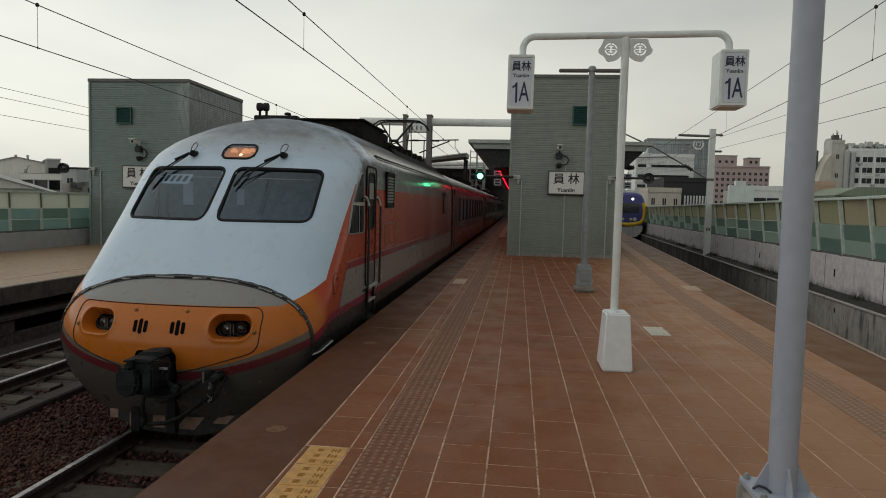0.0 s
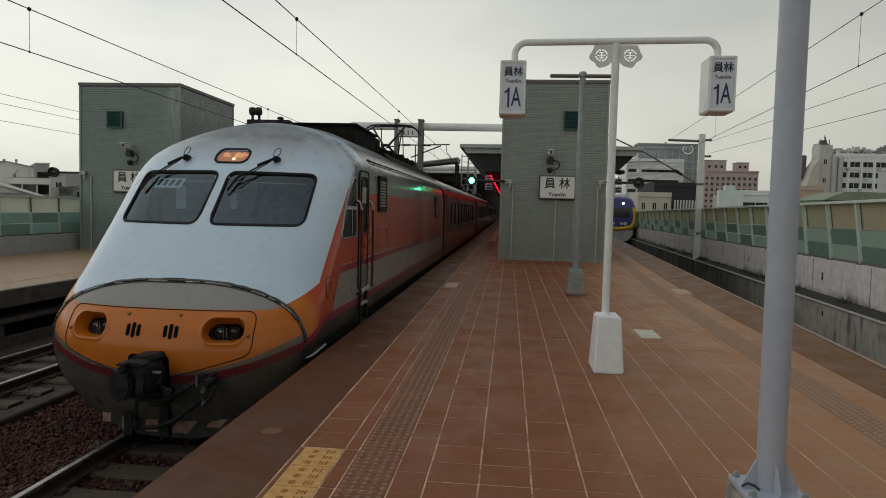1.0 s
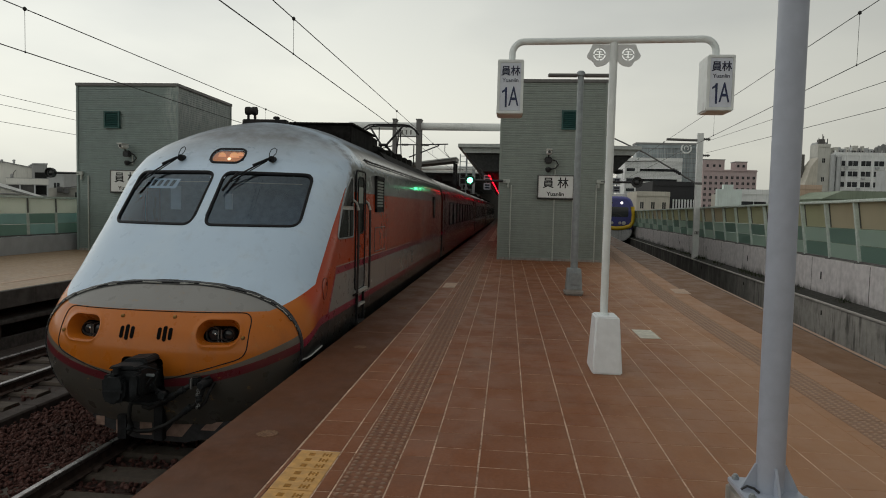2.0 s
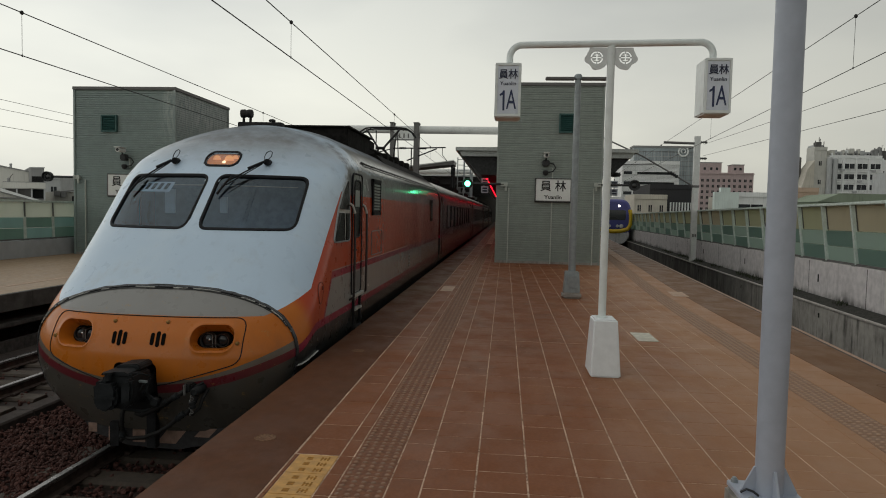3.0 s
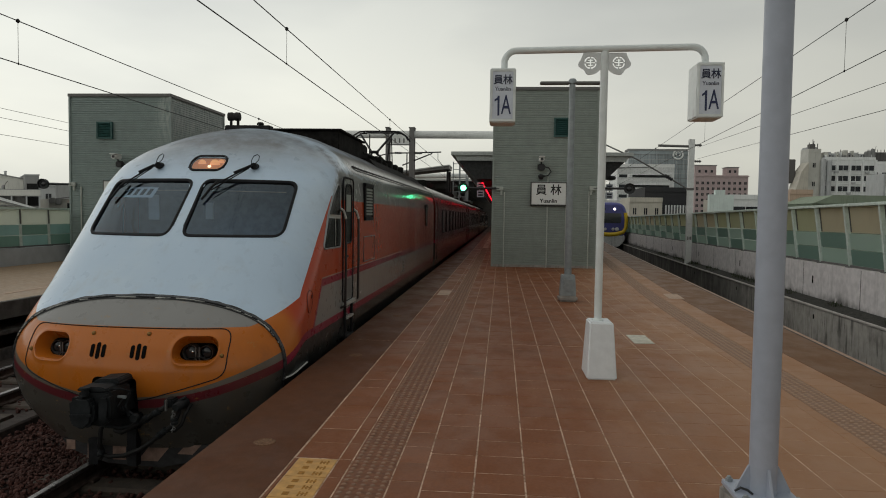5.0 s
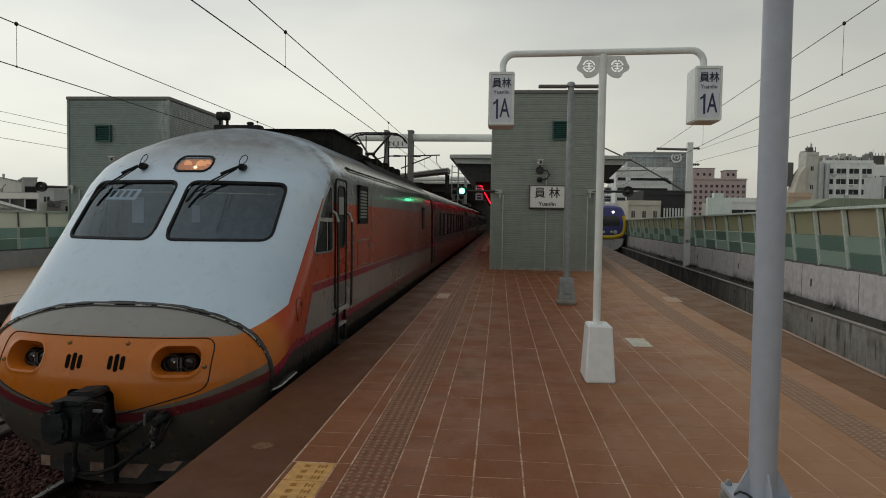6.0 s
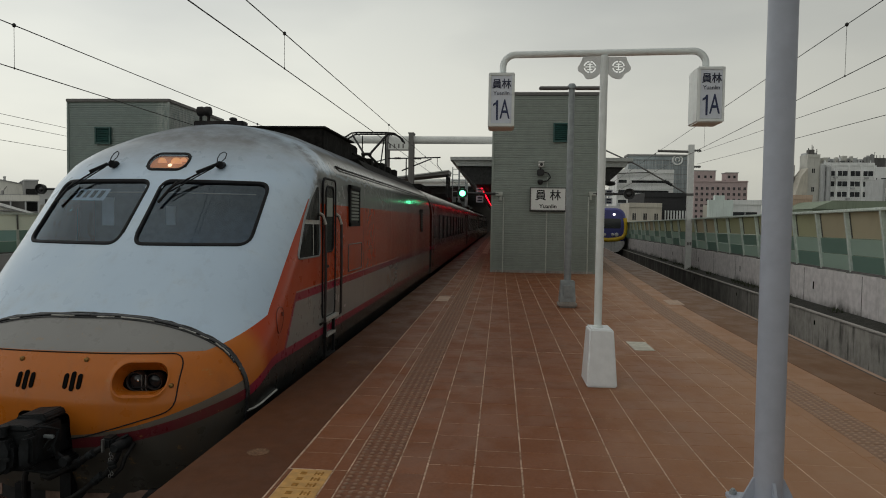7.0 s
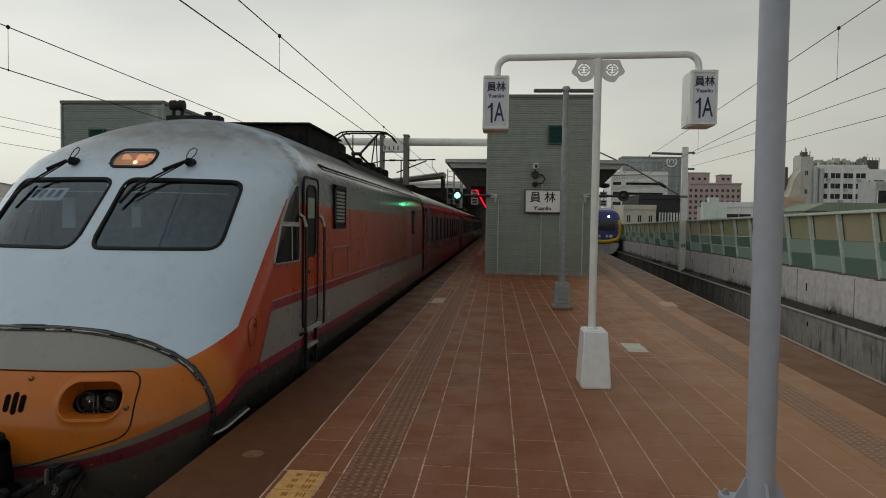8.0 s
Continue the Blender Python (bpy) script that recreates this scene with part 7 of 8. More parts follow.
part("upper_arm", one_tube([(0.08, 12.2, 4.16), (0.36, 13.2, TOPZ - 0.05)], 0.03, 8), M["black"], loco)
part("thrust_rod", one_tube([(0.22, 12.9, 3.72), (0.30, 13.1, TOPZ - 0.2)], 0.018, 6), M["black"], loco)
part("knee_bar", one_tube([(-0.12, 12.2, 4.18), (0.14, 12.2, 4.18)], 0.04, 8), M["black"], loco)
for y in (13.07, 13.43):
    pts = [(-0.82, y, TOPZ - 0.25), (-0.74, y, TOPZ - 0.12), (-0.58, y, TOPZ - 0.02), (-0.4, y, TOPZ), (0.4, y, TOPZ), (0.58, y, TOPZ - 0.02), (0.74, y, TOPZ - 0.12), (0.82, y, TOPZ - 0.25)]
    part("contact_bow", one_tube(pts, 0.022, 8), M["black"], loco, "curved contact bow against the wire")
for x in (-0.45, 0.45):
    part("bow_link", one_tube([(x, 13.05, TOPZ - 0.03), (x, 13.45, TOPZ - 0.03)], 0.016, 6), M["black"], loco)
    part("bow_post", one_tube([(x * 0.7, 13.25, TOPZ - 0.06), (x * 0.7, 13.25, TOPZ - 0.3), (x * 0.75, 13.35, 3.7)], 0.016, 6), M["black"], loco)

# running gear
part("underframe", one_box(-1.25, 1.25, 1.6, LOCO_END - 0.1, 0.45, 1.15), M["black"], loco, "dark underframe", soft=0)
part("skirt", one_box(-1.40, 1.40, 1.0, LOCO_END - 0.05, 0.62, 1.05, 0.03), M["black"], loco, "sooty skirt below the body", soft=0)
WHEELSETS = []


def wheelset(parent, y):
    ax = part("wheelset", one_tube([(-0.72, 0, 0), (0.72, 0, 0)], 0.08, 12), M["black"], parent, "steel wheelset")
    for s in (-1, 1):
        x0 = 0.5335 * s
        part("wheel", one_lathe([(0.12, x0 - 0.05 * s), (0.40, x0 - 0.06 * s), (0.44, x0 - 0.05 * s), (0.44, x0 - 0.035 * s), (0.405, x0 - 0.03 * s), (0.40, x0 + 0.06 * s), (0.34, x0 + 0.05 * s), (0.12, x0 + 0.06 * s)], 28, "x"), M["railside"], ax)
        part("axle_mark", one_box(min(x0 + 0.06 * s, x0 + 0.08 * s), max(x0 + 0.06 * s, x0 + 0.08 * s), -0.02, 0.02, 0.12, 0.3), M["steel"], ax, soft=0)
    ax.matrix_basis = Matrix.Translation((0, y, 0.40))
    WHEELSETS.append((ax, y))


def bogie(parent, y):
    for s in (-1, 1):
        part("bogie_frame", one_prism([(y - 1.7, 0.55), (y - 1.6, 0.38), (y - 0.6, 0.36), (y - 0.4, 0.28), (y + 0.4, 0.28), (y + 0.6, 0.36), (y + 1.6, 0.38), (y + 1.7, 0.55), (y + 0.5, 0.66), (y - 0.5, 0.66)], "x", s * 0.82 - 0.05, s * 0.82 + 0.05), M["black"], parent, "dark bogie side frame", soft=0)
    for dy in (-1.1, 1.1):
        wheelset(parent, y + dy)


bogie(loco, 3.4)
bogie(loco, 11.0)

# ---- coaches ----
COACH_LEN = 20.2


def coach_section(part_):
    side = [(-1.44, 0.95), (-1.46, 1.3), (-1.46, 2.7), (-1.42, 2.98)]
    roof = [(-1.25, 3.25), (-0.95, 3.44), (-0.5, 3.56), (0, 3.6)]
    half = side if part_ == "side" else [(-1.40, 2.95), (-1.40, 3.02)] + roof
    return half + [(-x, z) for x, z in half[::-1] if x]


def build_coach(m):
    t = thing("coach", m, "orange and grey passenger coach, its paint darkened for shade, with a row of dark windows", "coach", "train coaches")
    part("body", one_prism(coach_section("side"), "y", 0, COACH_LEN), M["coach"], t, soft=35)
    part("roof", one_prism(coach_section("roof"), "y", 0.01, COACH_LEN - 0.01), M["coach_roof"], t, "sooty curved roof", soft=35)
    for s in (-1, 1):
        x0, x1 = sorted((s * 1.455, s * 1.468))
        for k in range(9):
            y = 2.4 + 1.72 * k
            w = part("window", one_prism(rounded(y, y + 1.25, 1.93, 2.68, 0.07, 3), "x", x0, x1), M["emu_glass"], t, "dark sealed coach window", soft=0)
            b = bmesh.new()
            tube(b, [(s * 1.466, a, c) for a, c in rounded(y - 0.01, y + 1.26, 1.92, 2.69, 0.08, 3)], 0.014, 5, closed=True)
            part("window_seal", b, M["rubber"], w)
        for y in (0.55, COACH_LEN - 1.35):
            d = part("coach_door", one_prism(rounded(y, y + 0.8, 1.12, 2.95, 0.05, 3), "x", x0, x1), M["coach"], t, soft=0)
            part("door_window", one_prism(rounded(y + 0.2, y + 0.6, 1.95, 2.7, 0.06, 3), "x", *sorted((s * 1.467, s * 1.472))), M["dark_glass"], d, soft=0)
    part("gangway", one_box(-0.6, 0.6, -0.35, 0, 1.05, 3.2, 0.04), M["rubber"], t, "black rubber gangway", soft=0)
    part("underframe", one_box(-1.25, 1.25, 0.3, COACH_LEN - 0.3, 0.4, 0.96), M["black"], t, soft=0)
    part("roof_unit", one_box(-0.8, 0.8, 3.0, 6.2, 3.5, 3.75, 0.05), M["grime"], t, soft=0)
    part("roof_unit", one_box(-0.8, 0.8, 14.0, 17.2, 3.5, 3.75, 0.05), M["grime"], t, soft=0)
    bogie(t, 3.0)
    bogie(t, COACH_LEN - 3.0)
    return t


def coach_pose(k):
    return pose(TRACK_X, 6.55 + LOCO_END + 0.55 + k * (COACH_LEN + 0.5), RAIL_Z)


COACHES = [build_coach(coach_pose(k)) for k in range(4)]


# ---- commuter train on the other track ----
def commuter(m):
    t = thing("commuter_train", m, "standing blue and yellow commuter train with a lit headlamp", "train")
    bm = bmesh.new()
    ys = np.concatenate([np.linspace(0, 0.5, 8), [0.9, 20.0]])
    rings = []
    for y in ys:
        f = 1 - 0.28 * max(0.0, 1 - y / 0.5) ** 2.2
        ring = []
        for k in range(40):
            q = 2 * math.pi * k / 40
            c, s_ = math.cos(q), math.sin(q)
            x = math.copysign(abs(c) ** (0.5 if s_ > 0 else 0.62), c) * 1.44 * (0.5 + 0.5 * f)
            z = 2.12 + math.copysign(abs(s_) ** 0.62, s_) * 1.72 * (0.45 + 0.55 * f)
            ring.append(bm.verts.new((x, y, z)))
        rings.append(ring)
    for a, b in zip(rings, rings[1:]):
        for k in range(40):
            f = bm.faces.new((a[k], a[(k + 1) % 40], b[(k + 1) % 40], b[k]))
            z = (a[k].co.z + b[(k + 1) % 40].co.z) / 2
            f.material_index = 1 if a[k].co.y < 0.55 and z > 1.2 else (0 if a[k].co.y >= 0.55 else 2)
    f = bm.faces.new(rings[0])
    f.material_index = 1
    bmesh.ops.triangulate(bm, faces=[f])
    part("body", bm, [M["emu_grey"], M["emu_blue"], M["emu_grey"]], t, "steel body with a blue front")
    part("blue_face", one_prism(softened([(-0.85, 1.3), (0.85, 1.3), (1.2, 1.75), (1.2, 2.6), (0.85, 3.62), (-0.85, 3.62), (-1.2, 2.6), (-1.2, 1.75)], 0.3), "y", -0.05, 0.05), M["emu_blue"], t, "blue front", soft=0)
    part("windscreen", one_prism(rounded(-0.95, 0.95, 2.15, 2.95, 0.14), "y", -0.075, -0.045), M["emu_glass"], t, "wide dark windscreen", soft=0)
    b = bmesh.new()
    arc = [(-1.26, 0.08, 3.0), (-1.33, 0.08, 2.3), (-1.30, 0.04, 1.75), (-1.1, 0.0, 1.42), (-0.6, -0.04, 1.27), (0, -0.05, 1.22), (0.6, -0.04, 1.27), (1.1, 0.0, 1.42), (1.30, 0.04, 1.75), (1.33, 0.08, 2.3), (1.26, 0.08, 3.0)]
    tube(b, arc, 0.17, 10)
    part("yellow_band", b, M["emu_yellow"], t, "yellow curved band round the front")
    part("skirt", one_prism(softened([(-0.8, 0.25), (0.8, 0.25), (1.22, 0.7), (1.3, 1.15), (-1.3, 1.15), (-1.22, 0.7)], 0.2), "y", -0.03, 0.4), M["emu_grey"], t, "grey lower front", soft=0)
    for x in (-0.62, 0.62):
        for z in (1.66,):
            part("lamp_pod", one_lathe([(0.16, 0.0), (0.16, -0.05), (0.1, -0.07)], 16, "y", (x, -0.05, z)), M["emu_grey"], t)
            part("lamp_pod", one_lathe([(0.12, 0.0), (0.12, -0.05), (0.07, -0.07)], 16, "y", (x * 0.5, -0.05, z)), M["emu_grey"], t)
        part("headlamp", one_lathe([(0.10, 0.0), (0.10, -0.04), (0.05, -0.06)], 16, "y", (x * 0.65, -0.05, 3.28)), M["emu_lamp"] if x > 0 else M["lens"], t, "round headlamp")
    part("wiper", one_tube([(0.55, -0.09, 2.16), (0.1, -0.10, 2.42), (-0.45, -0.09, 2.40)], 0.025, 6), M["bracket"], t, "black wiper")
    part("roof_pod", one_box(-0.9, 0.9, 1.2, 6, 3.78, 4.02, 0.05), M["emu_grey"], t, soft=0)
    part("running_gear", one_box(-1.1, 1.1, 0.6, 19.5, 0.02, 0.6), M["black"], t, soft=0)
    return t


commuter(RIGHT @ pose(1.53, 56.0, RAIL_Z))


# ---- town behind ----
def facade_mat(name, base, **k):
    return surface(name, base, 0.8, var=0.08, scale=0.6, stain=0.3, stain_scale=0.15, stain_to=tuple(c * 0.4 for c in base), bump=0.0, streak=0.5, **k)


F = dict(annex=facade_mat("facade_annex", (0.27, 0.27, 0.265)), white=facade_mat("facade_white", (0.86, 0.87, 0.86)), pink=facade_mat("facade_pink", (0.52, 0.41, 0.405)), black=facade_mat("facade_black", (0.03, 0.03, 0.033)),
         beige=facade_mat("facade_beige", (0.60, 0.56, 0.48)), mint=facade_mat("facade_mint", (0.74, 0.83, 0.79)), peach=facade_mat("facade_peach", (0.55, 0.40, 0.31)),
         grey=facade_mat("facade_grey", (0.50, 0.51, 0.51)), green=facade_mat("roof_green", (0.26, 0.31, 0.23)), dark=facade_mat("facade_dark", (0.12, 0.115, 0.11)),
         glass=surface("curtain_glass", (0.34, 0.39, 0.41), 0.4, 0.0, var=0.2, scale=0.3, stain=0.0, bump=0.0), pane=surface("far_pane", (0.035, 0.038, 0.042), 0.45, var=0.6, scale=0.6, stain=0.0, bump=0.0, spec=0.2),
         void=surface("far_shade", (0.02, 0.02, 0.02), 0.8, var=0.4, stain=0.0, bump=0.0, spec=0.1), shed=facade_mat("facade_shed", (0.62, 0.61, 0.56)))
GROUND = -9.5


def block(name, x0, x1, y, depth, top, mat_, label, cols=0, rows=0, z_first=0.0, storey=3.3, win=(1.4, 1.5), group="town buildings", roof=True, sill=False, bands=False):
    """A building with its front at y, from the ground up; windows in columns and storeys from the top down."""
    h = top - GROUND
    t = thing(name, pose((x0 + x1) / 2, y, GROUND), label, "building", group)
    w = (x1 - x0) / 2
    part("wall", one_box(-w, w, 0, depth, 0, h), mat_, t, soft=0)
    if roof:
        b = bmesh.new()
        for a in ((-w, w, -0.15, 0.25), (-w, w, depth - 0.25, depth)):
            box(b, *a, h, h + 0.7)
        box(b, -w, -w + 0.3, 0.25, depth - 0.25, h, h + 0.7)
        box(b, w - 0.3, w, 0.25, depth - 0.25, h, h + 0.7)
        part("roof_parapet", b, mat_, t, soft=0)
    if cols:
        pw = 2 * w / cols
        for r in range(rows):
            zc = h - z_first - r * storey
            for c in range(cols):
                xc = -w + pw * (c + 0.5)
                wn = part("window", one_box(xc - win[0] / 2, xc + win[0] / 2, -0.03, 0.05, zc - win[1] / 2, zc + win[1] / 2), F["pane"], t, soft=0)
                part("window_bar", one_box(xc - 0.035, xc + 0.035, -0.07, -0.03, zc - win[1] / 2, zc + win[1] / 2), mat_, wn, soft=0)
                if sill:
                    part("sill", one_box(xc - win[0] / 2 - 0.15, xc + win[0] / 2 + 0.15, -0.35, -0.03, zc - win[1] / 2 - 0.15, zc - win[1] / 2), mat_, wn, soft=0)
            if bands:
                part("band", one_box(-w - 0.1, w + 0.1, -0.3, 0.0, zc - storey / 2 - 0.15, zc - storey / 2 + 0.15), mat_, t, soft=0)
    return t


# office block: a glass slab with a louvred white front
t = block("office_block", 27.2, 40.0, 150, 4, 15.7, F["glass"], "glass office slab with a round pale emblem near its roof")
for k in range(27):
    part("mullion", one_box(-6.3 + 0.48 * k - 0.03, -6.3 + 0.48 * k + 0.03, -0.12, 0.0, 8, 25.2), F["annex" if k % 3 else "grey"], t, soft=0)
for k in range(17):
    part("transom", one_box(-6.4, 6.4, -0.1, 0.0, 9 + 1.0 * k, 9.1 + 1.0 * k), F["annex" if k % 3 else "grey"], t, soft=0)
part("roof_edge", one_box(-6.6, 6.6, -0.4, 4, 25.9, 26.3), F["annex"], t, "dark roof edge", soft=0)
em = bmesh.new()
tube(em, [(4.0 + 1.0 * math.cos(q), -0.2, 25.15 + 1.0 * math.sin(q)) for q in (2 * math.pi * k / 32 for k in range(32))], 0.18, 6, closed=True)
tube(em, [(4.0 + 0.45 * math.cos(q), -0.2, 25.25 + 0.45 * math.sin(q)) for q in (math.radians(-60 + 300 * k / 20) for k in range(21))], 0.13, 6)
part("emblem", em, F["white"], t, "pale ring emblem")
t = block("office_block", 22.9, 34.0, 138, 10, 11.9, F["white"], "white louvred office front with long dark slots")
for k in range(5):
    z = 19.7 - 2.0 * k
    part("slot", one_box(-2.6, 4.6, -0.06, 0.02, z - 0.26, z + 0.20), F["pane"], t, soft=0)
    part("hood", one_box(-2.8, 4.8, -0.6, -0.06, z + 0.22, z + 0.34), F["white"], t, soft=0)
    for j in range(6):
        part("panel_line", one_box(-5.5, 5.5, -0.05, 0.0, z + 0.45 + 0.24 * j, z + 0.52 + 0.24 * j), F["grey"], t, soft=0)
    part("slot", one_box(-5.2, -3.6, -0.06, 0.02, z - 0.3, z + 0.3), F["pane"], t, soft=0)
t = block("dark_hall", 22.6, 29.4, 110, 14, 6.0, F["black"], "low black metal hall with a pale colonnade", roof=True)
for k in range(8):
    part("column", one_box(-0.2 + 0.45 * k, 0.0 + 0.45 * k, -0.25, 0.0, 11.5, 13.4), F["white"], t, soft=0)
block("low_house", 19.3, 24.2, 105, 8, 4.2, F["beige"], "low beige house with small openings", 3, 1, 1.4, 3.0, (0.5, 1.0))
t = block("pink_block", 105.0, 133.2, 380, 12, 25.6, F["pink"], "faded pink apartment block with rows of small windows", 10, 7, 3.6, 3.1, (1.3, 1.5), sill=True)
part("roof_house", one_box(-14.0, -2.6, 1, 9, 35.1, 41.0), F["pink"], t, soft=0)
part("roof_house", one_box(3.2, 9.2, 1, 9, 35.1, 40.0), F["pink"], t, soft=0)
part("roof_rail", one_box(-14.3, -2.3, 0.8, 9.2, 41.0, 41.4), F["annex"], t, soft=0)
part("roof_rail", one_box(2.9, 9.5, 0.8, 9.2, 40.0, 40.4), F["annex"], t, soft=0)
for x in (-11.5, -8.0, -5.0, 4.6, 7.4):
    part("window", one_box(x - 0.6, x + 0.6, 0.95, 1.05, 37.2, 38.6), F["pane"], t, soft=0)
part("cornice", one_box(-14.4, 14.4, -0.5, 0.3, 35.0, 35.5), F["pink"], t, soft=0)
part("loggia", one_box(2.0, 12.5, -0.1, 0.05, 22.4, 24.4), F["pane"], t, "dark loggia", soft=0)
t = block("mint_gable", 29.6, 33.0, 100, 0.8, 5.3, F["mint"], "pale mint stepped gable wall", roof=False)
part("step", one_box(-0.85, 0.5, 0, 0.8, 14.8, 15.45), F["mint"], t, soft=0)
block("low_house", 33.1, 37.6, 102, 8, 4.7, F["white"], "low white house with a wide dark opening", 1, 1, 1.5, 3, (3.4, 0.9))
block("low_house", 36.9, 44.0, 120, 8, 4.6, F["beige"], "low beige house behind the barrier", 3, 1, 1.2, 3, (1.0, 0.8))
t = block("stair_tower", 68.9, 71.6, 160, 4, 17.4, F["shed"], "stained stair tower with an antenna", 1, 3, 3.0, 4.2, (0.6, 1.0))
part("antenna", one_tube([(0.4, 2, 26.9), (0.4, 2, 30.0)], 0.08, 5), F["dark"], t)
part("roof_tank", one_box(-1.2, 1.0, 1, 4, 26.9, 28.1, 0.1), F["grey"], t, soft=0)
part("roof_tank", one_box(-5.5, -3.2, 2, 5, 20.0, 25.4, 0.1), F["dark"], t, soft=0)
for x, z in ((1.75, 25.3), (3.0, 24.9)):
    part("water_tank", one_lathe([(0.55, 14.0), (0.55, z - 0.15), (0.4, z), (0.15, z + 0.12)], 14, "z", (x, -0.6, 0)), F["grey"], t, "tall stained water tank")
for x, h in ((-0.9, 1.6), (0.1, 2.3), (0.95, 1.3)):
    part("roof_pipe", one_tube([(x, 0.8, 27.5), (x, 0.8, 28.1 + h * 0.6)], 0.09, 5), F["void"], t)
part("roof_house", one_box(-1.0, 0.2, 0.2, 1.6, 27.6, 28.7, 0.05), F["dark"], t, soft=0)
part("stair_slope", one_prism([(-6.0, 12.0), (-1.6, 12.0), (-1.6, 24.5), (-3.0, 22.5)], "y", -1.0, 3.0), F["beige"], t, soft=0)
t = block("apartment_block", 72.4, 83.4, 160, 3, 15.6, F["white"], "weathered white apartment block with barred windows and roof clutter", 4, 3, 1.75, 2.35, (2.25, 1.15), sill=True, bands=True)
for k, (x, w, h) in enumerate(((-4.6, 1.2, 1.2), (-2.9, 1.6, 0.9), (-0.6, 1.0, 1.6), (1.2, 1.8, 1.1), (3.4, 1.2, 0.8))):
    part("roof_tank", one_box(x - w / 2, x + w / 2, 0.6, 2.6, 25.8, 25.8 + h, 0.08), F["grey" if k % 2 else "shed"], t, soft=0)
for k in range(5):
    part("pier", one_box(-5.6 + 2.75 * k, -5.2 + 2.75 * k, -0.28, 0.0, 8.0, 25.2), F["white"], t, soft=0)
for k, (x, z) in enumerate(((-3.4, 22.2), (0.3, 19.8), (3.2, 22.1), (-0.6, 17.4))):
    part("air_unit", one_box(x, x + 0.8, -0.75, -0.3, z, z + 0.5, 0.04), F["grey"], t, soft=0)
for k, x in enumerate((-5.0, -3.7, -1.5, 0.4, 2.3, 4.4)):
    part("vent_pipe", one_tube([(x, 1.2, 25.6), (x, 1.2, 26.6 + 0.5 * (k % 3))], 0.07, 5), F["dark"], t)
clutter = random.Random(31)
for k in range(13):
    x, w, h = -5.2 + 0.82 * k, clutter.uniform(0.3, 0.75), clutter.uniform(0.35, 1.5)
    ho = part("roof_house", one_box(x, x + w, 0.2 + 0.2 * (k % 3), 1.4, 25.5, 25.8 + h, 0.03), F[("white", "grey", "annex", "shed")[k % 4]], t, soft=0)
    if h > 0.7:
        part("opening", one_box(x + w * 0.25, x + w * 0.7, 0.15 + 0.2 * (k % 3), 0.3 + 0.2 * (k % 3), 25.95, 26.25), F["void"], ho, soft=0)
for x, z, r in ((4.3, 27.3, 0.5), (5.1, 27.7, 0.42), (3.6, 27.0, 0.36)):
    part("water_tank", one_lathe([(r, 25.6), (r, z - 0.12), (r * 0.7, z), (0.1, z + 0.1)], 12, "z", (x, 0.5, 0)), F["annex"], t, "stained steel roof tank")
    part("tank_pipe", one_tube([(x + r, 0.3, 25.6), (x + r, 0.3, z + 0.5), (x + r + 0.3, 0.3, z + 0.5)], 0.05, 5), F["annex"], t)
t = block("apartment_block", 84.5, 94.0, 166, 3, 15.2, F["white"], "pale apartment block with a caged roof tank", 3, 2, 2.6, 3.2, (2.2, 1.5), sill=True)
for k in range(6):
    part("tank_cage", one_box(-3.6 + 0.75 * k, -3.5 + 0.75 * k, 0.5, 0.6, 25.4, 28.2), F["dark"], t, soft=0)
part("roof_tank", one_box(-3.4, 0.2, 0.7, 2.6, 25.4, 27.6, 0.1), F["dark"], t, soft=0)
t = block("balcony_house", 69.3, 83.0, 130, 6, 9.9, F["grey"], "grey concrete house with a long glazed balcony")
part("glazing", one_box(-6.5, 6.5, -0.05, 0.05, 15.8, 18.4), F["pane"], t, soft=0)
for k in range(9):
    part("glazing_bar", one_box(-6.5 + 1.6 * k, -6.38 + 1.6 * k, -0.12, -0.05, 15.8, 18.4), F["white"], t, soft=0)
block("peach_house", 44.8, 48.2, 110, 7, 5.9, F["peach"], "small peach rendered house", 2, 1, 1.4, 3, (0.7, 0.9))
t = block("green_shed", 43.8, 62.0, 100, 12, 4.3, F["green"], "long shed with a faded green roof", roof=False)
part("roof", one_prism([(-9.3, 13.7), (9.3, 13.7), (9.3, 14.9), (-6.5, 14.9)], "y", -0.5, 12), F["green"], t, soft=0)
for k in range(9):
    block("row_house", 90 + 12.5 * k, 101 + 12.5 * k, 150 + 5 * (k % 3), 12, 8 + 3.0 * ((k * 5) % 4), F[("white", "grey", "beige")[k % 3]], "plain town house in the distance", 4, 3, 2.2, 3.2, (1.2, 1.4))
for k in range(5):
    block("row_house", 2.0 + 4.0 * k, 5.6 + 4.0 * k, 210 + 6 * (k % 2), 10, 5 + 2.0 * ((k * 3) % 3), F[("grey", "white", "beige")[k % 3]], "plain town house in the distance", 2, 2, 1.8, 3.2, (1.0, 1.3))

# across the tracks
def skew(t, by=-0.85):
    """Stands a building obliquely: its sides run back to the left."""
    for ob in t.children_recursive:
        ob.data.transform(Matrix(((1, by, 0, 0), (0, 1, 0, 0), (0, 0, 1, 0), (0, 0, 0, 1))))


t = block("warehouse", -66.0, -52.05, 70, 16, 2.6, F["shed"], "pale grey gabled warehouse with small roof vents", roof=False)
part("gable", one_prism([(-6.95, 12.1), (6.95, 12.1), (6.95, 14.36), (3.2, 15.0), (-6.95, 12.9)], "y", 0.0, 16), F["shed"], t, soft=0)
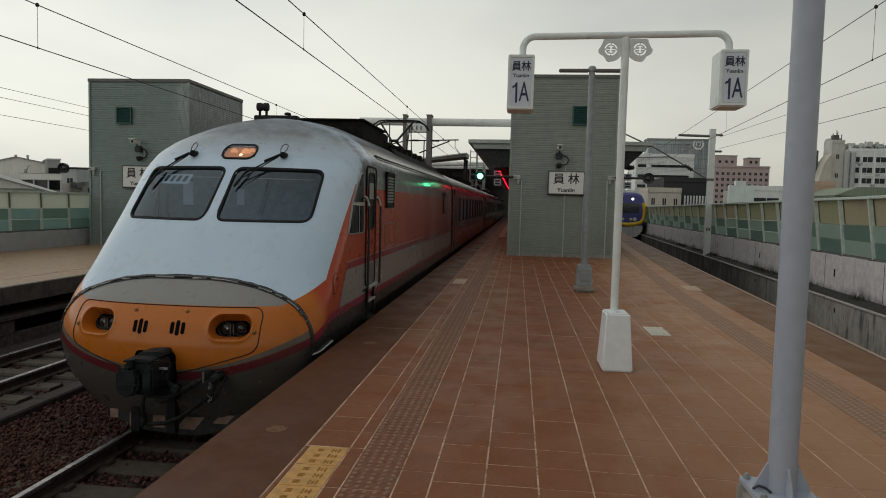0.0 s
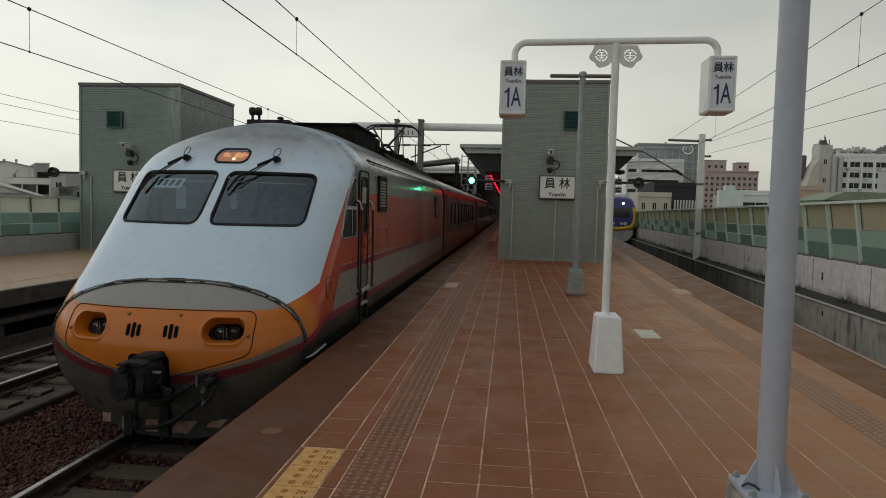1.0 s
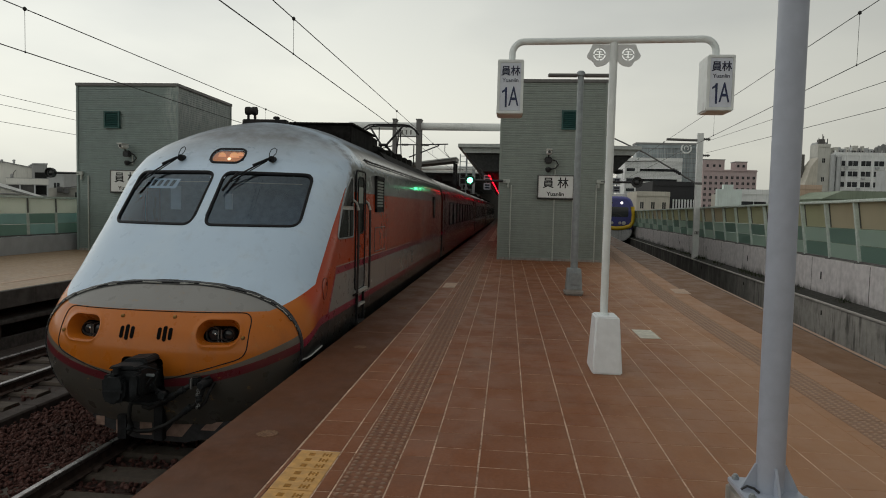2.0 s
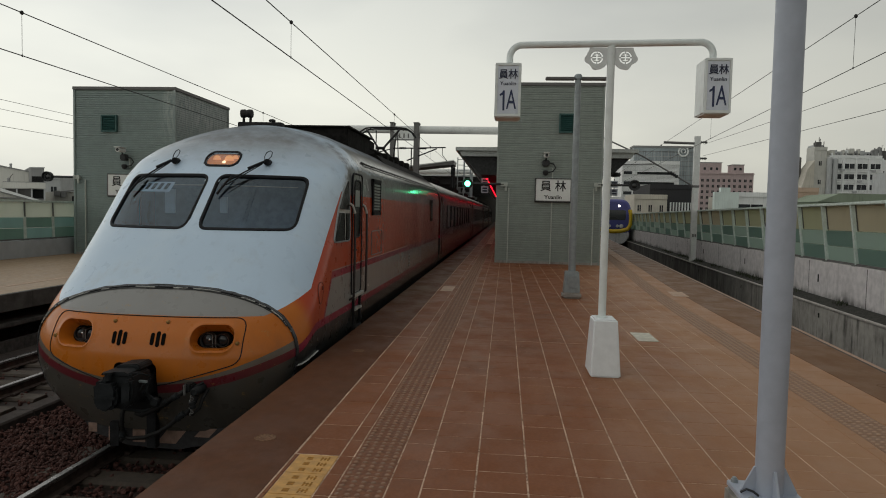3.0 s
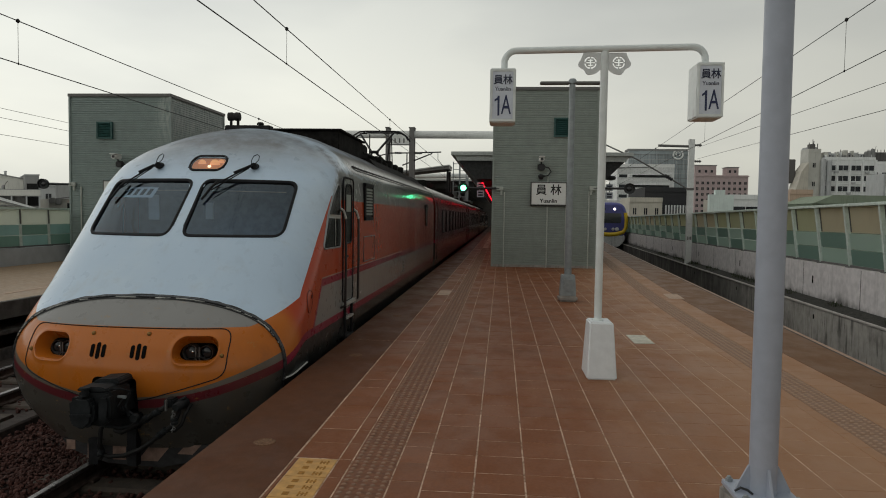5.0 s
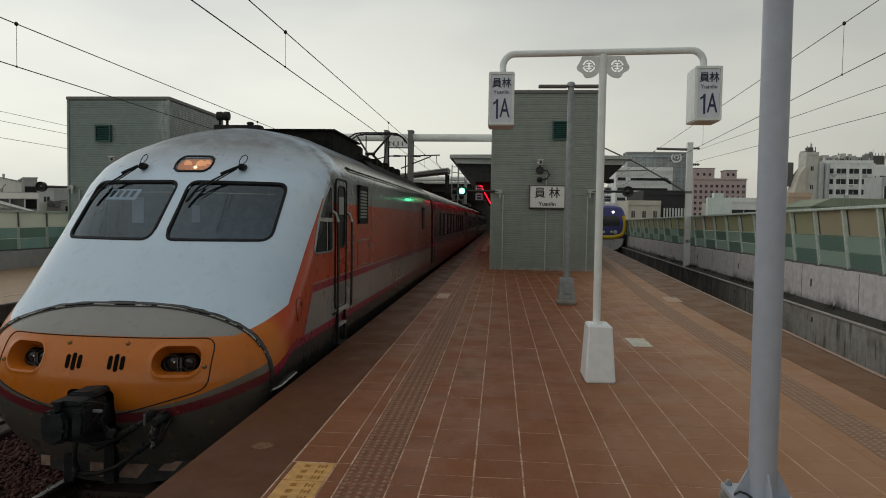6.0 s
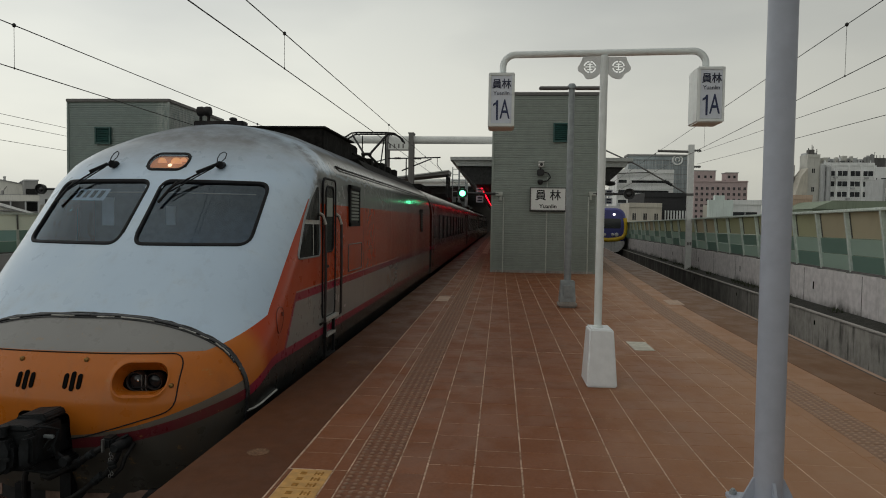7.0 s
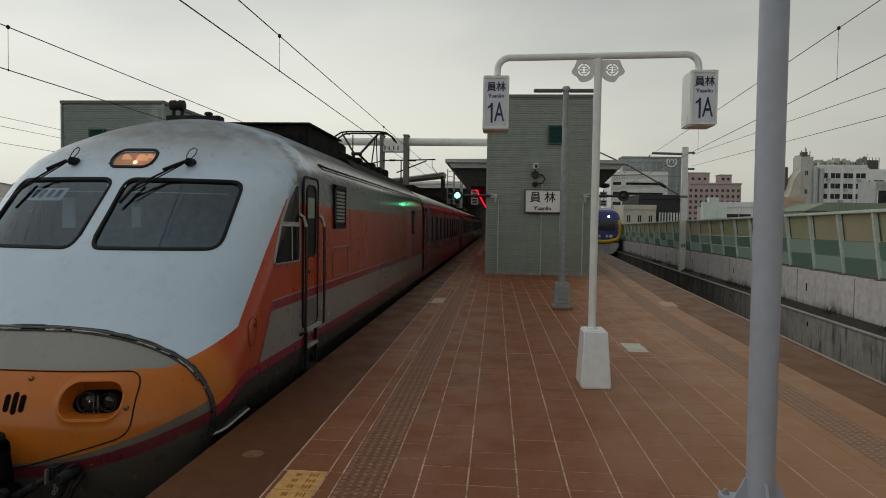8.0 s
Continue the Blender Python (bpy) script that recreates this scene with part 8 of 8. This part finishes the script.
part("roof_sheet", one_prism([(3.2, 15.0), (7.1, 14.34), (7.1, 14.44), (3.2, 15.12), (-7.1, 12.98), (-7.1, 12.88)], "y", -0.2, 16.2), F["annex"], t, "grey sheet roof", soft=0)
for x in (3.3, 4.75):
    part("roof_vent", one_lathe([(0.15, 14.8), (0.15, 15.2), (0.22, 15.25), (0.12, 15.36)], 10, "z", (x, 1, 0)), F["grey"], t)
skew(t)
t = block("annex", -50.57, -49.0, 68, 6, 5.30, F["annex"], "grey concrete annex with an open upper floor", roof=False)
part("opening", one_box(-0.62, 0.70, -0.03, 0.03, 13.20, 13.86), F["void"], t, "dark opening", soft=0)
part("opening", one_box(-0.70, 0.70, -0.03, 0.03, 11.5, 12.45), F["void"], t, soft=0)
part("roof_edge", one_box(-0.85, 0.85, -0.1, 6, 14.72, 14.84), F["grey"], t, soft=0)
part("balcony", one_box(-3.95, 0.80, -0.9, 0.0, 12.55, 13.16), F["shed"], t, "pale balcony parapet", soft=0)
part("balcony_edge", one_box(-3.97, 0.82, -0.93, 0.0, 13.16, 13.22), F["annex"], t, soft=0)
for x in (-3.8, -2.4, -0.72, 0.72):
    part("post", one_box(x - 0.08, x + 0.08, -0.7, -0.5, 9.5, 12.55), F["grey"], t, soft=0)
part("shade", one_box(-3.9, -0.79, -0.25, 0.6, 11.3, 12.5), F["dark"], t, "dark loggia", soft=0)
part("aerial", one_tube([(-3.2, -0.5, 13.2), (-3.1, -0.5, 13.75), (-2.8, -0.5, 14.05)], 0.035, 5), F["void"], t)
part("water_drum", one_lathe([(0.2, 13.2), (0.2, 13.55), (0.08, 13.65)], 10, "z", (-3.3, -0.45, 0)), F["annex"], t)
skew(t)
t = block("low_house", -52.2, -44.5, 74, 8, 2.9, F["shed"], "small white house with air units under its roof", roof=False)
part("roof", one_prism([(-3.0, 12.3), (3.9, 13.2), (3.9, 13.35), (-3.0, 12.45)], "y", -0.3, 8.2), F["annex"], t, soft=0)
for x in (-3.5, -2.7):
    part("air_unit", one_box(x - 0.33, x + 0.33, -0.5, 0.0, 11.6 - 0.2 * x - 0.4, 12.2 - 0.2 * x - 0.4, 0.04), F["annex"], t, soft=0)
part("window", one_box(-1.6, 0.2, -0.04, 0.02, 11.2, 11.9), F["pane"], t, soft=0)
skew(t)
t = thing("pitched_roof", pose(-52.0, 60, GROUND), "pale pitched sheet roof beyond the barrier", "roof")
part("sheet", one_prism([(-3.6, 12.74), (0.0, 13.52), (9.6, 10.97), (9.6, 10.80), (0.0, 12.95), (-3.6, 12.3)], "y", 0, 16), F["white"], t, "pale sheet roof", soft=0)
part("wall", one_prism([(-3.4, 0.0), (8.9, 0.0), (8.9, 10.9), (0.0, 12.95), (-3.4, 12.25)], "y", 0.3, 15.7), F["shed"], t, soft=0)
part("verge", one_prism([(-3.6, 12.42), (0.0, 13.08), (9.0, 10.98), (9.0, 10.9), (0.0, 12.96), (-3.6, 12.3)], "y", -0.06, 0.02), F["annex"], t, soft=0)
part("tie_bar", one_box(-3.0, 6.4, -0.04, 0.28, 11.42, 11.5), F["annex"], t, soft=0)
skew(t)
for k in range(9):
    block("row_house", -190 + 13.0 * k, -178.5 + 13.0 * k, 120 + 6 * (k % 3), 12, 1.5 + 1.6 * ((k * 5) % 4), F[("white", "grey", "beige")[k % 3]], "plain town house in the distance", 4, 2, 2.2, 3.2, (1.2, 1.4))

# ---- floor of tiles ----
TILE, JX, JY = 0.30, 0.0088, 0.0054


def slab_mesh(name, x0, x1, y0, y1, mat_, z=0.0, knobs=0):
    bm = bmesh.new()
    e = 0.0025
    lo = [bm.verts.new((x, y, -0.03)) for x, y in ((x0, y0), (x1, y0), (x1, y1), (x0, y1))]
    mid = [bm.verts.new((x, y, z - 0.002)) for x, y in ((x0, y0), (x1, y0), (x1, y1), (x0, y1))]
    hi = [bm.verts.new((x, y, z)) for x, y in ((x0 + e, y0 + e), (x1 - e, y0 + e), (x1 - e, y1 - e), (x0 + e, y1 - e))]
    bm.faces.new(hi)
    for a, b in ((lo, mid), (mid, hi)):
        for i in range(4):
            bm.faces.new((a[i], a[(i + 1) % 4], b[(i + 1) % 4], b[i]))
    if knobs:
        p = (x1 - x0) / knobs
        for i in range(knobs):
            for j in range(knobs):
                cx, cy = x0 + p * (i + 0.5), y0 + (y1 - y0) * (j + 0.5) / knobs
                a = [bm.verts.new((cx + 0.0165 * math.cos(q), cy + 0.0165 * math.sin(q), z)) for q in (math.pi * k / 4 for k in range(8))]
                b = [bm.verts.new((cx + 0.0115 * math.cos(q), cy + 0.0115 * math.sin(q), z + 0.005)) for q in (math.pi * k / 4 for k in range(8))]
                bm.faces.new(b).material_index = 1
                for k in range(8):
                    bm.faces.new((a[k], a[(k + 1) % 8], b[(k + 1) % 8], b[k])).material_index = 1
    return as_mesh(name, bm, mat_, normals=False)


def joined(name, me, places, m, label, mat_):
    """Many alike pieces as one object."""
    v = np.array([x.co[:] for x in me.vertices])
    f = [tuple(p.vertices) for p in me.polygons]
    mi = [p.material_index for p in me.polygons]
    vs = np.concatenate([v + p for p in places]).tolist()
    fs = [tuple(i + k * len(v) for i in face) for k in range(len(places)) for face in f]
    ob = raw(name, vs, fs, mat_)
    ob.data.polygons.foreach_set("material_index", mi * len(places))
    ob.matrix_world = m
    return tagged(ob, label, "floor tiles", "", "stuff")


def pieces(name, me, places, parent, m=None):
    for p in places:
        o = new(name, me)
        o.parent = parent
        o.matrix_basis = (m or Matrix.Identity(4)) @ Matrix.Translation(p)


def band_field(x0, x1, pitch, name, near, far, mat_near, mat_far, label, y_near=(3.0, 9.0), shift=0.0, m=None, limit=None, knobs=0, z=0.0, dz=None):
    """One lengthwise strip of tiles between x0 and x1; the stretch near the camera is laid tile by tile."""
    me = slab_mesh(name, x0 + JX / 2, x1 - JX / 2, JY / 2, pitch - JY / 2, mat_near, z, knobs)
    ys = np.arange(Y0 + shift, 100.0, pitch)
    close = [(0, y, (dz or (lambda y: 0.0))(y)) for y in ys if y_near[0] <= y < y_near[1] and (limit is None or limit(x1, y))]
    rest = [(0, y, 0) for y in ys if not (y_near[0] <= y < y_near[1]) and (limit is None or limit(x1, y)) and (y < 34 or knobs == 0)]
    pieces(name, me, close, bed, m)
    return me, rest


rnd = random.Random(7)
wob = lambda y: rnd.uniform(-0.0012, 0.0008)
field_rest = []
in_field = lambda x, y: x < inner_r(y) - 0.40
for i in range(26):
    xa = -0.54 + TILE * i
    near_span = (3.2, 7.7) if i < 7 else ((4.0, 7.4) if i < 10 else (99, 99))
    me, rest = band_field(xa, xa + TILE, TILE, "tile", None, None, M["tile"], M["tilefield"], "", near_span, 0.12, None, in_field, dz=wob)
    field_rest += [(xa, p[1], wob(0)) for p in rest]
base_me = slab_mesh("tile", JX / 2, TILE - JX / 2, JY / 2, TILE - JY / 2, M["tilefield"])
joined("floor_tiles", base_me, field_rest, Matrix.Identity(4), "brown square floor tiles with pale joints", M["tilefield"])
# cut strips beside the tactile lines
for xa, xb in ((-1.398, -1.113), (-1.113, -1.02), (-0.73, -0.54)):
    me, rest = band_field(xa, xb, TILE, "tile", None, None, M["tile"], M["tilefield"], "", (3.0, 7.5), 0.24, dz=wob,
                          limit=(lambda x, y: not (2.6 < y < 4.29)) if xa == -1.398 else None)
    me.materials[0] = M["tile"]
    joined("floor_tiles", slab_mesh("tile", xa + JX / 2, xb - JX / 2, JY / 2, TILE - JY / 2, M["tilefield"]), rest, Matrix.Identity(4), "narrow cut floor tiles beside the tactile strip", M["tilefield"])
me, rest = band_field(-1.02, -0.73, TILE, "tactile_tile", None, None, [M["tact"], M["knob"]], None, "", (3.0, 11.0), 0.24, knobs=5)
joined("tactile_tiles", me, rest, Matrix.Identity(4), "dark studded tactile tiles along the platform edge", [M["tactfield"], M["knob"]])
# the strips along the other edge follow its bend


def bend_pose(y):
    return Matrix.Translation((inner_r(y), y, 0)) @ Matrix.Rotation(-math.atan((inner_r(y + 0.1) - inner_r(y - 0.1)) / 0.2), 4, "Z")


def bend_field(xa, xb, name, mats, far_mats, label, span, knobs=0):
    me = slab_mesh(name, xa + JX / 2, xb - JX / 2, JY / 2, TILE - JY / 2, mats, 0.003, knobs)
    ys = np.arange(Y0, 60.0 if not knobs else 34.0, TILE)
    v = np.array([x.co[:] for x in me.vertices])
    f, mi = [tuple(p.vertices) for p in me.polygons], [p.material_index for p in me.polygons]
    vs, fs, n = [], [], 0
    for y in ys:
        m = bend_pose(y)
        if span[0] <= y < span[1]:
            o = new(name, me)
            o.parent, o.matrix_basis = bed, m
            continue
        q = np.array(m)
        vs.append(v @ q[:3, :3].T + q[:3, 3])
        fs += [tuple(i + n * len(v) for i in face) for face in f]
        n += 1
    ob = raw(name + "s", np.concatenate(vs).tolist(), fs, far_mats)
    ob.data.polygons.foreach_set("material_index", mi * n)
    tagged(ob, label, "floor tiles", "", "stuff")


bend_field(-0.355, -0.003, "tile", M["tile"], M["tilefield"], "paler floor tiles beside the far coping", (4.5, 8.0))
bend_field(-0.78, -0.68, "tile", M["tile"], M["tilefield"], "narrow paler tiles beside the far tactile strip", (4.5, 8.0))
bend_field(-0.68, -0.355, "tactile_tile", [M["tact"], M["knob"]], [M["tactfield"], M["knob"]], "worn studded tactile tiles along the far edge", (4.5, 9.0), 5)
setting("expansion_joint", one_box(-1.402, 2.5, 8.514, 8.526, -0.03, 0.0008), M["grout"], "pale mortar joint across the platform", category="joint")
# yellow warning tiles with worn marks
for k in range(6):
    y = 2.64 + 0.30 * k - 0.01
    if y + 0.3 > 4.60:
        continue
    t = single("warning_tile", one_box(-1.368, -1.117, y, y + 0.296, -0.03, 0.001, 0.002), M["yellow"], Matrix.Identity(4), "worn yellow warning tile with faded writing", "warning tile", "warning tiles", soft=0)
    for j in range(3):
        for e in range(3):
            part("mark", one_box(-1.212 + 0.021 * e, -1.201 + 0.021 * e, y + 0.025 + 0.09 * j + 0.006 * (e % 2), y + 0.085 + 0.09 * j - 0.012 * (e % 2), 0.001, 0.0016), M["ink_yellow"], t, "faded bar of writing", soft=0)
        part("mark", one_box(-1.205, -1.155, y + 0.05 + 0.09 * j, y + 0.06 + 0.09 * j, 0.0016, 0.002), M["ink_yellow"], t, soft=0)
        part("mark", one_box(-1.30, -1.262, y + 0.03 + 0.09 * j, y + 0.075 + 0.09 * j, 0.001, 0.0016), M["ink_yellow"], t, soft=0)
    single("edge_tile", one_box(-1.397, -1.372, y, y + 0.296, -0.03, 0.0, 0.002), M["tile"], Matrix.Identity(4), "narrow brown tile beside the warning tiles", "floor tile", "edge tiles", soft=0)

# ---- movement ----
RUN = ((0, 0.0), (0.5, 0.0), (1.0, -0.005), (1.5, -0.022), (2.0, -0.045), (2.5, -0.08), (3.0, -0.125), (3.5, -0.185), (4.0, -0.26), (4.5, -0.34),
       (5.0, -0.45), (5.5, -0.585), (6.0, -0.775), (6.5, -1.025), (7.0, -1.30), (7.5, -1.57), (8.0, -1.88))


def motions():
    walk(loco, [(t, pose(TRACK_X, 6.55 + s, RAIL_Z)) for t, s in RUN])
    for k, c in enumerate(COACHES):
        x, y, z = coach_pose(k).translation
        walk(c, [(t, pose(x, y + s, z)) for t, s in RUN])
    for ax, y in WHEELSETS:
        walk(ax, [(t, pose(0, y, 0.40, math.degrees(-s / 0.40))) for t, s in RUN])


motions()
